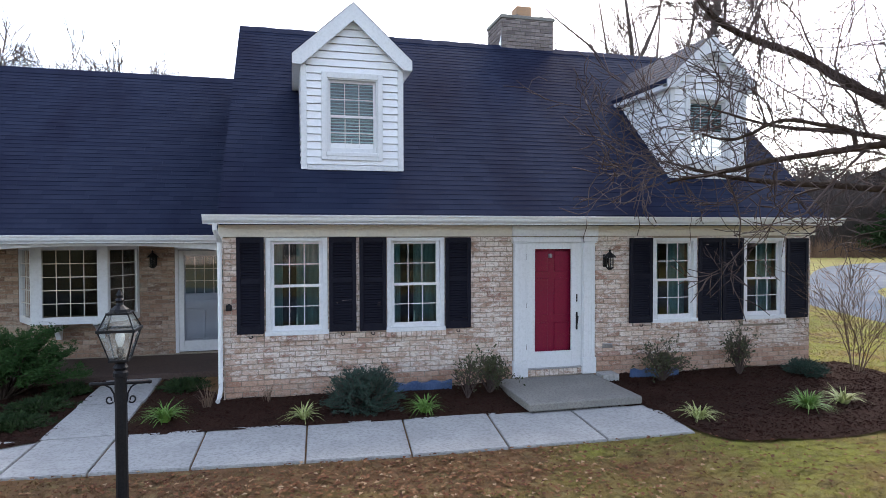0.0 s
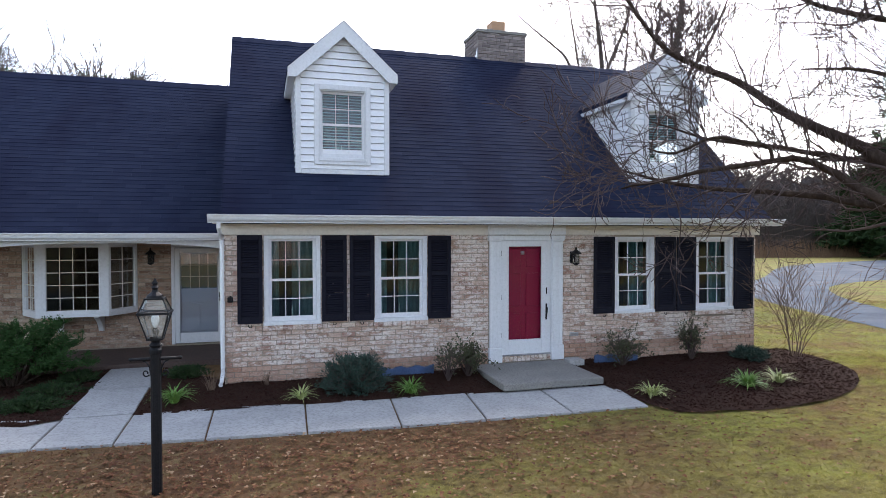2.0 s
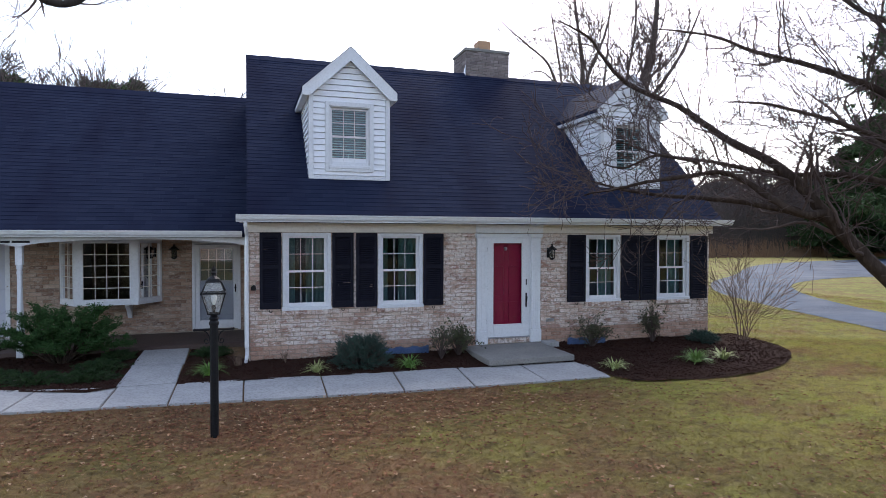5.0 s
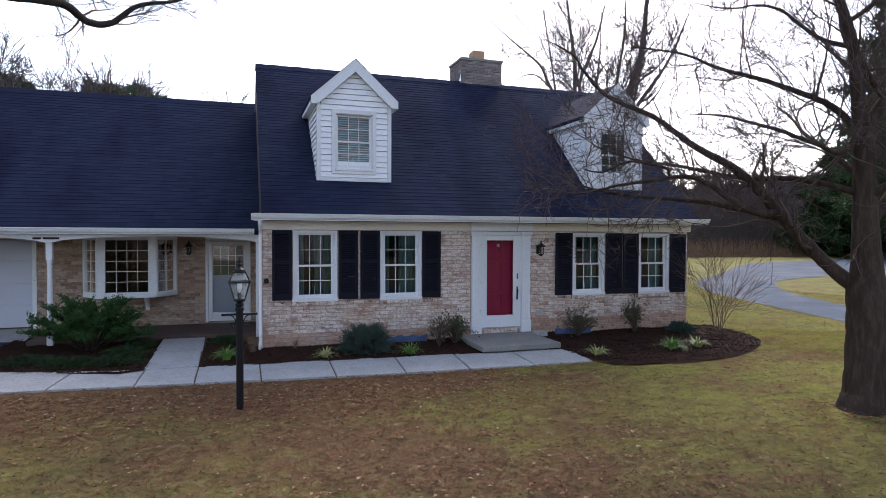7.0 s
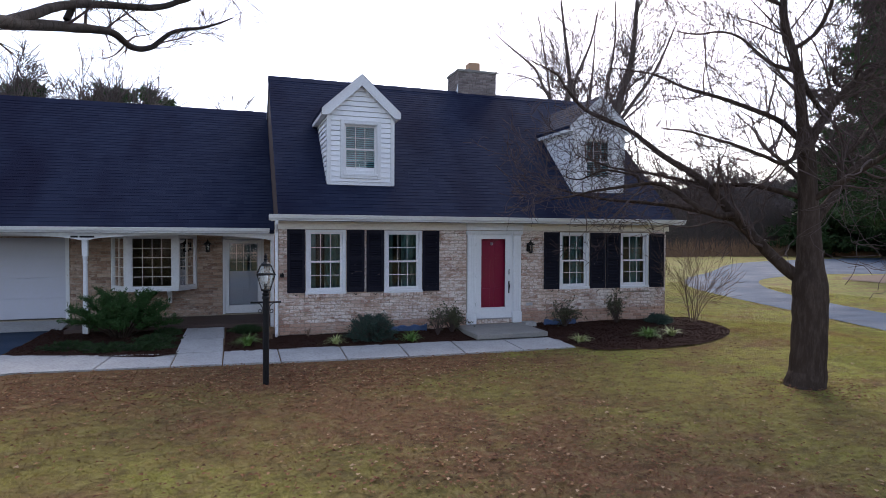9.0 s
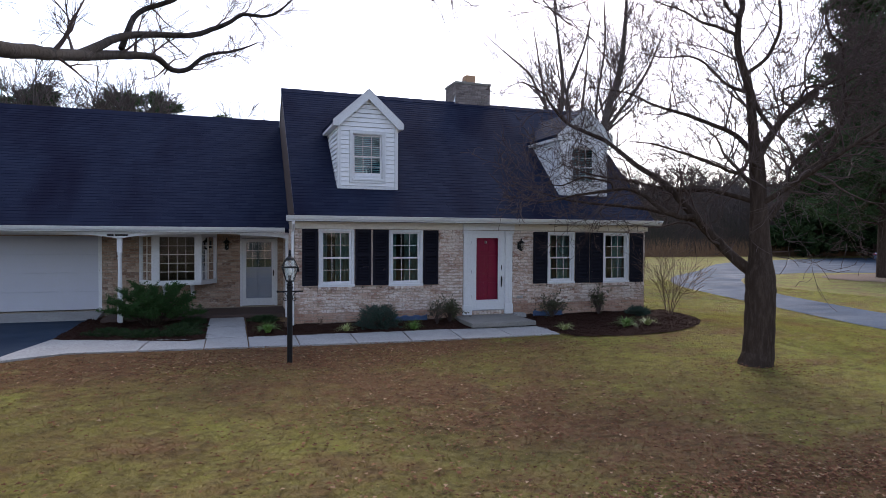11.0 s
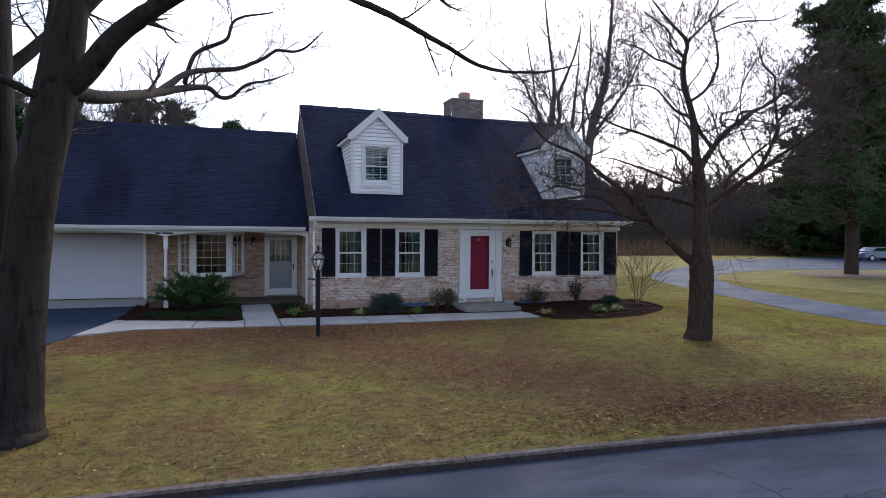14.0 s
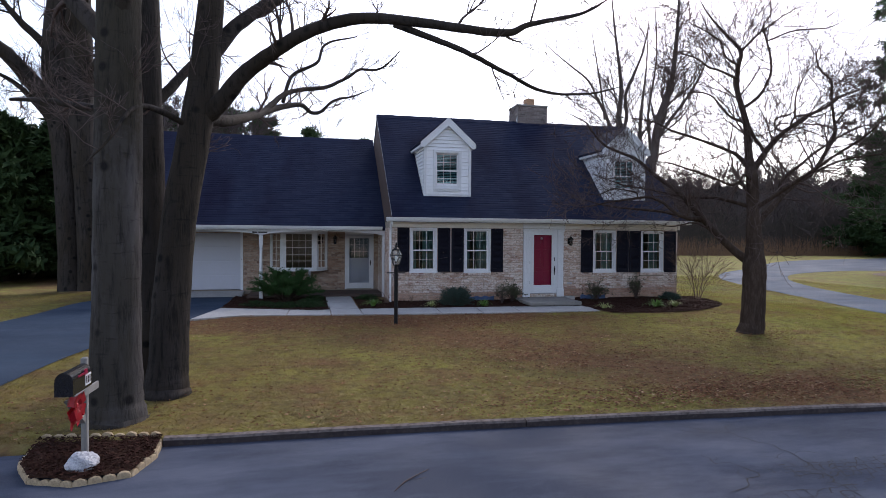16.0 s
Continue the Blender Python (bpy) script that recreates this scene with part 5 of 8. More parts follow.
part("garage_apron", prism(B(), [(10.95, 0.375), (11.3, 0.42), (GY + 0.15, 0.488), (GY + 0.15, 0.2), (10.95, 0.2)], GAR[0] - 0.2, GAR[1] + 0.1), M_CONC, wing, "grey concrete garage apron")
# porch floor
part("porch_floor", box(B(), -5.6, XL - 0.012, 10.30, GY - 0.001, 0.20, 0.455, 0.01), M_PORCH, wing, "dark brown porch floor")
# side door
sd = part("porch_door", box(B(), D2[0] + 0.06, D2[1] - 0.06, GY + 0.07, GY + 0.11, D2[2] + 0.02, D2[3] - 0.05), M_GARAGE, wing, "white porch door with a gridded upper light")
bm = B()
for q in ((D2[0] + 0.065, D2[0] + 0.17, 0.51, 2.33), (D2[1] - 0.17, D2[1] - 0.065, 0.51, 2.33), (D2[0] + 0.17, D2[1] - 0.17, 2.24, 2.33), (D2[0] + 0.17, D2[1] - 0.17, 1.44, 1.56), (D2[0] + 0.17, D2[1] - 0.17, 0.51, 0.72), (D2[0] + 0.17, D2[1] - 0.17, 1.24, 1.28), (-2.01, -1.97, 0.72, 1.24)):
    box(bm, q[0], q[1], GY + 0.045, GY + 0.0695, q[2], q[3], 0.003)
part("door_frame", bm, M_GARAGE, sd)
bm = B()
bm.faces.new([bm.verts.new(p) for p in ((D2[0] + 0.17, GY + 0.06, 1.56), (D2[1] - 0.17, GY + 0.06, 1.56), (D2[1] - 0.17, GY + 0.06, 2.24), (D2[0] + 0.17, GY + 0.06, 2.24))])
part("door_light", bm, M_GLASS, sd)
# thin dark panel behind the glass stands in for an unlit room
part("dark_room", box(B(), D2[0] + 0.171, D2[1] - 0.171, GY + 0.0655, GY + 0.0695, 1.561, 2.239), M_INNER, sd)
bm = B()
for q in ((D2[0] + 0.062, D2[0] + 0.15, 0.50, 2.34), (D2[1] - 0.15, D2[1] - 0.062, 0.50, 2.34), (D2[0] + 0.151, D2[1] - 0.151, 2.26, 2.34), (D2[0] + 0.151, D2[1] - 0.151, 0.50, 0.70)):
    box(bm, q[0], q[1], GY - 0.012, GY + 0.012, q[2], q[3], 0.003)
part("storm_door", bm, M_WHITE, sd, "white storm door with one tall pane")
bm = B()
bm.faces.new([bm.verts.new(p) for p in ((D2[0] + 0.15, GY, 0.70), (D2[1] - 0.15, GY, 0.70), (D2[1] - 0.15, GY, 2.26), (D2[0] + 0.15, GY, 2.26))])
part("storm_pane", bm, glass_mat("porch_storm_glass", (0.80, 0.84, 0.86), 1.8), sd).visible_shadow = False
bm = B()
for i in range(1, 4):
    gx = D2[0] + 0.17 + i * (D2[1] - D2[0] - 0.34) / 4
    box(bm, gx - 0.006, gx + 0.006, GY + 0.05, GY + 0.058, 1.56, 2.24)
for z in (1.79, 2.015):
    box(bm, D2[0] + 0.17, D2[1] - 0.17, GY + 0.0485, GY + 0.0495, z - 0.006, z + 0.006)
part("glazing_grid", bm, M_WHITE, sd)
part("door_casing", box(box(box(B(), D2[0], D2[0] + 0.06, GY - 0.025, GY + 0.11, D2[2], D2[3], 0.004), D2[1] - 0.06, D2[1], GY - 0.025, GY + 0.11, D2[2], D2[3], 0.004), D2[0], D2[1], GY - 0.025, GY + 0.11, D2[3] - 0.055, D2[3] + 0.04, 0.004), M_WHITE, sd)
part("door_handle", box(box(B(), D2[1] - 0.120, D2[1] - 0.095, GY - 0.040, GY - 0.0125, 1.30, 1.48, 0.004), D2[1] - 0.13, D2[1] - 0.085, GY - 0.05, GY - 0.0405, 1.39, 1.42, 0.004), M_BLACK, sd)

# bay window
BF, BX0, BX1 = 11.36, -4.60, -3.45
BB0, BB1, BZ0, BZ1 = -4.98, -3.07, 1.20, 2.44
bay = part("bay_window", prism(B(), [(BB0, GY), (BX0, BF - 0.02), (BX1, BF - 0.02), (BB1, GY)], BZ0 - 0.06, BZ0, "z"), M_WHITE, wing, "white three-sided bay window on brackets")
part("bay_head", prism(B(), [(BB0, GY), (BX0, BF - 0.02), (BX1, BF - 0.02), (BB1, GY)], BZ1, BZ1 + 0.06, "z"), M_WHITE, bay)


def bay_light(p, q, cols, rows, stile):
    """One face of the bay, from p to q in plan."""
    p, q = Vector((*p, 0)), Vector((*q, 0))
    L, d = (q - p).length, (q - p).normalized()
    nrm = Vector((d.y, -d.x, 0))
    m = Matrix((d, -nrm, Vector((0, 0, 1)))).transposed().to_4x4()
    m.translation = p
    def put(name, bm, mat, label=""):
        bmesh.ops.transform(bm, matrix=m, verts=bm.verts)
        return part(name, bm, mat, bay, label)
    bm = B()
    for a in ((0, stile, BZ0, BZ1), (L - stile, L, BZ0, BZ1), (stile, L - stile, BZ0, BZ0 + 0.06), (stile, L - stile, BZ1 - 0.06, BZ1)):
        box(bm, a[0], a[1], 0, 0.06, a[2], a[3], 0.004)
    put("frame", bm, M_WHITE)
    bm = B()
    for i in range(1, cols):
        u = stile + (L - 2 * stile) * i / cols
        box(bm, u - 0.0055, u + 0.0055, 0.02, 0.035, BZ0 + 0.06, BZ1 - 0.06)
    for k in range(1, rows):
        z = BZ0 + 0.06 + (BZ1 - BZ0 - 0.12) * k / rows
        box(bm, stile, L - stile, 0.0205, 0.0345, z - 0.007, z + 0.007)
    put("glazing_grid", bm, M_CREAM)
    bm = B()
    bm.faces.new([bm.verts.new(c) for c in ((stile, 0.04, BZ0 + 0.06), (L - stile, 0.04, BZ0 + 0.06), (L - stile, 0.04, BZ1 - 0.06), (stile, 0.04, BZ1 - 0.06))])
    put("pane", bm, M_BAYGLASS).visible_shadow = False


bay_light((BX0, BF), (BX1, BF), 4, 5, 0.16)
bay_light((BB0, GY - 0.002), (BX0 - 0.004, BF), 2, 5, 0.055)
bay_light((BX1 + 0.004, BF), (BB1, GY - 0.002), 2, 5, 0.055)
for bx in (-4.35, -3.68):
    bm = prism(B(), [(GY - 0.002, 1.13), (GY - 0.42, 1.13), (GY - 0.42, 1.09), (GY - 0.34, 1.06), (GY - 0.22, 0.98), (GY - 0.12, 0.88), (GY - 0.10, 0.82), (GY - 0.002, 0.80)], bx - 0.04, bx + 0.04)
    part("bracket", bm, M_WHITE, bay, "white scrolled bracket")

# ---- things round the house ----
def wall_lantern(base, label):
    x, y, z = base
    l = thing("wall_lantern", base, label, "lantern")
    part("back_plate", box(B(), x - 0.05, x + 0.05, y - 0.02, y, z - 0.10, z + 0.10, 0.006), M_BLACK, l)
    t = Tubes()
    t.add([(x, y - 0.02, z - 0.04), (x, y - 0.07, z - 0.13), (x, y - 0.13, z - 0.13)], [0.012, 0.011, 0.01], 6)
    t.make("arm", M_BLACK, l)
    cy = y - 0.13
    bm = B()
    for a in range(4):
        c, s = math.cos(a * math.pi / 2 + 0.785), math.sin(a * math.pi / 2 + 0.785)
        prism(bm, [(x + c * 0.05 - 0.006, cy + s * 0.05 - 0.006), (x + c * 0.05 + 0.006, cy + s * 0.05 - 0.006), (x + c * 0.05 + 0.006, cy + s * 0.05 + 0.006), (x + c * 0.05 - 0.006, cy + s * 0.05 + 0.006)], z - 0.10, z + 0.06, "z")
    lathe(bm, x, cy, [(0.02, z - 0.14), (0.055, z - 0.115), (0.06, z - 0.10)], 8)
    lathe(bm, x, cy, [(0.10, z + 0.055), (0.098, z + 0.07), (0.04, z + 0.12), (0.015, z + 0.14), (0.02, z + 0.16), (0.004, z + 0.185)], 8)
    part("cage", bm, M_BLACK, l)
    part("lantern_glass", lathe(B(), x, cy, [(0.048, z - 0.098), (0.058, z + 0.054)], 8), M_CLEAR, l).visible_shadow = False
    return l


wall_lantern((4.43, WY - 0.012, 2.22), "black iron wall lantern beside the front door")
wall_lantern((-2.82, GY - 0.012, 2.18), "black iron wall lantern on the porch wall")
vent = thing("wall_vent", (4.45, WY, 0.85), "small grey metal vent in the brick wall", "vent")
part("vent_frame", box(B(), 4.38, 4.55, WY - 0.03, WY + 0.01, 0.83, 0.90, 0.006), M_STEEL, vent)
wall_tap = thing("wall_tap", (-1.25, WY, 1.62), "black outdoor fitting on the brick wall", "wall fitting")
part("tap_body", box(box(B(), -1.29, -1.21, WY - 0.05, WY + 0.0, 1.60, 1.68, 0.01), -1.26, -1.23, WY - 0.08, WY - 0.05, 1.62, 1.70, 0.006), M_BLACK, wall_tap)

# lamp post
LX, LY, LZ = -1.73, 5.2, 0.20
lamp = thing("lamp_post", (LX, LY, LZ), "black lantern on a fluted black post with a ladder bar", "street lamp")
part("post", lathe(B(), LX, LY, [(0.047, LZ), (0.046, 1.52), (0.056, 1.53), (0.056, 1.56), (0.04, 1.58)], 12), M_BLACK, lamp)
t = Tubes()
t.add([(LX - 0.21, LY, 1.475), (LX + 0.21, LY, 1.475)], [0.015, 0.015], 8)
for s in (-1, 1):
    t.add([(LX + s * 0.205, LY, 1.475), (LX + s * 0.225, LY, 1.475)], [0.020, 0.013], 8)
    t.add([(LX + s * (0.082 + 0.030 * math.cos(a) * (1 - i * 0.05)), LY, 1.345 + 0.034 * math.sin(a) * (1 - i * 0.05)) for i, a in enumerate(np.linspace(-2.6, 3.6, 12))], [0.007] * 12, 5)
    t.add([(LX + s * 0.045, LY, 1.325), (LX + s * 0.050, LY, 1.39), (LX + s * 0.075, LY, 1.44), (LX + s * 0.115, LY, 1.465)], [0.007] * 4, 5)
t.make("ladder_bar", M_BLACK, lamp)


def square_ring(bm, r, z, w):
    for s in (-1, 1):
        box(bm, LX - r - w, LX + r + w, LY + s * r - w, LY + s * r + w, z - w, z + w)
        box(bm, LX + s * r - w, LX + s * r + w, LY - r + w, LY + r - w, z - w, z + w)


bm = B()
square_ring(bm, 0.062, 1.66, 0.008)
square_ring(bm, 0.128, 1.90, 0.010)
square_ring(bm, 0.075, 2.03, 0.008)
for sx in (-1, 1):
    for sy in (-1, 1):
        for (r0, z0), (r1, z1) in (((0.062, 1.66), (0.128, 1.90)), ((0.128, 1.90), (0.075, 2.03))):
            tt = Tubes()
            tt.add([(LX + sx * r0, LY + sy * r0, z0), (LX + sx * r1, LY + sy * r1, z1)], [0.007, 0.007], 4)
            vs = [bm.verts.new(p) for p in tt.v]
            for fc in tt.f[:-1]:
                bm.faces.new([vs[i] for i in fc])
lathe(bm, LX, LY, [(0.075, 2.038), (0.07, 2.06), (0.03, 2.09), (0.022, 2.11), (0.034, 2.13), (0.018, 2.15), (0.026, 2.17), (0.004, 2.215)], 10)
lathe(bm, LX, LY, [(0.04, 1.575), (0.058, 1.60), (0.035, 1.63), (0.055, 1.652)], 10)
part("lantern_frame", bm, M_BLACK, lamp)
bm = B()
for (r0, z0), (r1, z1) in (((0.058, 1.668), (0.122, 1.89)), ((0.122, 1.91), (0.07, 2.022))):
    a = [bm.verts.new((LX + sx * r0, LY + sy * r0, z0)) for sx, sy in ((-1, -1), (1, -1), (1, 1), (-1, 1))]
    b = [bm.verts.new((LX + sx * r1, LY + sy * r1, z1)) for sx, sy in ((-1, -1), (1, -1), (1, 1), (-1, 1))]
    for i in range(4):
        bm.faces.new((a[i], a[(i + 1) % 4], b[(i + 1) % 4], b[i]))
part("lantern_glass", bm, M_VEILED, lamp, "clear bevelled lantern glass").visible_shadow = False
part("lamp_socket", lathe(B(), LX, LY, [(0.018, 1.655), (0.018, 1.70), (0.026, 1.71), (0.026, 1.745), (0.016, 1.76)], 10), M_BLACK, lamp, "dark lamp socket")
part("bulb", lathe(B(), LX, LY, [(0.014, 1.7605), (0.024, 1.785), (0.034, 1.82), (0.036, 1.85), (0.026, 1.88), (0.004, 1.892)], 12), M_BULB, lamp, "frosted white bulb", smooth=True)

# mailbox on its post
MX, MY = -6.36, -2.0
mail = thing("mailbox", (MX, MY, -0.06), "black metal mailbox on a weathered post with a red bow", "mailbox")
part("post", box(box(B(), MX - 0.02, MX + 0.045, MY - 0.04, MY + 0.03, -0.12, 1.03, 0.012), MX + 0.047, MX + 0.075, MY - 0.50, MY + 0.24, 0.625, 0.709, 0.006), M_POSTWOOD, mail, "weathered grey wooden post")
part("brace", prism(B(), [(MY - 0.046, 0.30), (MY - 0.046, 0.40), (MY - 0.34, 0.65), (MY - 0.43, 0.65)], MX - 0.035, MX + 0.035), M_POSTWOOD, mail)
W2, H2, BOX_Z = 0.085, 0.14, 0.735
pr = [(MX + 0.02 - W2, BOX_Z), (MX + 0.02 + W2, BOX_Z)] + [(MX + 0.02 + W2 * math.cos(a), BOX_Z + H2 + 0.10 * math.sin(a)) for a in np.linspace(0, math.pi, 12)]
part("box", prism(B(), pr, MY - 0.54, MY - 0.06, "y"), M_ENAMEL, mail, "glossy rounded black mailbox body")
pr = [(MX + 0.02 + (a - MX - 0.02) * 1.05, BOX_Z - 0.005 + (b - BOX_Z) * 1.04) for a, b in pr]
part("door", prism(B(), pr, MY - 0.565, MY - 0.541, "y"), M_ENAMEL, mail)
part("shelf_board", box(B(), MX - 0.06, MX + 0.10, MY - 0.50, MY - 0.046, BOX_Z - 0.025, BOX_Z - 0.001, 0.004), M_POSTWOOD, mail)
plate = part("number_plate", box(B(), MX + 0.02 + W2 + 0.001, MX + 0.02 + W2 + 0.004, MY - 0.24, MY - 0.09, BOX_Z + 0.03, BOX_Z + 0.15), M_WHITE, mail, "white plate with dark bars")
for k in range(3):
    part("bar", box(B(), MX + 0.02 + W2 + 0.004, MX + 0.02 + W2 + 0.006, MY - 0.222 + 0.044 * k, MY - 0.196 + 0.044 * k, BOX_Z + 0.05, BOX_Z + 0.13), M_BLACK, plate)
part("flag", box(box(B(), MX + 0.02 + W2 + 0.004, MX + 0.02 + W2 + 0.012, MY - 0.44, MY - 0.26, BOX_Z + 0.165, BOX_Z + 0.185), MX + 0.02 + W2 + 0.004, MX + 0.02 + W2 + 0.012, MY - 0.28, MY - 0.21, BOX_Z + 0.155, BOX_Z + 0.215), M_RED, mail, "red signal flag")
BOW_Y, BOW_Z = MY - 0.36, 0.585
for a in range(6):                                     # loops bulge out from the knot
    bm = B()
    ang = 0.52 + a * 1.047
    c, sn = math.cos(ang), math.sin(ang)
    ribs = []
    for u, out, half in ((0.0, 0.0, 0.012), (0.07, 0.050, 0.048), (0.15, 0.060, 0.062), (0.19, 0.02, 0.060), (0.15, -0.012, 0.052), (0.06, -0.008, 0.030), (0.005, -0.002, 0.012)):
        ribs.append([bm.verts.new((MX + 0.04 + out, BOW_Y + u * c - w * sn, BOW_Z + u * sn + w * c)) for w in (-half, half)])
    for p, q in zip(ribs, ribs[1:]):
        bm.faces.new((p[0], p[1], q[1], q[0]))
    bmesh.ops.solidify(bm, geom=bm.faces[:], thickness=0.004)
    part("bow_loop", bm, M_RIBBON, mail, "red ribbon bow loop")
part("bow_knot", box(B(), MX + 0.030, MX + 0.075, BOW_Y - 0.03, BOW_Y + 0.03, BOW_Z - 0.03, BOW_Z + 0.03, 0.012), M_RIBBON, mail)
for sd in (-1, 1):
    part("bow_tail", prism(B(), [(BOW_Y - 0.02, BOW_Z), (BOW_Y + 0.02, BOW_Z), (BOW_Y + 0.06 + sd * 0.08, BOW_Z - 0.22), (BOW_Y + sd * 0.08, BOW_Z - 0.25), (BOW_Y - 0.02 + sd * 0.08, BOW_Z - 0.21)], MX + 0.036, MX + 0.040), M_RIBBON, mail)

mail.rotation_euler = (0, 0, radians(-3))

# stone-edged bed round the mailbox
STONE_BED = [(-7.05, -1.30), (-5.66, -1.50), (-5.62, -2.05), (-5.74, -2.58), (-6.24, -2.74), (-6.70, -2.56), (-6.95, -2.12)]
overlay("mailbox_bed", STONE_BED, M_MULCH, 0.03, "small mulched bed round the mailbox", "mulch bed", 0.15, z=lambda x, y: -0.10 + 0.02 * float(noise.noise((x * 3, y * 3, 1))))
r = random.Random(8)


def stone_mesh(seed, squash, name, material):
    bm = B()
    bmesh.ops.create_icosphere(bm, subdivisions=4, radius=1.0)
    for vert in bm.verts:
        at = vert.co + Vector((seed * 7.1, 0, 0))
        vert.co *= 1 + 0.30 * noise.noise(at * 1.3) + 0.16 * abs(noise.noise(at * 3.4)) + 0.09 * noise.noise(at * 7.5)
        vert.co.z *= squash
    me = bpy.data.meshes.new(name)
    bm.to_mesh(me)
    bm.free()
    me.materials.append(material)
    return me


def scallop_mesh(seed):
    """A cast edging block with a rounded top, its rim worn."""
    q = random.Random(seed)
    bm = B()
    outline = [(-0.075, -0.10), (0.075, -0.10), (0.075, 0.01)] + [(0.072 * math.cos(a), 0.018 + (0.052 + q.uniform(-0.004, 0.004)) * math.sin(a)) for a in np.linspace(0.15, math.pi - 0.15, 9)] + [(-0.075, 0.01)]
    prism(bm, outline, -0.028, 0.028, "y")
    bmesh.ops.bevel(bm, geom=[e for e in bm.edges if abs(e.verts[0].co.y - e.verts[1].co.y) < 0.001 and max(v.co.z for v in e.verts) > 0], offset=0.010, segments=1, affect="EDGES")
    me = bpy.data.meshes.new("edging_stone")
    bm.to_mesh(me)
    bm.free()
    me.materials.append(M_SCALLOP)
    return me


scallops = [scallop_mesh(k) for k in range(3)]
loop_pts = STONE_BED + STONE_BED[:1]
for (ax, ay), (bx, by) in zip(loop_pts, loop_pts[1:]):
    n = max(1, round(math.hypot(bx - ax, by - ay) / 0.138))
    for i in range(n):
        u = (i + 0.5) / n
        block = new("edging_stone", scallops[r.randrange(3)])
        block.matrix_world = Matrix.LocRotScale((ax + (bx - ax) * u, ay + (by - ay) * u, (-0.075 if ay > -1.7 and by > -1.7 else -0.135) + r.uniform(-0.012, 0.008)), Euler((r.uniform(-0.10, 0.10), r.uniform(-0.06, 0.06), math.atan2(by - ay, bx - ax) + r.uniform(-0.07, 0.07))), (0.9, 0.85, 0.9))
        tagged(block, "tan cast edging block with a scalloped top", "edging block", "edging blocks")
cv, cf = [], []
for x, y in zip(*scatter(STONE_BED, 2600, rng)):
    a, l, w = rng.uniform(0, 6.3), rng.uniform(0.012, 0.04), rng.uniform(0.006, 0.013)
    c, sn, z = math.cos(a), math.sin(a), -0.058 + rng.uniform(0, 0.02)
    b = len(cv)
    cv += [(x - c * l, y - sn * l, z), (x + sn * w, y - c * w, z + 0.014), (x + c * l, y + sn * l, z + rng.uniform(-0.01, 0.02)), (x - sn * w, y + c * w, z + 0.004)]
    cf.append((b, b + 1, b + 2, b + 3))
tagged(raw("bark_chips", cv, cf, M_CHIP), "dark brown bark chips in the mailbox bed", "mulch", kind="stuff")
rock = new("rock", stone_mesh(21, 0.75, "rock", M_ROCK))
rock.matrix_world = Matrix.LocRotScale((-6.25, -2.40, -0.02), Euler((0.1, 0.1, 0.6)), (0.145, 0.12, 0.14))
tagged(rock, "rough white rock in the mailbox bed", "rock")


# ---- plants ----
def conifer_shrub(base, radii, label, seed, sprays, material):
    """A low conifer: flat sprays of needles on radiating twigs."""
    rng = np.random.default_rng(seed)
    s = thing("dwarf_conifer", base, label, "shrub")
    t, V, F, off = Tubes(), [], [], 0
    for k in range(sprays):
        a, e = rng.uniform(0, 6.28), rng.uniform(0.0, 1.35)
        d = np.array([math.cos(a) * math.cos(e), math.sin(a) * math.cos(e), math.sin(e)])
        reach = np.array(radii) * rng.uniform(0.75, 1.12)
        tip = d * reach * (1 + 0.25 * noise.noise((a * 1.5, e * 2, seed)))
        root = tip * rng.uniform(0.45, 0.65) + np.array([0, 0, -0.03])
        o = np.array(base)
        t.add([o + tip * 0.1, o + root, o + tip], [0.008, 0.005, 0.002], 3)
        n = 26
        u = rng.uniform(0, 1.05, n)[:, None]
        c = o + root + (tip - root) * u + rng.normal(0, 0.010, (n, 3))
        go = (tip - root) / np.linalg.norm(tip - root) * 0.8 + rng.normal(0, 0.55, (n, 3)) * np.array([1, 1, 0.55]) + np.array([0, 0, 0.12])
        go /= np.linalg.norm(go, axis=1)[:, None]
        w = np.cross(go, rng.normal(size=(n, 3)))
        w /= np.linalg.norm(w, axis=1)[:, None]
        l = rng.uniform(0.03, 0.065, n)[:, None]
        V.append(np.stack([c, c + go * l * 0.5 + w * l * 0.13, c + go * l, c + go * l * 0.5 - w * l * 0.13], 1).reshape(-1, 3))
        F += (off + np.arange(n)[:, None] * 4 + np.arange(4)).tolist()
        off += 4 * n
    raw("foliage", np.concatenate(V), F, material, s)
    t.make("woody_base", M_TWIG, s)
    return s


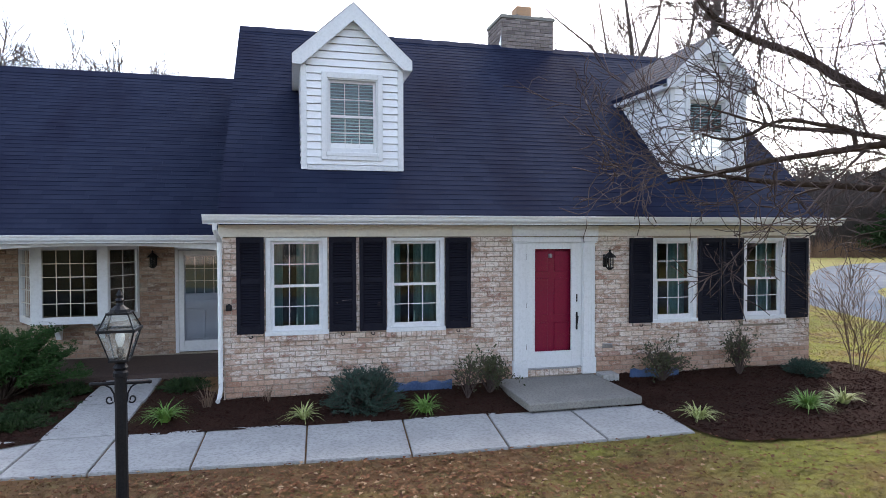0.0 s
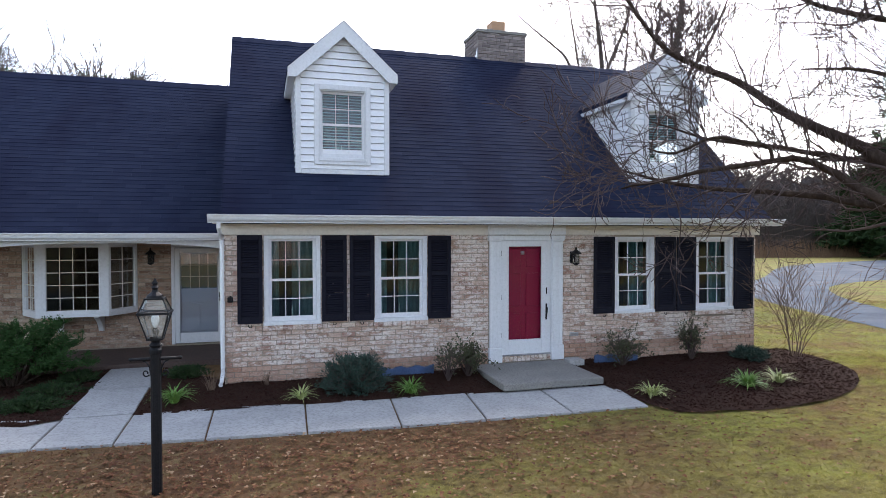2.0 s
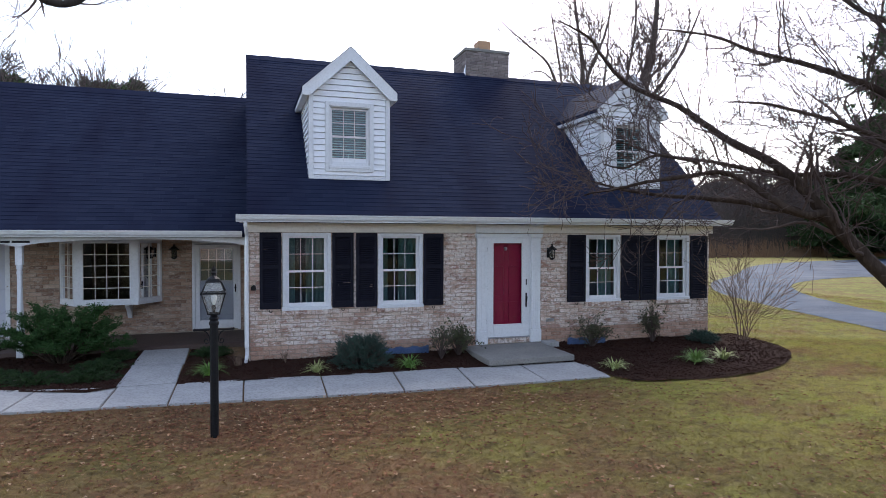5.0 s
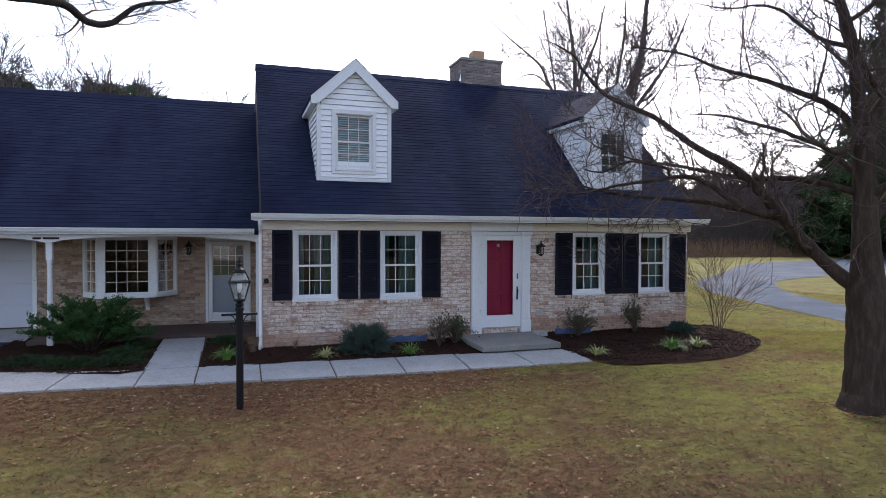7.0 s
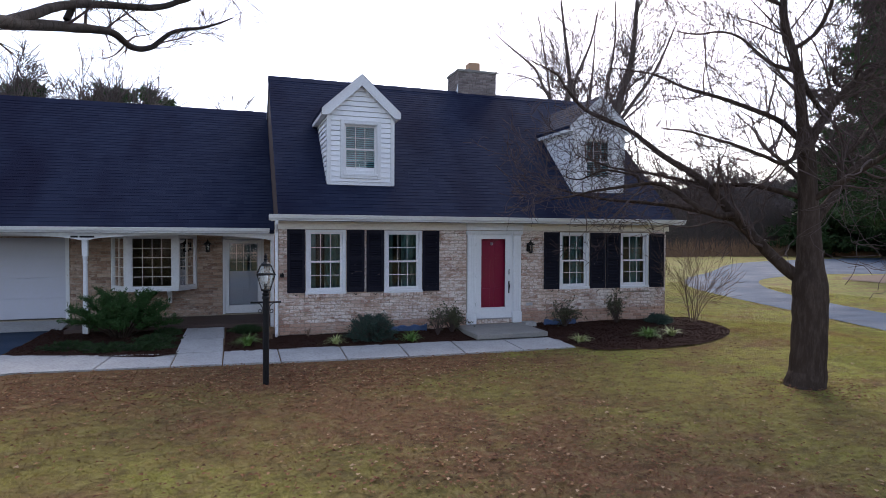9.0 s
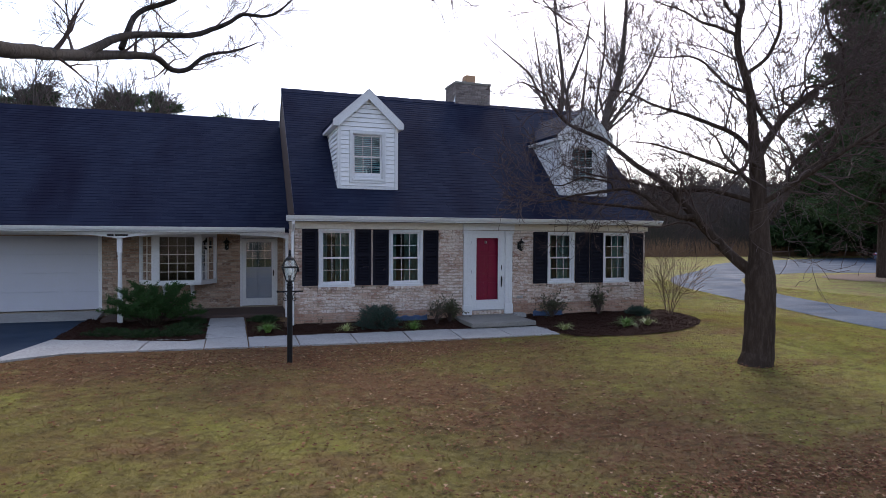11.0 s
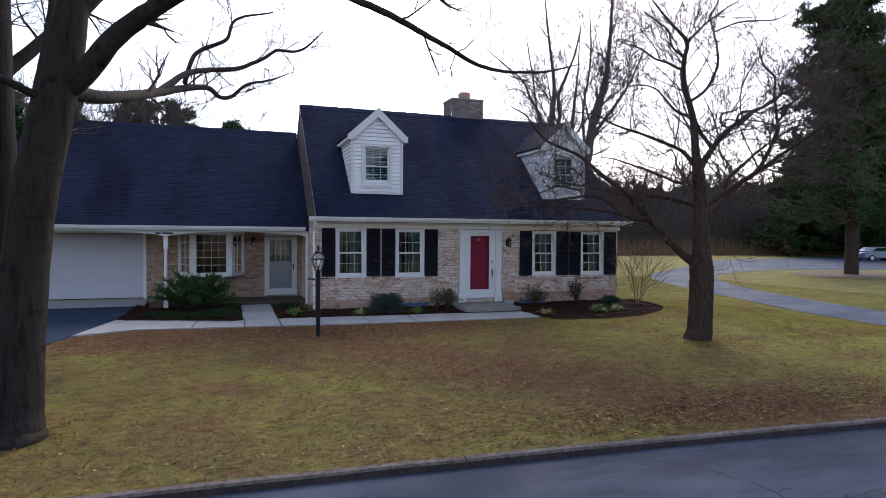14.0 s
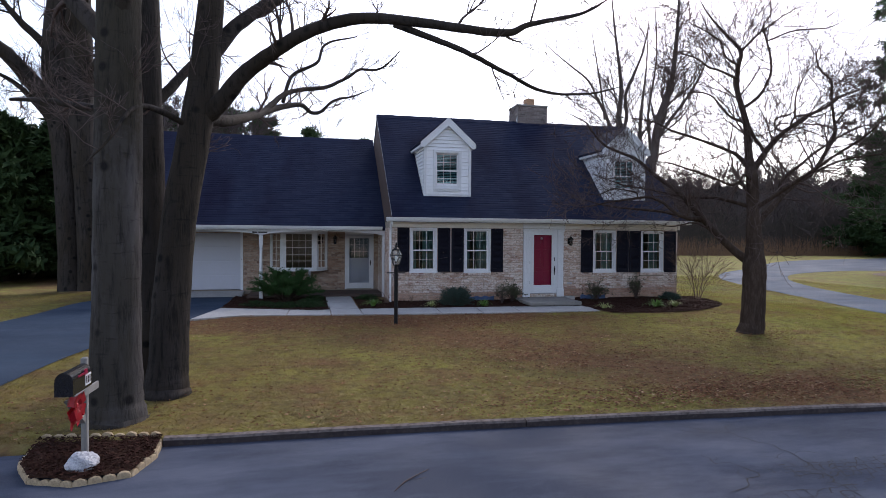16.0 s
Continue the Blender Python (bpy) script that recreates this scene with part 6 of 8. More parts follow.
def leafy_shrub(name, base, radii, stems, per, label, seed, leaf=0.045, material=M_OLIVE):
    """An open shrub: branching stems with leaves gathered towards the tips."""
    rng = np.random.default_rng(seed)
    s = thing(name, base, label, "shrub")
    t, c, d = Tubes(), [], []
    for k in range(stems):
        a, q = rng.uniform(0, 6.28), rng.uniform(0.15, 1.0)
        tip = np.array([math.cos(a) * radii[0] * q, math.sin(a) * radii[1] * q, radii[2] * 2 * rng.uniform(0.55, 1.05) * (1.1 - 0.45 * q)])
        mid = tip * np.array([0.45, 0.45, 0.6])
        o = np.array(base)
        t.add([o - (0, 0, 0.03), o + mid, o + tip], [0.009, 0.006, 0.003], 4)
        for j in range(3):
            u = rng.uniform(0.45, 1.0)
            st = mid + (tip - mid) * max(0, 2 * u - 1)
            en = st + rng.normal(0, 0.10, 3) + np.array([0, 0, 0.06])
            t.add([o + st, o + en], [0.004, 0.002], 3)
            for i in range(per):
                w = rng.uniform(0.3, 1.1)
                c.append(o + st + (en - st) * w + rng.normal(0, 0.018, 3))
                d.append((en - st) / np.linalg.norm(en - st) * 0.5 + rng.normal(0, 0.6, 3) + np.array([0, 0, 0.3]))
    c, d = np.array(c), np.array(d)
    d /= np.linalg.norm(d, axis=1)[:, None]
    w = np.cross(d, rng.normal(size=d.shape))
    w /= np.linalg.norm(w, axis=1)[:, None]
    l = leaf * rng.uniform(0.6, 1.2, len(c))[:, None]
    v = np.stack([c, c + d * l * 0.5 + w * l * 0.28, c + d * l, c + d * l * 0.5 - w * l * 0.28], 1).reshape(-1, 3)
    raw("foliage", v, (np.arange(len(c))[:, None] * 4 + np.arange(4)).tolist(), material, s)
    t.make("woody_base", M_TWIG, s)
    return s


def blades(name, base, n, length, width, material, label, seed, spread=1.0):
    """A clump of arching strap leaves."""
    rng = np.random.default_rng(seed)
    s = thing(name, base, label, "plant")
    v, f = [], []
    for i in range(n):
        a, l, w = rng.uniform(0, 6.28), length * rng.uniform(0.6, 1.15), width * rng.uniform(0.7, 1.2)
        lean = spread * rng.uniform(0.45, 1.2)
        dx, dy = math.cos(a), math.sin(a)
        ox, oy = base[0] + dx * 0.04 * rng.random() + rng.normal(0, 0.02), base[1] + dy * 0.04 + rng.normal(0, 0.02)
        b = len(v)
        for k in range(5):
            u = k / 4
            out = lean * l * (u ** 1.4) * 0.8
            z = l * (u * 0.95 - 0.75 * lean * u * u)
            ww = w * (1 - u ** 2.2) * 0.5 + 0.0006
            v += [(ox + dx * out - dy * ww, oy + dy * out + dx * ww, base[2] - 0.01 + max(z, 0.006)), (ox + dx * out + dy * ww, oy + dy * out - dx * ww, base[2] - 0.01 + max(z, 0.006))]
            if k:
                c = b + 2 * k
                f.append((c - 2, c - 1, c + 1, c))
    raw("tuft", v, f, material, s)
    return s


def on_bed(x, y):
    return (x, y, float(gz(x, y)) + 0.02)


conifer_shrub(on_bed(0.52, 8.08), (0.52, 0.42, 0.50), "low blue-green dwarf conifer in the bed", 1, 620, M_BLUEGREEN)
conifer_shrub(on_bed(7.75, 8.2), (0.36, 0.28, 0.2), "very low blue-green conifer at the wall's end", 5, 200, M_BLUEGREEN)
for k, (x, y, rx, ry) in enumerate([(-3.75, 8.35, 0.45, 0.34), (-4.45, 8.45, 0.5, 0.36), (-3.7, 9.05, 0.42, 0.4), (-5.15, 8.75, 0.5, 0.36), (-1.95, 9.55, 0.36, 0.34), (-3.55, 9.75, 0.30, 0.30)]):
    conifer_shrub(on_bed(x, y), (rx, ry, 0.11), "low creeping grey-green juniper in the bed", 60 + k, 190, M_NEEDLE)
leafy_shrub("azalea", on_bed(2.35, 8.28), (0.34, 0.30, 0.27), 42, 12, "loose olive-green azalea beside the stoop", 2)
leafy_shrub("azalea", on_bed(1.98, 8.15), (0.28, 0.24, 0.27), 18, 7, "sparse olive-green azalea beside the stoop", 12)
leafy_shrub("azalea", on_bed(5.15, 8.28), (0.46, 0.34, 0.27), 46, 9, "loose olive-green azalea under the window", 3)
leafy_shrub("holly_bush", on_bed(6.62, 8.35), (0.26, 0.24, 0.38), 34, 10, "upright dark green bush against the wall", 4)
blades("liriope_clump", on_bed(-0.28, 7.78), 60, 0.34, 0.016, M_VARIEG, "yellow-green variegated liriope clump", 1)
blades("liriope_clump", on_bed(-1.95, 8.05), 110, 0.42, 0.016, M_BLADE, "green arching liriope clump", 2)
blades("liriope_clump", on_bed(1.28, 7.75), 110, 0.40, 0.015, M_BLADE, "green arching liriope clump", 3)
blades("liriope_clump", on_bed(4.58, 6.62), 70, 0.36, 0.016, M_VARIEG, "yellow-green variegated liriope clump", 4)
blades("liriope_clump", on_bed(6.25, 6.62), 170, 0.44, 0.016, M_BLADE, "large green arching liriope clump", 5)
blades("liriope_clump", on_bed(6.98, 6.75), 80, 0.38, 0.016, M_VARIEG, "yellow-green variegated liriope clump", 6)
blades("dry_grass", on_bed(-1.5, 8.45), 40, 0.5, 0.006, M_DRY, "dry brown ornamental grass by the downspout", 7, 0.6)
blades("dry_grass", on_bed(-0.75, 8.55), 30, 0.3, 0.006, M_DRY, "dry brown stems against the wall", 8, 0.5)
for x0, x1, y, lab in ((0.95, 1.85, 8.55, "blue plastic edging at the foot of the wall"), (4.75, 5.6, 8.52, "blue plastic edging at the foot of the wall")):
    e = thing("plastic_edging", (x0, y, 0.36), lab, "edging")
    sv, sf, n = [], [], 12
    for i in range(n + 1):
        a, h = x0 + (x1 - x0) * i / n, 0.50 + 0.02 * math.sin(i * 1.7)
        sv += [(a, y - 0.02 - 0.02 * math.sin(i), 0.33), (a, y - 0.03, h), (a, y + 0.01, h + 0.01), (a, y + 0.04, 0.33)]
        if i:
            o = 4 * i
            sf += [(o - 4 + j, o + j, o + (j + 1) % 4, o - 4 + (j + 1) % 4) for j in range(4)]
    sf += [(3, 2, 1, 0), tuple(4 * n + j for j in range(4))]
    raw("sheet", sv, sf, M_BLUE, e)

# spreading yew beside the porch: arching boughs of needle sprays
yew = thing("yew_bush", (-4.5, 9.75, 0.36), "spreading green yew with layered boughs in the porch bed", "shrub")
rng = np.random.default_rng(31)
wood = Tubes()
for k in range(24):
    a, e = 2 * math.pi * (k * 0.382 % 1), 0.05 + 1.2 * (k / 24) ** 1.1
    L = rng.uniform(0.75, 0.98) * (1.0 if abs(math.cos(a)) > 0.7 else 0.75)
    root = np.array([-4.42 + 0.1 * math.cos(a), 9.72 + 0.1 * math.sin(a), 0.36])
    tip = root + np.array([math.cos(a) * math.cos(e) * L, math.sin(a) * math.cos(e) * L * 0.75, 0.22 + 0.78 * math.sin(e) * rng.uniform(0.85, 1.1)])
    mid = root * 0.5 + tip * 0.5 + np.array([0, 0, 0.10])
    wood.add([root - (0, 0, 0.03), mid, tip], [0.022, 0.014, 0.006], 5)
    V, F, off = [], [], 0
    for j in range(30):
        u = 0.3 + 0.7 * (j + rng.random()) / 30
        o = mid + (tip - mid) * (2 * u - 1) if u > 0.5 else root + (mid - root) * (2 * u)
        d = (tip - root) / np.linalg.norm(tip - root) * 0.6 + rng.normal(0, 0.6, 3) * np.array([1, 1, 0.3])
        d /= np.linalg.norm(d)
        l = rng.uniform(0.12, 0.24)
        wood.add([o, o + d * l + np.array([0, 0, -0.02])], [0.004, 0.002], 3)
        n = 64
        w = rng.uniform(0, 1.05, n)[:, None]
        c = o + d * l * w + rng.normal(0, 0.018, (n, 3))
        go = d * 0.55 + rng.normal(0, 0.6, (n, 3)) * np.array([1, 1, 0.55])
        go /= np.linalg.norm(go, axis=1)[:, None]
        s_ = np.cross(go, rng.normal(size=(n, 3)))
        s_ /= np.linalg.norm(s_, axis=1)[:, None]
        q = rng.uniform(0.025, 0.05, n)[:, None]
        V.append(np.stack([c, c + go * q * 0.5 + s_ * q * 0.2, c + go * q, c + go * q * 0.5 - s_ * q * 0.2], 1).reshape(-1, 3))
        F += (off + np.arange(n)[:, None] * 4 + np.arange(4)).tolist()
        off += 4 * n
    raw("bough", np.concatenate(V), F, M_YEW, yew)
wood.make("woody_base", M_BARK, yew)


# ---- bare trees ----
def twist(rng, d, amount):
    q = Vector(d) + Vector(rng.normal(0, amount, 3))
    return q.normalized()


def sprout(t, start, d, length, r0, level, rng, max_level, droop=0.0, wig=0.30, kids=(4, 7), n_side=(7, 5, 4, 3, 3), tip=0.003, fine=2.4):
    """A wandering branch with side branches."""
    seg = max(3, int(3 + length * fine))
    pts, rad, p = [Vector(start)], [r0], Vector(start)
    d = Vector(d).normalized()
    bend = Vector(rng.normal(0, 1.5 * wig / seg, 3))   # one sweep, often turned back half way
    turn = int(seg * rng.uniform(0.35, 0.9))
    for i in range(seg):
        if i == turn:
            bend = -bend * rng.uniform(-0.4, 1.3)
        d = twist(rng, d + bend, wig * 0.30)
        d.z += (0.06 if level < 2 else 0.03) - droop
        d.normalize()
        p = p + d * (length / seg)
        pts.append(p.copy())
        rad.append(max(r0 * (1 - 0.8 * (i + 1) / seg), tip))
    t.add(pts, rad, n_side[min(level, 4)])
    if level >= max_level:
        return
    for i in range(int(rng.integers(kids[0], kids[1] + 1))):
        u = rng.uniform(0.25, 0.98)
        k = min(int(u * seg), seg - 1)
        base = pts[k].lerp(pts[k + 1], u * seg - k)
        along = (pts[k + 1] - pts[k]).normalized()
        side = twist(rng, along, 0.75)
        side = (along * 0.45 + side * 0.8 + Vector((0, 0, 0.12))).normalized()
        sprout(t, base, side, length * rng.uniform(0.42, 0.68), rad[k] * rng.uniform(0.45, 0.65), level + 1, rng, max_level, droop, wig, kids, n_side, tip, fine)


def limb_with_twigs(parent, pts, material, rng, crown, sides=9, name="limb", density=3.2, reach=1.3, levels=2, start=0.25, droop=0.0, thin=1.0, tip=0.003, lift=0.15, kink=0.0, wig=0.30, ratio=(0.28, 0.45), spread=0.85, kids=(4, 7), fine=2.4):
    """A drawn main limb as a part, and side branches along it gathered in crown."""
    line = spline(pts, 6)
    t = Tubes()
    smooth_it = 0.25 if name == "trunk" else 0.4
    P = [p[:3] + rng.normal(0, smooth_it * (0.004 + 0.04 * p[3]), 3) * (1 if 0 < i < len(line) - 1 else 0) for i, p in enumerate(line)]
    if kink:
        bend = np.cumsum(rng.normal(0, kink, (len(P), 3)), 0) * 0.6
        bend -= np.linspace(0, 1, len(P))[:, None] * bend[-1]
        bend = np.array([bend[max(i - 1, 0)] * 0.25 + bend[i] * 0.5 + bend[min(i + 1, len(P) - 1)] * 0.25 for i in range(len(P))])
        P = [p + b * (0 if i == 0 else 1) for i, (p, b) in enumerate(zip(P, bend))]
    R = [max(p[3] * thin * (1 + smooth_it * rng.uniform(-0.07, 0.07)), 0.004) for p in line]
    t.add(P, R, sides)
    if name:
        t.make(name, material, parent)
    total = sum(np.linalg.norm(P[i + 1] - P[i]) for i in range(len(P) - 1))
    for k in range(int(total * density)):
        u = rng.uniform(start, 1.0)
        i = min(int(u * (len(P) - 1)), len(P) - 2)
        d = P[i + 1] - P[i]
        d = d / np.linalg.norm(d)
        side = rng.normal(size=3)
        side -= d * side.dot(d)
        side /= np.linalg.norm(side)
        go = Vector(d * 0.55 + side * spread + np.array([0, 0, lift]))
        L = reach * rng.uniform(0.45, 1.15) * (1.1 - 0.4 * u)
        sprout(crown, P[i], go, L, max(R[i] * rng.uniform(*ratio), 1.8 * tip), 1, rng, 1 + levels, droop, wig, kids, tip=tip, fine=fine)


def front_tree():
    rng = np.random.default_rng(77)
    tree = thing("front_lawn_tree", (6.47, 2.9, 0.1), "bare spreading ornamental tree with dark bark on the lawn", "tree")
    crown = Tubes()
    trunk = [(6.37, 2.9, 0.02, 0.43), (6.40, 2.9, 0.16, 0.36), (6.45, 2.9, 0.45, 0.315), (6.47, 2.9, 1.2, 0.30), (6.48, 2.92, 1.75, 0.30), (6.48, 2.93, 2.1, 0.235), (6.46, 2.95, 2.8, 0.185), (6.42, 2.95, 3.4, 0.165), (6.37, 2.95, 3.9, 0.155), (6.29, 2.95, 4.35, 0.105), (6.29, 3.0, 4.74, 0.095), (6.24, 3.0, 5.08, 0.09), (6.17, 3.05, 5.45, 0.08), (6.09, 3.1, 5.76, 0.075), (6.08, 3.15, 6.11, 0.07), (6.16, 3.2, 6.48, 0.062), (6.22, 3.2, 6.83, 0.055), (5.98, 3.3, 7.15, 0.042), (5.73, 3.4, 7.46, 0.032), (5.50, 3.5, 7.79, 0.022), (5.3, 3.6, 8.2, 0.01)]
    limb_with_twigs(tree, trunk, M_BARK, rng, crown, 16, "trunk", 2.4, 1.6, 3, 0.50, thin=0.85, tip=0.0042, wig=0.28, ratio=(0.25, 0.42), kids=(3, 5))
    limbs = [
        # the low limb that swings up past the dormer, and its two forks over the walk
        [(6.40, 3.05, 1.84, 0.15), (6.09, 3.2, 2.12, 0.125), (5.72, 3.3, 2.48, 0.112), (5.38, 3.37, 2.85, 0.098), (5.1, 3.5, 3.2, 0.088), (5.02, 3.85, 3.49, 0.08), (4.95, 4.3, 3.75, 0.072), (4.83, 4.75, 4.08, 0.064), (4.6, 5.1, 4.42, 0.056), (4.2, 5.3, 4.62, 0.048), (3.75, 5.35, 4.85, 0.04), (3.5, 5.4, 5.15, 0.032), (3.3, 5.45, 5.42, 0.025), (2.85, 5.5, 5.62, 0.012)],
        [(5.36, 3.37, 2.86, 0.07), (4.96, 3.32, 2.84, 0.064), (4.7, 3.4, 2.95, 0.058), (4.62, 3.65, 3.12, 0.052), (4.5, 3.8, 3.26, 0.047), (4.2, 3.85, 3.35, 0.042), (3.85, 3.88, 3.32, 0.037), (3.5, 3.95, 3.26, 0.033), (3.2, 4.05, 3.2, 0.027), (2.95, 4.5, 3.14, 0.022), (2.85, 4.75, 3.10, 0.012)],
        [(3.95, 3.87, 3.335, 0.028), (3.93, 3.9, 3.45, 0.026), (3.66, 3.95, 3.5, 0.023), (3.4, 4.0, 3.54, 0.021), (3.17, 4.05, 3.47, 0.019), (3.0, 4.1, 3.4, 0.017), (2.75, 4.15, 3.44, 0.010)],
        [(5.45, 3.36, 2.76, 0.055), (5.0, 3.9, 2.95, 0.048), (4.6, 4.4, 3.07, 0.042), (4.1, 4.8, 3.12, 0.035), (3.6, 5.1, 3.22, 0.026), (3.2, 5.3, 3.36, 0.012)],
        # level tiers towards the house
        [(6.38, 3.0, 4.0, 0.078), (6.31, 3.4, 4.41, 0.062), (6.03, 3.6, 4.60, 0.055), (5.73, 3.8, 4.77, 0.049), (5.45, 4.05, 4.92, 0.043), (5.19, 4.35, 5.08, 0.036), (4.94, 4.65, 5.31, 0.029), (4.6, 4.9, 5.45, 0.021), (4.1, 5.1, 5.5, 0.010)],
        [(6.36, 2.9, 3.72, 0.055), (6.05, 2.8, 3.86, 0.048), (5.85, 2.75, 3.68, 0.045), (5.62, 2.72, 3.62, 0.042), (5.33, 2.75, 3.72, 0.038), (5.05, 2.9, 3.86, 0.034), (4.8, 3.15, 4.0, 0.029), (4.55, 3.5, 4.16, 0.022), (4.3, 3.9, 4.24, 0.010)],
        [(6.24, 3.0, 5.10, 0.05), (6.07, 3.3, 5.27, 0.043), (6.09, 3.7, 5.60, 0.037), (6.05, 4.0, 5.94, 0.031), (5.87, 4.3, 6.10, 0.025), (5.65, 4.6, 6.12, 0.019), (5.3, 5.0, 6.3, 0.009)],
        [(6.08, 3.1, 6.15, 0.046), (5.88, 3.4, 6.39, 0.039), (5.69, 3.7, 6.57, 0.033), (5.53, 4.0, 6.84, 0.026), (5.24, 4.2, 6.99, 0.020), (5.0, 4.4, 7.25, 0.010)],
        [(6.16, 3.17, 6.5, 0.040), (5.64, 3.0, 6.60, 0.035), (5.37, 2.8, 6.83, 0.029), (4.91, 2.6, 6.95, 0.022), (4.44, 2.4, 7.03, 0.010)],
        [(6.43, 2.95, 3.1, 0.065), (5.9, 3.5, 3.35, 0.055), (5.4, 4.1, 3.4, 0.046), (4.8, 4.7, 3.6, 0.036), (4.3, 5.2, 3.75, 0.024), (3.8, 5.6, 4.0, 0.010)],
        # the fork to the right and its crooked children
        [(6.39, 2.92, 3.95, 0.11), (6.70, 2.9, 4.42, 0.092), (7.08, 2.95, 4.76, 0.082), (7.57, 3.05, 5.10, 0.072), (8.18, 3.2, 5.41, 0.06), (8.85, 3.35, 5.69, 0.048), (9.50, 3.5, 6.02, 0.036), (10.2, 3.6, 6.25, 0.025), (10.9, 3.7, 6.55, 0.010)],
        [(6.27, 3.0, 5.12, 0.058), (6.42, 2.95, 4.80, 0.055), (6.66, 2.9, 4.46, 0.055)],
        [(7.46, 3.03, 5.02, 0.042), (7.31, 3.1, 4.98, 0.040), (7.13, 3.1, 5.05, 0.038), (7.13, 3.1, 5.22, 0.035), (7.30, 3.1, 5.33, 0.030), (7.55, 3.1, 5.38, 0.025), (7.9, 3.0, 5.7, 0.010)],
        [(7.53, 3.05, 5.07, 0.040), (7.58, 3.0, 5.29, 0.036), (7.78, 2.9, 5.35, 0.033), (8.0, 2.8, 5.30, 0.026), (8.4, 2.6, 5.5, 0.010)],
        [(6.17, 3.03, 5.44, 0.054), (6.49, 2.95, 5.71, 0.048), (6.67, 2.9, 6.02, 0.044), (6.76, 2.85, 6.36, 0.040), (6.69, 2.8, 6.69, 0.037), (6.59, 2.8, 7.03, 0.032), (6.49, 2.8, 7.35, 0.026), (6.69, 2.8, 7.7, 0.018), (6.6, 2.8, 8.2, 0.009)],
        [(6.61, 2.8, 6.99, 0.028), (7.01, 2.6, 7.16, 0.025), (7.43, 2.4, 7.20, 0.021), (7.84, 2.2, 7.24, 0.015), (8.2, 2.0, 7.5, 0.008)],
        [(6.22, 3.2, 6.80, 0.040), (6.47, 3.1, 7.09, 0.036), (6.75, 3.0, 7.33, 0.030), (7.03, 2.9, 7.56, 0.023), (7.33, 2.8, 7.78, 0.016), (7.6, 2.7, 8.2, 0.008)],
        # low right limb
        [(6.52, 2.93, 2.70, 0.115), (6.92, 2.95, 3.08, 0.098), (7.38, 3.1, 3.40, 0.09), (7.83, 3.2, 3.71, 0.083), (8.36, 3.3, 3.97, 0.076), (8.76, 3.4, 4.33, 0.069), (8.98, 3.4, 4.72, 0.062), (9.28, 3.5, 5.14, 0.056), (9.21, 3.5, 5.55, 0.049), (9.16, 3.5, 5.96, 0.043), (9.16, 3.5, 6.39, 0.037), (8.84, 3.5, 6.64, 0.03), (8.67, 3.5, 7.0, 0.023), (8.94, 3.6, 7.46, 0.010)],
        [(9.29, 3.5, 5.30, 0.040), (9.78, 3.6, 5.76, 0.034), (10.25, 3.7, 6.09, 0.028), (10.64, 3.8, 6.47, 0.021), (10.92, 3.9, 6.89, 0.010)],
        [(7.28, 3.08, 3.35, 0.058), (7.45, 3.2, 3.78, 0.054), (8.12, 3.4, 4.20, 0.049), (8.94, 3.7, 4.63, 0.043), (9.86, 4.0, 5.05, 0.035), (10.75, 4.2, 5.40, 0.026), (11.8, 4.4, 5.63, 0.010)],
        [(8.40, 3.3, 4.0, 0.044), (9.02, 3.1, 4.30, 0.037), (9.54, 2.9, 4.43, 0.031), (10.1, 2.7, 4.51, 0.024), (10.9, 2.5, 4.7, 0.010)],
        # towards the street and the back
        [(6.46, 2.85, 3.1, 0.07), (6.8, 2.2, 3.6, 0.056), (7.2, 1.6, 4.1, 0.043), (7.8, 1.1, 4.7, 0.030), (8.2, 0.8, 5.4, 0.010)],
        [(6.46, 3.0, 3.3, 0.065), (6.7, 3.7, 3.8, 0.052), (7.1, 4.5, 4.2, 0.040), (7.6, 5.2, 4.6, 0.028), (7.8, 5.9, 5.1, 0.010)],
    ]
    for k, l in enumerate(limbs):
        limb_with_twigs(tree, l, M_BARK, rng, crown, 8, "limb", 3.6, 1.4 if k < 4 else 1.5, 2, 0.10, thin=0.74, tip=0.0036, lift=0.45 if k < 4 else 0.08, kink=0.007, wig=0.55, ratio=(0.20, 0.36), spread=0.95, kids=(3, 5), fine=4.0)
        limb_with_twigs(tree, l, M_BARK, rng, crown, 8, "", 1.9 if k < 4 else 3.0, 1.6 if k < 4 else 2.1, 3, 0.15, thin=0.74, tip=0.0038, lift=0.55 if k < 4 else 0.12, wig=0.60, ratio=(0.34, 0.52), spread=0.85, kids=(3, 4), fine=3.5)
    # a dead shoot that hangs over the gutter
    crown.add([(3.08, 4.3, 3.15), (3.28, 4.4, 2.92), (3.34, 4.42, 2.75), (3.33, 4.43, 2.52)], [0.007, 0.008, 0.007, 0.004], 5)
    crown.make("crown", M_TWIG, tree)


front_tree()


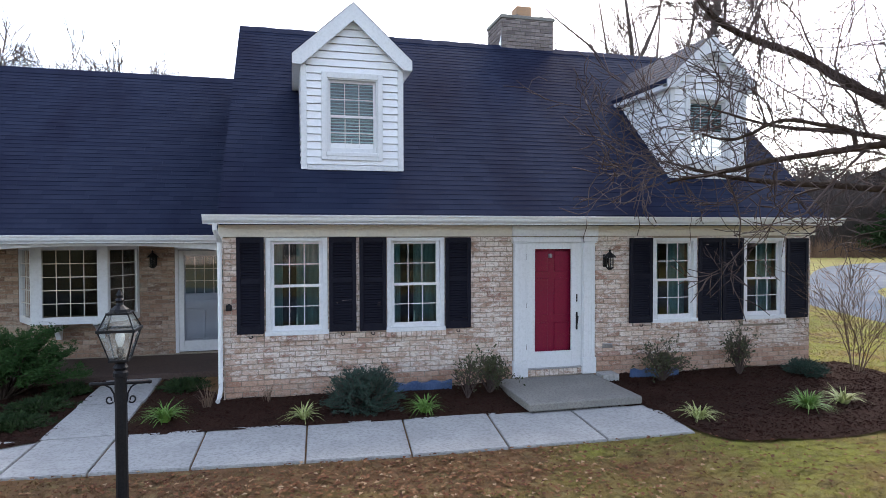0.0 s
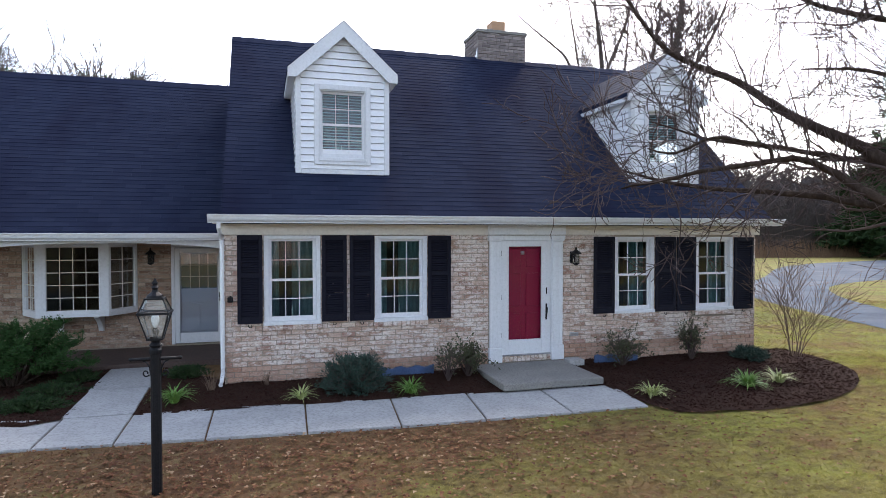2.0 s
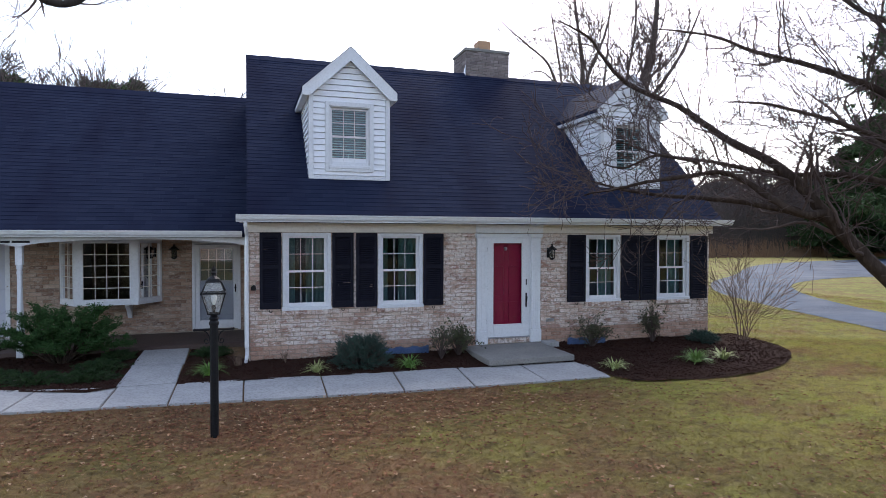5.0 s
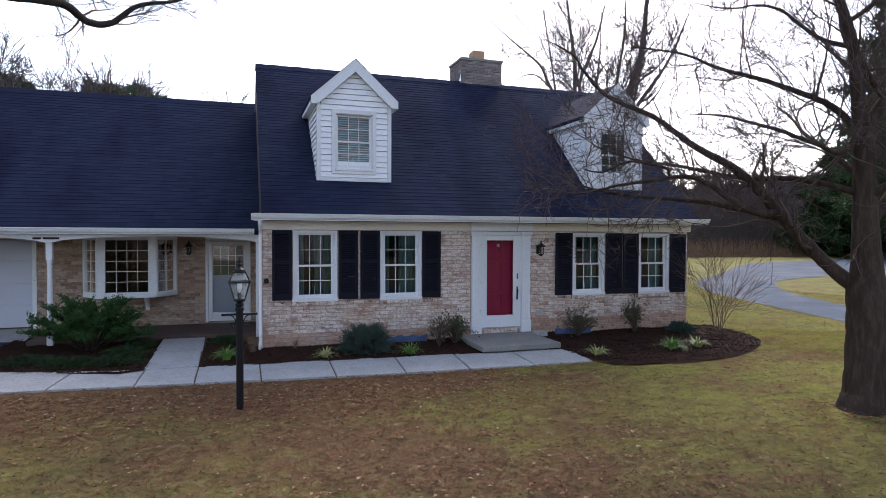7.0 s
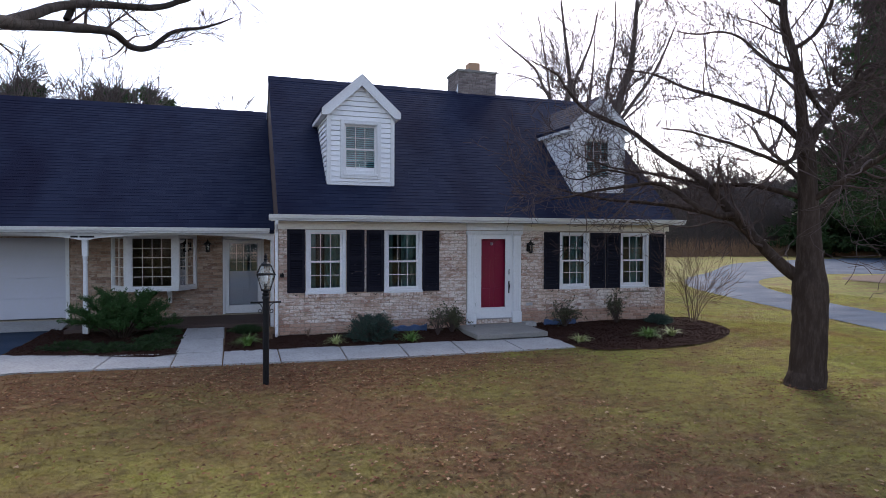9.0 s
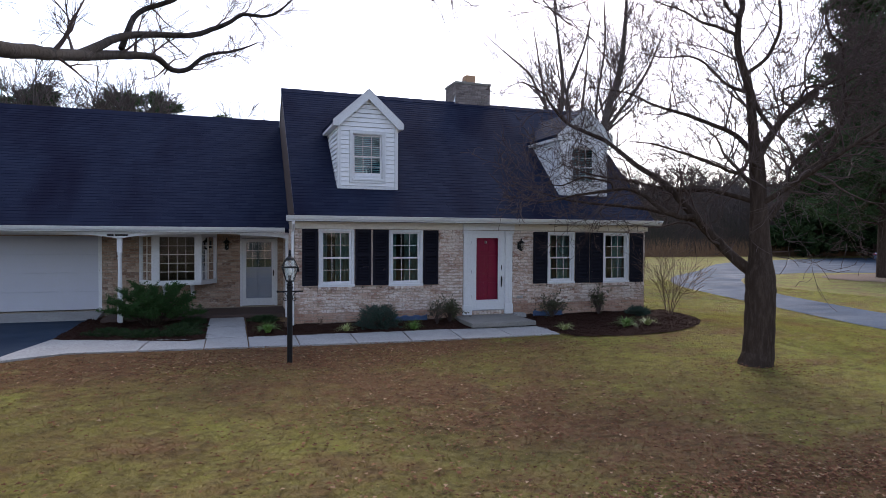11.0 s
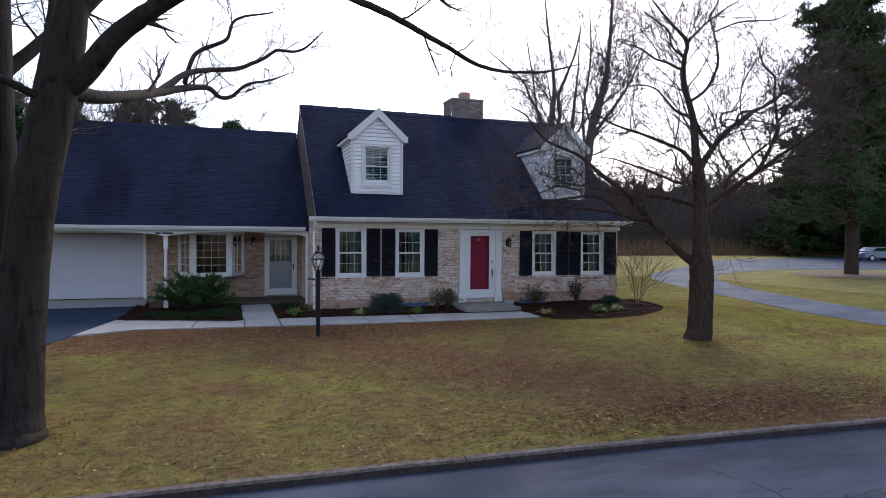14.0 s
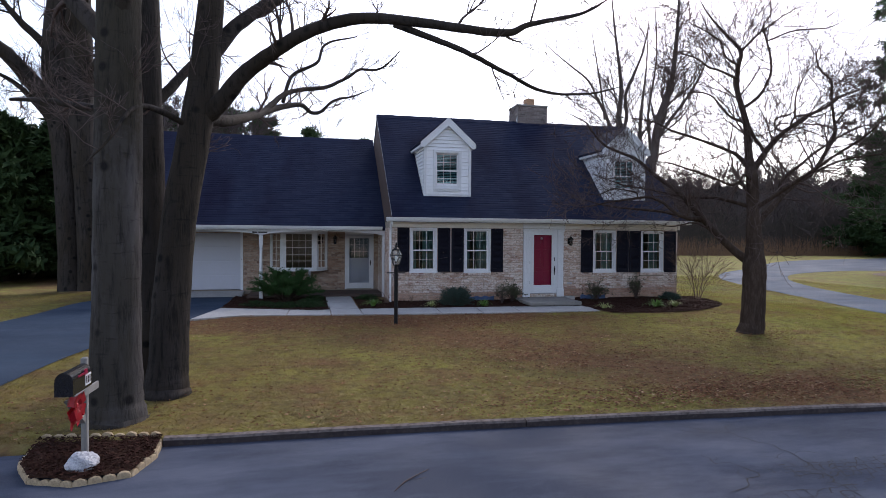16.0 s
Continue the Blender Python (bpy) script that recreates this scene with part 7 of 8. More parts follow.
def street_maple():
    rng = np.random.default_rng(12)
    tree = thing("street_maple", (-6.2, -0.3, -0.05), "large bare multi-stemmed maple with grey furrowed bark", "tree")
    crown = Tubes()
    stems = [
        [(-6.38, -0.75, -0.14, 0.46), (-6.38, -0.75, 0.06, 0.385), (-6.37, -0.75, 0.4, 0.335), (-6.36, -0.74, 1.2, 0.30), (-6.34, -0.72, 2.4, 0.295), (-6.33, -0.7, 3.8, 0.285), (-6.33, -0.68, 5.0, 0.27), (-6.33, -0.6, 6.2, 0.25), (-6.5, -0.5, 7.6, 0.2), (-6.7, -0.3, 9.5, 0.12)],
        [(-5.94, 0.25, -0.08, 0.38), (-5.94, 0.25, 0.1, 0.325), (-5.92, 0.27, 0.5, 0.285), (-5.88, 0.3, 1.4, 0.268), (-5.78, 0.36, 2.6, 0.25), (-5.60, 0.45, 3.8, 0.24), (-5.47, 0.52, 4.6, 0.235), (-5.38, 0.56, 5.6, 0.2), (-5.25, 0.6, 7.0, 0.16), (-5.0, 0.7, 9.0, 0.09)],
        [(-6.45, 0.95, -0.05, 0.46), (-6.43, 0.96, 0.3, 0.36), (-6.36, 1.0, 1.5, 0.31), (-6.38, 1.05, 3.0, 0.275), (-6.41, 1.1, 4.6, 0.25), (-6.42, 1.2, 6.4, 0.20), (-6.4, 1.3, 8.6, 0.08)],
    ]
    for k, s in enumerate(stems):
        limb_with_twigs(tree, s, M_BIGBARK if k == 0 else M_BROWNBARK, rng, crown, 18, "trunk", 0.45, 1.2, 2, 0.5, ratio=(0.05, 0.10), wig=0.45)
    limbs = [
        # the long limb over the lawn, low
        [(-5.52, 0.48, 4.15, 0.10), (-5.2, 1.4, 4.30, 0.095), (-4.95, 2.8, 4.65, 0.085), (-4.75, 4.3, 5.05, 0.08), (-4.4, 5.5, 5.42, 0.07), (-4.0, 6.2, 5.62, 0.06), (-3.75, 6.55, 5.52, 0.05), (-3.46, 6.75, 5.60, 0.045), (-3.2, 6.85, 5.9, 0.035), (-2.7, 6.9, 6.05, 0.025), (-2.2, 6.9, 6.25, 0.01)],
        [(-4.75, 4.3, 5.05, 0.07), (-4.35, 5.3, 5.65, 0.062), (-3.9, 6.0, 5.95, 0.055), (-3.3, 6.5, 6.15, 0.05), (-2.75, 6.75, 6.5, 0.042), (-2.44, 6.8, 6.74, 0.036), (-1.9, 6.8, 6.8, 0.028), (-1.4, 6.8, 7.3, 0.012)],
        [(-4.4, 5.5, 5.5, 0.05), (-4.2, 5.8, 6.2, 0.045), (-3.6, 6.0, 6.6, 0.04), (-3.4, 6.1, 7.1, 0.03), (-2.6, 6.2, 7.4, 0.015)],
        # the high limb over the roof
        [(-5.50, 0.50, 4.15, 0.15), (-5.24, 0.4, 4.36, 0.14), (-4.84, 0.1, 4.79, 0.12), (-4.43, -0.2, 5.03, 0.105), (-3.95, -0.5, 5.26, 0.095), (-3.19, -0.9, 5.39, 0.08), (-2.27, -1.1, 5.33, 0.065), (-1.23, -1.2, 5.25, 0.055), (-0.81, -1.2, 5.42, 0.04), (-0.07, -1.3, 5.61, 0.025), (0.4, -1.3, 5.9, 0.01)],
        [(-2.75, -1.0, 5.34, 0.05), (-2.1, -1.1, 5.11, 0.042), (-1.62, -1.15, 4.93, 0.036), (-1.18, -1.2, 4.71, 0.03), (-0.62, -1.2, 4.51, 0.024), (0.09, -1.2, 4.51, 0.015), (0.8, -1.1, 4.7, 0.008)],
        [(-5.45, 0.5, 4.95, 0.13), (-5.0, 0.8, 5.7, 0.11), (-4.3, 1.2, 6.4, 0.09), (-3.4, 1.6, 7.2, 0.06), (-2.6, 2.0, 8.0, 0.03)],
        [(-5.6, 0.45, 4.0, 0.05), (-6.0, -0.1, 4.15, 0.045), (-6.1, -0.9, 4.0, 0.03), (-6.3, -1.3, 3.55, 0.02), (-6.5, -1.5, 3.2, 0.01)],
        # towards the drive
        [(-6.36, -0.66, 4.8, 0.13), (-7.4, 0.2, 6.0, 0.11), (-8.3, 1.0, 6.9, 0.08), (-9.3, 1.8, 7.6, 0.04)],
        [(-6.38, 1.05, 3.5, 0.09), (-7.0, 1.5, 4.3, 0.08), (-7.9, 2.1, 4.6, 0.06), (-8.9, 2.6, 4.7, 0.03)],
        [(-6.40, 1.1, 4.3, 0.09), (-5.8, 2.0, 5.4, 0.075), (-5.3, 3.0, 6.4, 0.055), (-5.0, 4.2, 7.2, 0.03)],
        [(-6.34, -0.68, 5.0, 0.12), (-5.9, -1.3, 6.3, 0.1), (-5.2, -2.0, 7.3, 0.07), (-4.4, -2.6, 8.2, 0.03)],
    ]
    for l in limbs:
        limb_with_twigs(tree, l, M_BROWNBARK, rng, crown, 9, "limb", 2.3, 1.0, 2, 0.22, kink=0.008, wig=0.40, tip=0.0034, kids=(4, 7), lift=0.30)
    crown.make("crown", M_TWIG, tree)


street_maple()


def wild_tree(rng, base, height, spread, r0, levels=3, stems=1, kids=(4, 6), tip=0.011):
    """A far bare tree: a rising stem and ascending branches; vertices and faces."""
    t = Tubes()
    for s in range(stems):
        a = rng.uniform(0, 6.28)
        lean = Vector((math.cos(a) * 0.12 * (stems > 1), math.sin(a) * 0.12 * (stems > 1), 1))
        p, d, pts, rad = Vector(base), lean.normalized(), [], []
        n = 9
        for i in range(n + 1):
            pts.append(p.copy())
            rad.append(r0 * (1 - 0.93 * i / n))
            d = twist(rng, d, 0.07)
            d.z = abs(d.z)
            d.normalize()
            p = p + d * height / n
        t.add(pts, rad, 5)
        for k in range(int(height * 1.5)):
            u = rng.uniform(0.28, 0.98)
            i = min(int(u * n), n - 1)
            q = pts[i].lerp(pts[i + 1], u * n - i)
            a = rng.uniform(0, 6.28)
            go = Vector((math.cos(a), math.sin(a), rng.uniform(0.6, 1.5)))
            sprout(t, q, go, spread * (1.15 - 0.75 * u) * rng.uniform(0.7, 1.2), rad[i] * 0.5, 1, rng, levels, 0.0, 0.16, kids, (5, 3, 3, 3, 3), tip, 0.45)
    return t


rng = np.random.default_rng(5)


def rear_tree(stems, label, reach, density):
    """A tall far tree: drawn stems with ascending side branches."""
    tr = thing("rear_tree", tuple(stems[0][0][:3]), label, "tree")
    crown = Tubes()
    for k, s in enumerate(stems):
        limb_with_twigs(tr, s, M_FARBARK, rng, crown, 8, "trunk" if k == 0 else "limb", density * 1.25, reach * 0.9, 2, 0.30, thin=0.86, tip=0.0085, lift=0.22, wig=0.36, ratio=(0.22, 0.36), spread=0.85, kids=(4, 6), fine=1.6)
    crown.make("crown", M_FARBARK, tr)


rear_tree([
    [(16.2, 24, 0.0, 0.48), (16.6, 24, 5.0, 0.38), (17.0, 24, 7.5, 0.33), (17.4, 24, 9.7, 0.28), (18.1, 24, 11.8, 0.2), (18.4, 24, 14.2, 0.14), (18.6, 24, 18, 0.06)],
    [(16.9, 24, 8.0, 0.16), (17.9, 23.6, 9.5, 0.12), (19.2, 23.2, 11.5, 0.09), (20.3, 23, 14, 0.04)],
    [(16.5, 24, 5.6, 0.12), (15.6, 24.3, 7.6, 0.09), (14.9, 24.5, 9.8, 0.06), (14.3, 24.6, 12.5, 0.03)],
    [(16.8, 24, 7.4, 0.12), (16.2, 23.4, 9.6, 0.09), (16.3, 22.8, 12.6, 0.06), (16.0, 22.5, 15.5, 0.03)],
    [(17.2, 24, 9.6, 0.1), (18.6, 24.6, 10.8, 0.08), (20.2, 25, 12.0, 0.05), (21.5, 25.3, 14, 0.02)],
], "tall bare tree behind the house", 3.8, 1.3)
rear_tree([
    [(24.5, 42, 0.0, 0.42), (24.5, 42, 7.0, 0.34), (24.6, 42, 12.5, 0.26), (24.8, 42, 16.1, 0.2), (24.2, 42, 20.4, 0.13), (23.6, 42, 25, 0.05)],
    [(24.6, 42, 11.0, 0.22), (25.4, 42, 13.2, 0.2), (25.3, 42, 15.4, 0.17), (26.8, 42, 18.9, 0.12), (27.6, 42, 22, 0.06)],
    [(24.5, 42, 9.5, 0.2), (23.4, 42, 13.2, 0.17), (22.4, 42, 14.8, 0.14), (21.6, 42, 16.3, 0.11), (20.1, 42, 17.4, 0.08), (18.6, 42, 18.4, 0.06), (17.0, 42, 19.6, 0.03)],
    [(22.4, 42, 14.7, 0.08), (20.9, 41.8, 15.5, 0.06), (19.2, 41.6, 14.8, 0.045), (18.2, 41.5, 13.3, 0.025)],
    [(24.5, 42, 8.5, 0.16), (26.6, 41.5, 11.5, 0.13), (28.6, 41, 14.5, 0.09), (30.2, 40.6, 18, 0.04)],
    [(23.2, 42, 12.9, 0.12), (22.4, 41.6, 16.5, 0.09), (21.4, 41.2, 20.5, 0.04)],
], "tall bare tree far behind the roof", 5.0, 1.0)
rear_tree([
    [(31, 49, 0.0, 0.4), (31.2, 49, 8, 0.3), (31.0, 49, 14, 0.22), (31.6, 49, 20, 0.1), (31.8, 49, 25, 0.04)],
    [(31.2, 49, 9, 0.18), (33.2, 49, 13, 0.13), (34.4, 49, 18, 0.05)],
    [(31.2, 49, 7.5, 0.16), (29.2, 49, 12, 0.12), (28.4, 49, 17, 0.05)],
], "tall bare tree far behind the roof", 5.0, 0.9)

# woods beyond the lane and across the street: kinds of tree repeated as one mass
kinds, coarse = [], []
for k in range(6):
    t = wild_tree(rng, (0, 0, 0), rng.uniform(9, 12), rng.uniform(2.6, 3.6), 0.15, 2, 1 + k % 2, (5, 7))
    kinds.append((np.array(t.v), t.f))
for k in range(6):
    t = wild_tree(rng, (0, 0, 0), rng.uniform(9, 12), rng.uniform(2.8, 4.0), 0.20, 2, 1 + k % 2, (5, 7), 0.030)
    coarse.append((np.array(t.v), t.f))
mid_kinds = []
for k in range(6):
    t = wild_tree(rng, (0, 0, 0), rng.uniform(9.5, 11), rng.uniform(3.0, 4.2), 0.16, 3, 1 + k % 2, (3, 4), 0.015)
    mid_kinds.append((np.array(t.v), t.f))


def woods(name, places, label, material=M_FARBARK, forms=kinds):
    V, F, off = [], [], 0
    for x, y, s, *up in places:
        kv, kf = forms[int(rng.integers(6))]
        a = rng.uniform(0, 6.28)
        c, sn = math.cos(a), math.sin(a)
        R = np.array([[c, -sn, 0], [sn, c, 0], [0, 0, 1]])
        V.append(kv @ R.T * s + np.array([x, y, up[0] if up else float(gz(x, y)) - 0.1]))
        F += [tuple(off + i for i in fc) for fc in kf]
        off += len(kv)
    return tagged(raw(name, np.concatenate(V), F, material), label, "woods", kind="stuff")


spots = []
for i in range(170):
    u = rng.uniform(0, 1)
    x = 20 + 100 * u
    y = 60 + rng.uniform(0, 34) - 8 * u
    spots.append((x, y, rng.uniform(0.65, 1.0) * (1 + 0.5 * (y + 8 * u - 60) / 34)))
for i in range(35):
    spots.append((rng.uniform(-30, 20), rng.uniform(48, 70), rng.uniform(0.7, 1.2)))
woods("far_woods", spots, "bare grey-brown winter woods beyond the lane", forms=coarse)
woods("near_woods", [(rng.uniform(-45, 45), rng.uniform(-64, -50), rng.uniform(0.7, 1.2)) for i in range(30)], "bare trees across the street")

# brush at the foot of the woods
bv, bf = [], []
for i in range(9000):
    u = rng.uniform(0, 1)
    x, y = 20 + 100 * u, 54.5 + rng.uniform(0, 6) - 7 * u
    h, a = rng.uniform(0.6, 2.6), rng.uniform(-0.6, 0.6)
    b = len(bv)
    z = float(gz(x, y))
    w = rng.uniform(0.02, 0.06)
    bv += [(x - w, y, z), (x + w, y, z), (x + a * h * 0.5, y + rng.uniform(-0.3, 0.3), z + h)]
    bf.append((b, b + 1, b + 2))
tagged(raw("brush", bv, bf, M_TAN), "tangled tan brush along the wood's edge", "brush", kind="stuff")
tv, tf = [], []
for i in range(26000):
    u = rng.uniform(0, 1)
    x, y = 19 + 105 * u, 57 + rng.uniform(0, 12) - 7 * u
    h, z = rng.uniform(1.5, 7.0), float(gz(x, y)) - 0.05
    z += rng.uniform(0, 0.45) * h
    b, w, a = len(tv), rng.uniform(0.02, 0.05), rng.normal(0, 0.45)
    tv += [(x - w, y, z), (x + w, y, z), (x + a * h * 0.5, y + rng.uniform(-0.6, 0.6), z + h * 0.7)]
    tf.append((b, b + 1, b + 2))
tagged(raw("thicket", tv, tf, M_THICKET), "grey-brown tangle of saplings in the woods", "thicket", kind="stuff")
ridge_v, ridge_f = [], []
for i in range(521):
    x = -60 + 260 * i / 520
    h = 12.3 + 2.0 * noise.noise((x * 0.03, 0, 2)) + 1.5 * noise.noise((x * 0.15, 3, 2)) + 1.6 * noise.noise((x * 0.55, 9, 2)) + 0.9 * noise.noise((x * 1.4, 5, 2)) + 2.5 * float(sstep(60, 150, x))
    ridge_v += [(x, 96 - 0.1 * (x - 20), -1), (x, 97 - 0.1 * (x - 20), 0.6 * h), (x, 98 - 0.1 * (x - 20) + 0.8 * noise.noise((x * 0.9, 1, 7)), h)]
    if i:
        c = 3 * i
        ridge_f += [(c - 3, c, c + 1, c - 2), (c - 2, c + 1, c + 2, c - 1)]
woods("crest_woods", [(x, 96 - 0.1 * (x - 20) + rng.uniform(-5, 0.5), rng.uniform(0.42, 0.72), 9.5 + rng.uniform(-2.5, 1.0)) for x in np.linspace(-5, 125, 170)], "bare trees along the crest of the rise", forms=coarse)
M_HILL = two_scale("wooded_hill", (0.034, 0.030, 0.026), (0.066, 0.052, 0.050), (0.018, 0.018, 0.015), 0.16, 1.1, 1.0, 0.8, 0.6, stretch=(1, 1, 0.45), lo=0.38, hi=0.62)
tagged(raw("wooded_hill", ridge_v, ridge_f, M_HILL), "distant brown wooded rise", "hill", kind="structure")


# evergreens
def conifer(name, base, height, width, label, seed, trunk_r=0.3, bare=0.12, boughs=90, spray=70, needle=0.30, material=M_NEEDLE, droop=0.15):
    rng = np.random.default_rng(seed)
    tr = thing(name, base, label, "tree")
    t = Tubes()
    t.add([(base[0], base[1], base[2] - 0.1), (base[0], base[1], base[2] + height * 0.5), (base[0], base[1], base[2] + height)], [trunk_r, trunk_r * 0.6, 0.03], 9)
    V, F, off = [], [], 0
    for k in range(boughs):
        u = bare + (0.99 - bare) * (k + rng.random()) / boughs
        a = rng.uniform(0, 6.28)
        L = width * (1.05 - u) ** 0.75 * rng.uniform(0.65, 1.15)
        o = Vector((base[0], base[1], base[2] + height * u))
        d = Vector((math.cos(a), math.sin(a), 0.25 - droop))
        tip = o + d * L
        mid = o.lerp(tip, 0.5) + Vector((0, 0, L * 0.08))
        t.add([o, mid, tip], [0.045 * (1.1 - u) * 2, 0.03, 0.008], 4)
        n = int(spray * (0.4 + L / width))
        s = rng.uniform(0.2, 1.05, n)
        c = np.array(o)[None] + np.outer(s, np.array(tip - o)) + np.array([0, 0, 1]) * (np.sin(s * 3.1) * L * 0.07)[:, None]
        c += rng.normal(0, 1, (n, 3)) * np.array([0.16, 0.16, 0.10]) * (0.5 + L * 0.25)
        dirs = rng.normal(0, 0.6, (n, 3)) + np.array([d.x, d.y, 0.15])
        dirs /= np.linalg.norm(dirs, axis=1)[:, None]
        w = np.cross(dirs, rng.normal(size=(n, 3)))
        w /= np.linalg.norm(w, axis=1)[:, None]
        l = needle * rng.uniform(0.5, 1.3, n)[:, None]
        V.append(np.stack([c - dirs * l * 0.4, c + w * l * 0.22, c + dirs * l, c - w * l * 0.22], 1).reshape(-1, 3))
        F += (off + np.arange(n)[:, None] * 4 + np.arange(4)).tolist()
        off += 4 * n
    t.make("trunk", M_BARK, tr)
    raw("crown", np.concatenate(V), F, material, tr)
    return tr


def pine(name, base, height, width, label, seed, bare, boughs, tufts, needle, material):
    """A soft pine: uneven rising boughs hung with round tufts of needles."""
    rng = np.random.default_rng(seed)
    tr = thing(name, base, label, "tree")
    o0 = np.array(base)
    t = Tubes()
    t.add([o0 - (0, 0, 0.1), o0 + (0.1, 0, height * 0.5), o0 + (0, 0.1, height)], [0.42, 0.26, 0.03], 9)
    V, F, off = [], [], 0
    for k in range(boughs):
        u = bare + (0.99 - bare) * (k + rng.random()) / boughs
        a = rng.uniform(0, 6.28)
        L = width * (1.02 - u) ** 0.5 * rng.uniform(0.45, 1.15)
        o = o0 + (0, 0, height * u)
        side = np.array([math.cos(a), math.sin(a), 0])
        rise = rng.uniform(-0.05, 0.45)
        bow = [o, o + side * L * 0.4 + (0, 0, L * rise * 0.2), o + side * L * 0.75 + (0, 0, L * rise * 0.5), o + side * L + (0, 0, L * rise)]
        t.add(bow, [0.09 * (1.1 - u), 0.05 * (1.1 - u) + 0.01, 0.02, 0.008], 4)
        for j in range(tufts):
            w = rng.uniform(0.28, 1.04)
            c0 = o + side * L * w + np.array([0, 0, L * rise * w * w]) + rng.normal(0, 1, 3) * np.array([0.30, 0.30, 0.16]) * (0.4 + 0.16 * L)
            n, r = 30, rng.uniform(0.22, 0.5)
            dirs = rng.normal(0, 1, (n, 3)) + side * 0.4 + np.array([0, 0, 0.35])
            dirs /= np.linalg.norm(dirs, axis=1)[:, None]
            c = c0 + dirs * r * rng.uniform(0.1, 1.0, n)[:, None] * np.array([1, 1, 0.7])
            s_ = np.cross(dirs, rng.normal(size=(n, 3)))
            s_ /= np.linalg.norm(s_, axis=1)[:, None]
            l = needle * rng.uniform(0.6, 1.2, n)[:, None]
            V.append(np.stack([c - dirs * l * 0.3, c + s_ * l * 0.17, c + dirs * l, c - s_ * l * 0.17], 1).reshape(-1, 3))
            F += (off + np.arange(n)[:, None] * 4 + np.arange(4)).tolist()
            off += 4 * n
    t.make("trunk", M_BARK, tr)
    raw("crown", np.concatenate(V), F, material, tr)


pine("white_pine", (34.3, 20.3, 0.1), 25, 5.2, "tall dark green pine on the grass island", 41, 0.12, 210, 22, 0.26, M_PINE)
pine("white_pine", (66, 43.5, 0.14), 25, 8.0, "tall dark green pine by the lane", 42, 0.03, 150, 24, 0.5, M_NEEDLE)
conifer("spruce", (74, 50, 0.14), 15, 8.0, "broad dark spruce at the wood's edge", 45, 0.4, 0.02, 110, 200, 0.7)
conifer("spruce", (86, 57, 0.14), 14, 7.0, "broad dark spruce at the wood's edge", 47, 0.35, 0.02, 110, 200, 0.7)
conifer("spruce", (66, 51, 0.14), 13, 6.5, "broad dark spruce at the wood's edge", 48, 0.35, 0.02, 110, 170, 0.7)
conifer("spruce", (81, 51, 0.14), 14, 7.0, "broad dark spruce at the wood's edge", 49, 0.35, 0.02, 110, 170, 0.7)
conifer("spruce", (62.5, 49.9, 0.12), 2.3, 0.95, "small conical spruce at the wood's edge", 46, 0.08, 0.02, 50, 60, 0.2)
for i, (x, y, h, w) in enumerate([(-12.5, 33, 10.8, 4.6), (-9.0, 36, 11.6, 4.2), (-15.5, 35, 11.2, 4.8), (-6.5, 34, 11.0, 3.2), (-19, 38, 13, 5.0), (-3.2, 37, 10.6, 2.2), (0.8, 40, 10.4, 1.9)]):
    pine("rear_pine", (x, y, 0.2), h * 0.93, w * 0.9, "dark green pine behind the garage", 50 + i, 0.3, 60, 9, 0.24, M_PINE)
woods("rear_woods", [(rng.uniform(-24, -2), rng.uniform(30, 40), rng.uniform(0.78, 0.98)) for i in range(18)] + [(x, rng.uniform(26.5, 29.5), rng.uniform(0.78, 0.9)) for x in np.linspace(-15.5, -6.4, 13)], "bare trees behind the garage", forms=mid_kinds)
for i, (x, y, h, w) in enumerate([(-17.5, 21, 7.2, 4.0), (-22, 20, 8.5, 4.2), (-20, 25, 7.9, 4.4), (-27, 21, 10, 4.5), (-15.2, 25, 7.7, 3.5), (-14.6, 22, 7.4, 3.6), (-12.9, 24, 7.7, 3.2), (-16.4, 20.5, 7.1, 3.6)]):
    conifer("hemlock", (x, y, 0.2), h, w, "dense dark hemlock beside the drive", 70 + i, 0.25, 0.01, 110, 170, 0.45)
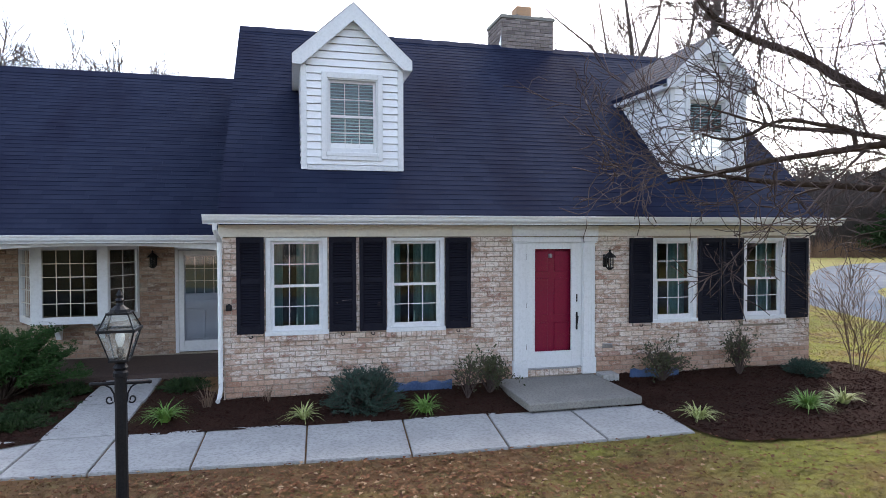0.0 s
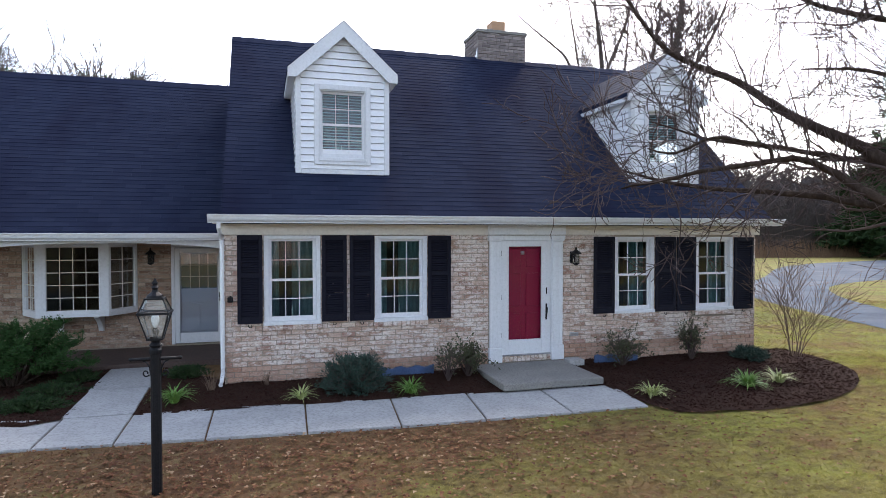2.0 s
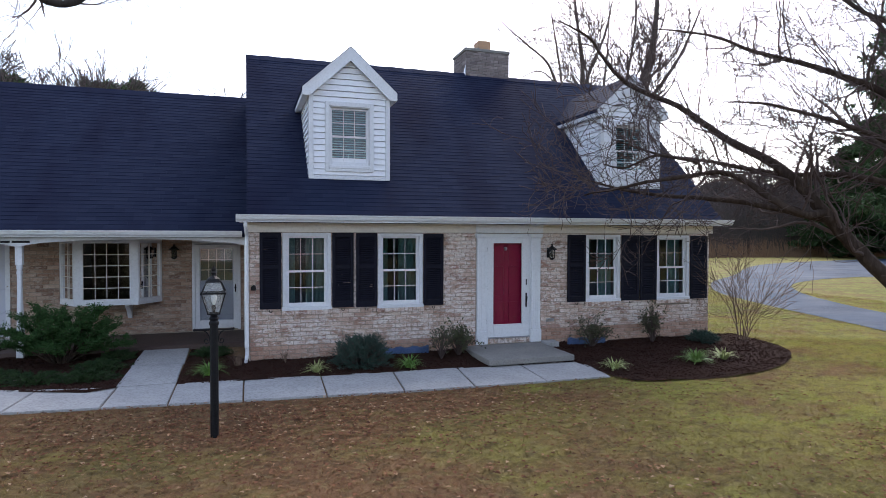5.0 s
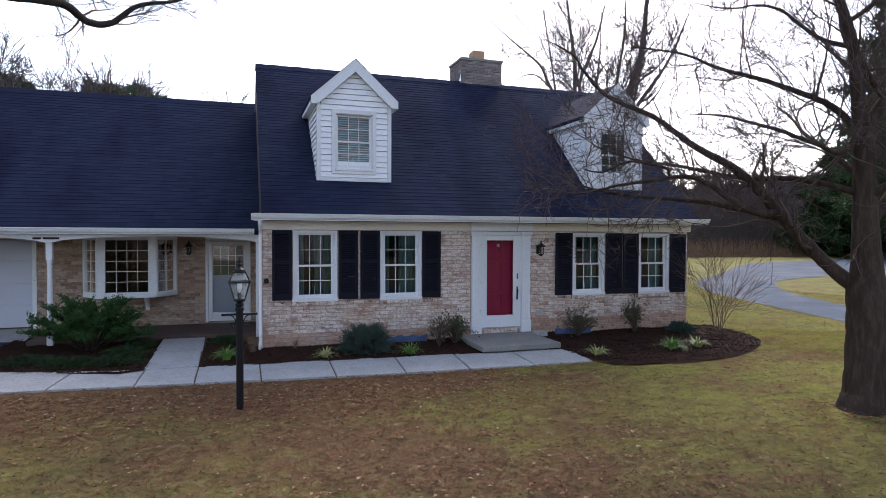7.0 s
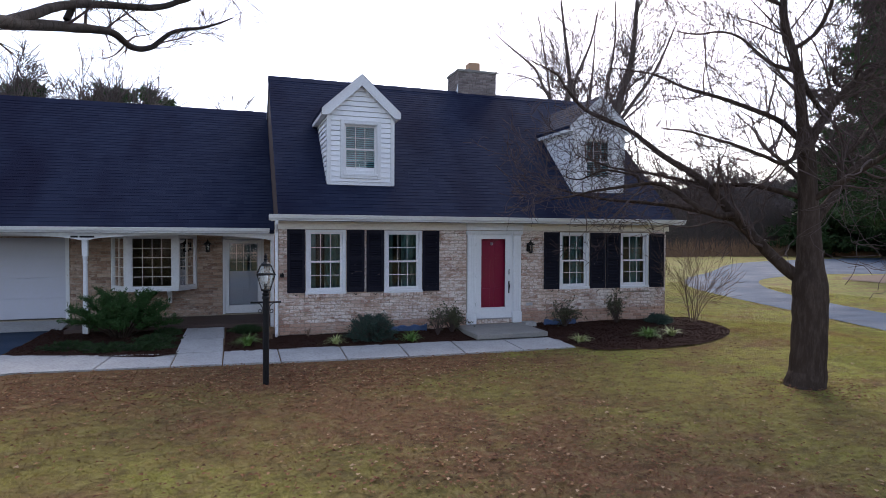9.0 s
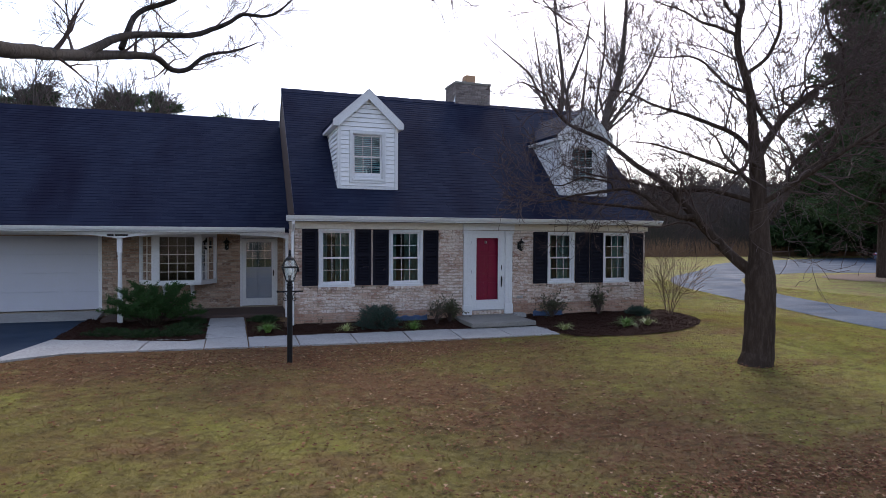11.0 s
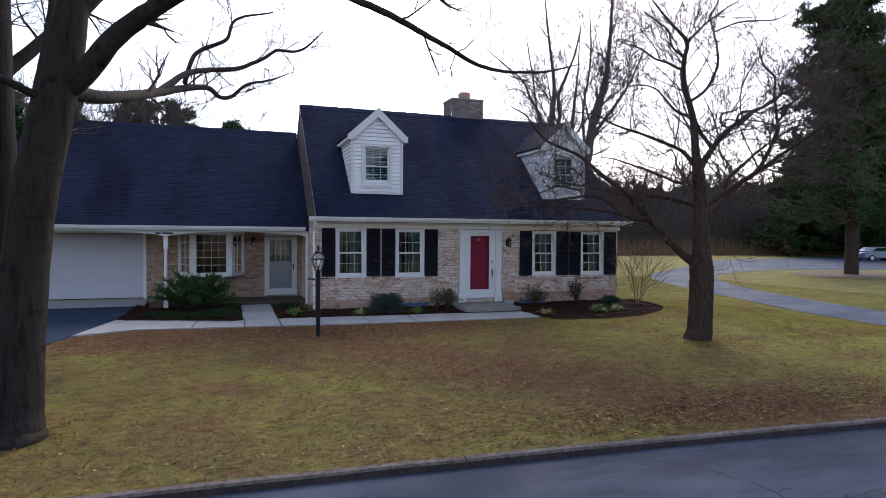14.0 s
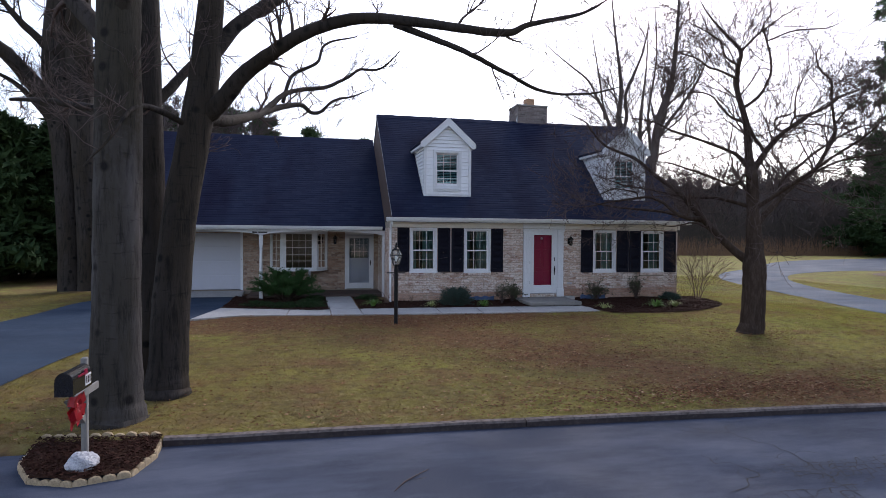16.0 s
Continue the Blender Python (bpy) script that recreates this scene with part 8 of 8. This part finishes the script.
for x, y, bulge, h, arms in (
    (-11.38, 15.0, 0.45, 13, ([(-11.5, 15.0, 7.6, 0.16), (-10.9, 14.6, 8.6, 0.13), (-10.2, 14.2, 9.6, 0.09), (-9.4, 13.8, 11, 0.03)],)),
    (-12.12, 15.3, 0.55, 14, (
        [(-12.3, 15.2, 6.3, 0.34), (-12.85, 15.0, 7.2, 0.31), (-13.4, 14.9, 7.95, 0.27), (-14.2, 14.8, 8.8, 0.22), (-15.6, 14.6, 9.6, 0.10), (-17, 14.5, 10, 0.03)],
        [(-12.3, 15.2, 8.2, 0.20), (-12.9, 15.1, 9.1, 0.15), (-13.5, 15.0, 9.7, 0.12), (-14.2, 14.9, 10.6, 0.07), (-15, 14.8, 12, 0.03)],
        [(-12.4, 15.2, 6.0, 0.15), (-13.1, 15.2, 6.9, 0.11), (-13.9, 15.2, 7.7, 0.08), (-15, 15.2, 8.2, 0.03)]))):
    tr = thing("side_tree", (x, y, 0.2), "thick dark bare tree beside the drive", "tree")
    crown = Tubes()
    limb_with_twigs(tr, [(x, y, 0.0, 0.56), (x, y, 0.6, 0.42), (x - 0.10, y, 3.5, 0.385), (x - 0.20, y, 5.5, 0.41), (x - 0.26, y, 7, bulge), (x - 0.32, y, 9, bulge), (x - 0.30, y, 11, 0.35), (x - 0.2, y, h, 0.12)], M_BROWNBARK, rng, crown, 14, "trunk", 1.0, 2.2, 2, 0.60, tip=0.007, ratio=(0.10, 0.20))
    for arm in arms:
        limb_with_twigs(tr, arm, M_BROWNBARK, rng, crown, 9, "limb", 2.0, 1.7, 2, 0.2, tip=0.007, lift=0.35, wig=0.4)
    crown.make("crown", M_BROWNBARK, tr)

for i, x in enumerate((-34, -24, 11, 20, 30, 41)):
    conifer("street_pine", (x, -27 - 4 * (i % 2), -0.06), 9.5 + 2.5 * (i % 3), 4.2, "dark pine across the street", 90 + i, 0.3, 0.03, 80, 110, 0.5)

# low brick house across the street, which the windows mirror
far_house = thing("neighbour_house", (-5, -36, -0.06), "long low tan brick house with white windows across the street", "house")
part("wall", box(B(), -15, 5.5, -44, -36, -0.10, 2.9), M_FARBRICK, far_house)
part("roof", prism(B(), [(-45, 2.9), (-35.4, 2.9), (-40, 5.6)], -15.5, 6.0), M_SHINGLES, far_house)
part("fascia", box(B(), -15.5, 6.0, -35.42, -35.36, 2.72, 2.90), M_WHITE, far_house)
for x in (-13.4, -9.6, -6.4, -0.4, 3.0):
    w = part("window", box(B(), x - 0.75, x + 0.75, -35.995, -35.94, 0.75, 2.25, 0.01), M_WHITE, far_house)
    for dx in (-0.34, 0.34):
        for z in (1.14, 1.84):
            part("pane", box(B(), x + dx - 0.28, x + dx + 0.28, -35.938, -35.93, z - 0.29, z + 0.29), M_SHUTTER, w)
part("door", box(B(), -3.6, -2.6, -35.995, -35.93, -0.06, 2.1, 0.01), M_WHITE, far_house)

# bare twiggy shrub at the corner
bush = thing("bare_shrub", (8.75, 8.15, 0.34), "bare twiggy shrub at the house corner", "shrub")
t = Tubes()
rng = np.random.default_rng(15)
for k in range(11):
    a = 6.28 * k / 11 + rng.uniform(-0.3, 0.3)
    lean = rng.uniform(0.12, 0.42)
    sprout(t, (8.75 + 0.07 * math.cos(a), 8.15 + 0.07 * math.sin(a), 0.33), Vector((math.cos(a) * lean, math.sin(a) * lean, 1.0)), rng.uniform(1.0, 1.5), 0.011, 2, rng, 4, 0.0, 0.30, (5, 7), tip=0.0028, fine=4.0)
t.make("woody_base", M_DRY, bush)


# ---- parked car by the lane ----
def parked_car(x, y, z, yaw):
    c = thing("car", (0, 0, 0), "blue-grey sedan parked on the lane", "car")
    side = [(-2.25, 0.35), (-2.3, 0.7), (-2.1, 0.92), (-1.5, 1.0), (-0.9, 1.38), (0.2, 1.45), (0.9, 1.36), (1.5, 0.98), (2.15, 0.82), (2.28, 0.6), (2.22, 0.33)]
    bm = prism(B(), [(p, q) for p, q in side], -0.86, 0.86, "y")
    bmesh.ops.bevel(bm, geom=[e for e in bm.edges if abs(e.verts[0].co.y - e.verts[1].co.y) < 0.01], offset=0.09, segments=2, affect="EDGES")
    part("body", bm, M_CARBODY, c)
    for s in (-1, 1):
        part("side_glass", prism(B(), [(-1.35, 1.0), (-0.85, 1.33), (0.2, 1.39), (0.8, 1.31), (1.25, 1.0)], s * 0.862, s * 0.87, "y"), M_SHUTTER, c)
        for wx in (-1.4, 1.4):
            bm = B()
            bmesh.ops.create_cone(bm, cap_ends=True, segments=20, radius1=0.32, radius2=0.32, depth=0.2, matrix=pose(wx, s * 0.80, 0.32, 90, 0, 0))
            w = part("wheel", bm, M_RUBBER, c)
            bm = B()
            bmesh.ops.create_cone(bm, cap_ends=True, segments=16, radius1=0.21, radius2=0.18, depth=0.03, matrix=pose(wx, s * 0.905, 0.32, 90, 0, 0))
            part("rim", bm, M_STEEL, w)
        part("headlight", box(B(), 2.16, 2.29, s * 0.5, s * 0.78, 0.62, 0.74, 0.02), M_STEEL, c)
        part("tail_light", box(B(), -2.30, -2.2, s * 0.5, s * 0.8, 0.72, 0.84, 0.02), M_RED, c)
    c.matrix_world = pose(x, y, z, 0, 0, yaw)


parked_car(58.3, 35.6, 0.08, -12)

# ---- grass, leaves ----
rng = np.random.default_rng(9)
PAVED = [[(-6.62, 6.26), (-5.5, 6.77), (-3.2, 6.57), (-1.5, 6.42), (0.8, 6.24), (4.26, 6.16), (4.4, 7.4), (-6.14, 8.5)], DRIVE, MULCH_R, MULCH_M, MULCH_L, LOOP, STONE_BED, [(XL - 0.05, WY - 0.2), (XR + 0.05, WY - 0.2), (XR + 0.05, BACK), (XL - 0.05, BACK)], [(GX0 - 0.1, 8.3), (XL, 8.3), (XL, GBACK), (GX0 - 0.1, GBACK)]]


def free(x, y):
    ok = (y - kerb_y(x)) > 0.03
    for poly in PAVED:
        ok &= ~in_poly(x, y, poly)
    return ok


def grass(name, n, x0, x1, y0, y1, h, w):
    x, y = rng.uniform(x0, x1, n), rng.uniform(y0, y1, n)
    k = free(x, y)
    x, y = x[k], y[k]
    n = len(x)
    z = gz(x, y)
    a, l = rng.uniform(0, 2 * math.pi, n), h * rng.uniform(0.45, 1.25, n)
    lean = rng.normal(0, 1.5, (n, 2)) * l[:, None]
    ww = w * rng.uniform(0.6, 1.3, n)
    v = np.stack([np.stack([x - np.cos(a) * ww, y - np.sin(a) * ww, z - 0.004], -1), np.stack([x + np.cos(a) * ww, y + np.sin(a) * ww, z - 0.004], -1), np.stack([x + lean[:, 0], y + lean[:, 1], z + l], -1)], 1).reshape(-1, 3)
    v = v.reshape(-1, 3, 3)
    e1, e2 = v[:, 1] - v[:, 0], v[:, 2] - v[:, 0]
    under = (e1[:, 0] * e2[:, 1] - e1[:, 1] * e2[:, 0]) < 0
    v[under] = v[under][:, [1, 0, 2]]
    me = bpy.data.meshes.new(name)
    me.vertices.add(3 * n)
    me.vertices.foreach_set("co", v.astype(np.float32).ravel())
    me.loops.add(3 * n)
    me.loops.foreach_set("vertex_index", np.arange(3 * n, dtype=np.int32))
    me.polygons.add(n)
    me.polygons.foreach_set("loop_start", np.arange(0, 3 * n, 3, dtype=np.int32))
    me.update(calc_edges=True)
    me.validate()
    me.polygons.foreach_set("use_smooth", np.ones(len(me.polygons), dtype=bool))
    me.normals_split_custom_set_from_vertices(np.tile((0.0, 0.0, 1.0), (len(me.vertices), 1)))
    return tagged(link_mesh(name, me, M_GRASS), "short dormant straw and olive grass", "grass", kind="stuff")


grass("grass", 330000, -9, 13.5, -2.3, 8.6, 0.024, 0.007)
grass("grass", 60000, 8.4, 22, 2, 22, 0.05, 0.012)
grass("grass", 30000, -16, -8, -2, 14, 0.05, 0.012)

lv, lf = [], []
x, y = rng.uniform(-8, 12, 3000), np.concatenate([rng.uniform(-2, 6.4, 2300), rng.uniform(-1.9, 0.3, 700)])
k = free(x, y)
for px, py in zip(x[k], y[k]):
    if noise.noise((px * 0.45, py * 0.45, 7)) < -0.08 and rng.random() < 0.8:
        continue
    a, s, z = rng.uniform(0, 6.28), rng.uniform(0.016, 0.040), float(gz(px, py)) + 0.028
    c, sn = math.cos(a) * s, math.sin(a) * s
    b = len(lv)
    lv += [(px - c, py - sn, z), (px + sn * 0.7, py - c * 0.7, z + 0.012), (px + c, py + sn, z + 0.004), (px - sn * 0.7, py + c * 0.7, z + 0.015)]
    lf.append((b, b + 1, b + 2, b + 3))
litter = []
for cx, cy, sx, sy, n in ((-2.2, 5.6, 3.2, 0.7, 2200), (0.6, 5.0, 2.2, 0.9, 1200), (2.8, -1.2, 2.6, 0.4, 2400), (1.2, 1.6, 2.0, 1.1, 1300), (6.2, 2.6, 0.8, 0.4, 320), (-1.5, 2.8, 2.0, 1.0, 250)):
    litter += list(zip(rng.normal(cx, sx, int(n * 1.5)), rng.normal(cy, sy, int(n * 1.5))))
qx, qy = np.array([p[0] for p in litter]), np.array([p[1] for p in litter])
k = free(qx, qy)
for px, py in zip(qx[k], qy[k]):
    a, s, z = rng.uniform(0, 6.28), rng.uniform(0.014, 0.034), float(gz(px, py)) + 0.026
    c, sn = math.cos(a) * s, math.sin(a) * s
    b = len(lv)
    lv += [(px - c, py - sn, z), (px + sn * 0.7, py - c * 0.7, z + 0.010), (px + c, py + sn, z + 0.004), (px - sn * 0.7, py + c * 0.7, z + 0.013)]
    lf.append((b, b + 1, b + 2, b + 3))
tagged(raw("fallen_leaves", lv, lf, M_LEAF), "scattered brown fallen leaves on the lawn", "leaves", kind="stuff")
t = Tubes()
t.add([(-3.10, -3.55, -0.124), (-2.97, -3.36, -0.121), (-2.84, -3.24, -0.118), (-2.65, -3.06, -0.125)], [0.004, 0.007, 0.006, 0.003], 5)
t.add([(-2.90, -3.30, -0.119), (-2.84, -3.34, -0.11), (-2.74, -3.33, -0.105)], [0.004, 0.003, 0.002], 4)
tw = thing("fallen_twig", (-2.9, -3.3, -0.17), "broken grey twig lying on the street", "twig")
t.make("stick", M_TWIG, tw)

# open cracks in the street: thin dark strips that wander and branch
M_CRACK = two_scale("crack", (0.010, 0.010, 0.012), (0.016, 0.016, 0.018), (0.03, 0.03, 0.03), 4, 30, 1.0, 0.1, 0.002)
ckv, ckf = [], []


def crack_strip(x, y, nx, ny, w):
    l = max(math.hypot(nx - x, ny - y), 1e-4)
    px, py = -(ny - y) / l * w, (nx - x) / l * w
    v = (y - float(kerb_y(x))) / -8.4
    z = -0.155 + 0.04 * math.sin(min(max(v, 0), 1) * math.pi) + 0.005
    b = len(ckv)
    ckv.extend([(x - px, y - py, z), (nx - px, ny - py, z), (nx + px, ny + py, z), (x + px, y + py, z)])
    ckf.append((b, b + 1, b + 2, b + 3))


def crack(x, y, heading, length, width, depth):
    for i in range(max(3, int(length / 0.09))):
        heading += rng.normal(0, 0.55)
        nx, ny = x + math.cos(heading) * 0.09, y + math.sin(heading) * 0.09
        crack_strip(x, y, nx, ny, width * rng.uniform(0.4, 1.3))
        x, y = nx, ny
        if depth and rng.random() < 0.24:
            crack(x, y, heading + rng.choice([-1, 1]) * rng.uniform(0.7, 1.5), length * rng.uniform(0.12, 0.3), width * 0.6, depth - 1)


def crazing(cx, cy, rx, ry, step):
    """A patch of small broken cells, thinning out towards its rim."""
    nx, ny = int(2 * rx / step), int(2 * ry / step)
    at = {(i, j): (cx - rx + (i + 0.5 * (j % 2) + rng.uniform(-0.3, 0.3)) * step, cy - ry + (j + rng.uniform(-0.3, 0.3)) * step) for i in range(nx) for j in range(ny)}
    for (i, j), (x, y) in at.items():
        full = 1.15 - math.hypot((x - cx) / rx, (y - cy) / ry)
        for n in ((i + 1, j), (i + j % 2, j + 1)):
            if n in at and rng.random() < full:
                qx, qy = at[n]
                mx, my = (x + qx) / 2 + rng.normal(0, 0.012), (y + qy) / 2 + rng.normal(0, 0.012)
                w = rng.uniform(0.002, 0.006)
                crack_strip(x, y, mx, my, w)
                crack_strip(mx, my, qx, qy, w)


for cx, cy, hd, ln in ((0.15, -4.3, 0.4, 1.4), (1.2, -3.85, 0.02, 2.4), (2.4, -4.9, 0.2, 1.5), (0.6, -4.9, 0.1, 1.6)):
    crack(cx, cy, hd, ln, 0.006, 2)
crazing(2.0, -4.0, 1.1, 0.38, 0.10)
crazing(0.9, -4.5, 0.8, 0.30, 0.13)
tagged(raw("road_cracks", ckv, ckf, M_CRACK), "branching dark cracks in the street", "cracks", kind="stuff")

# ---- bricks and shingles ----
for i, args in enumerate(ROOFS):
    roof_plane(*args)
for i, args in enumerate(LATE):
    lay_bricks(*args, seed=i)
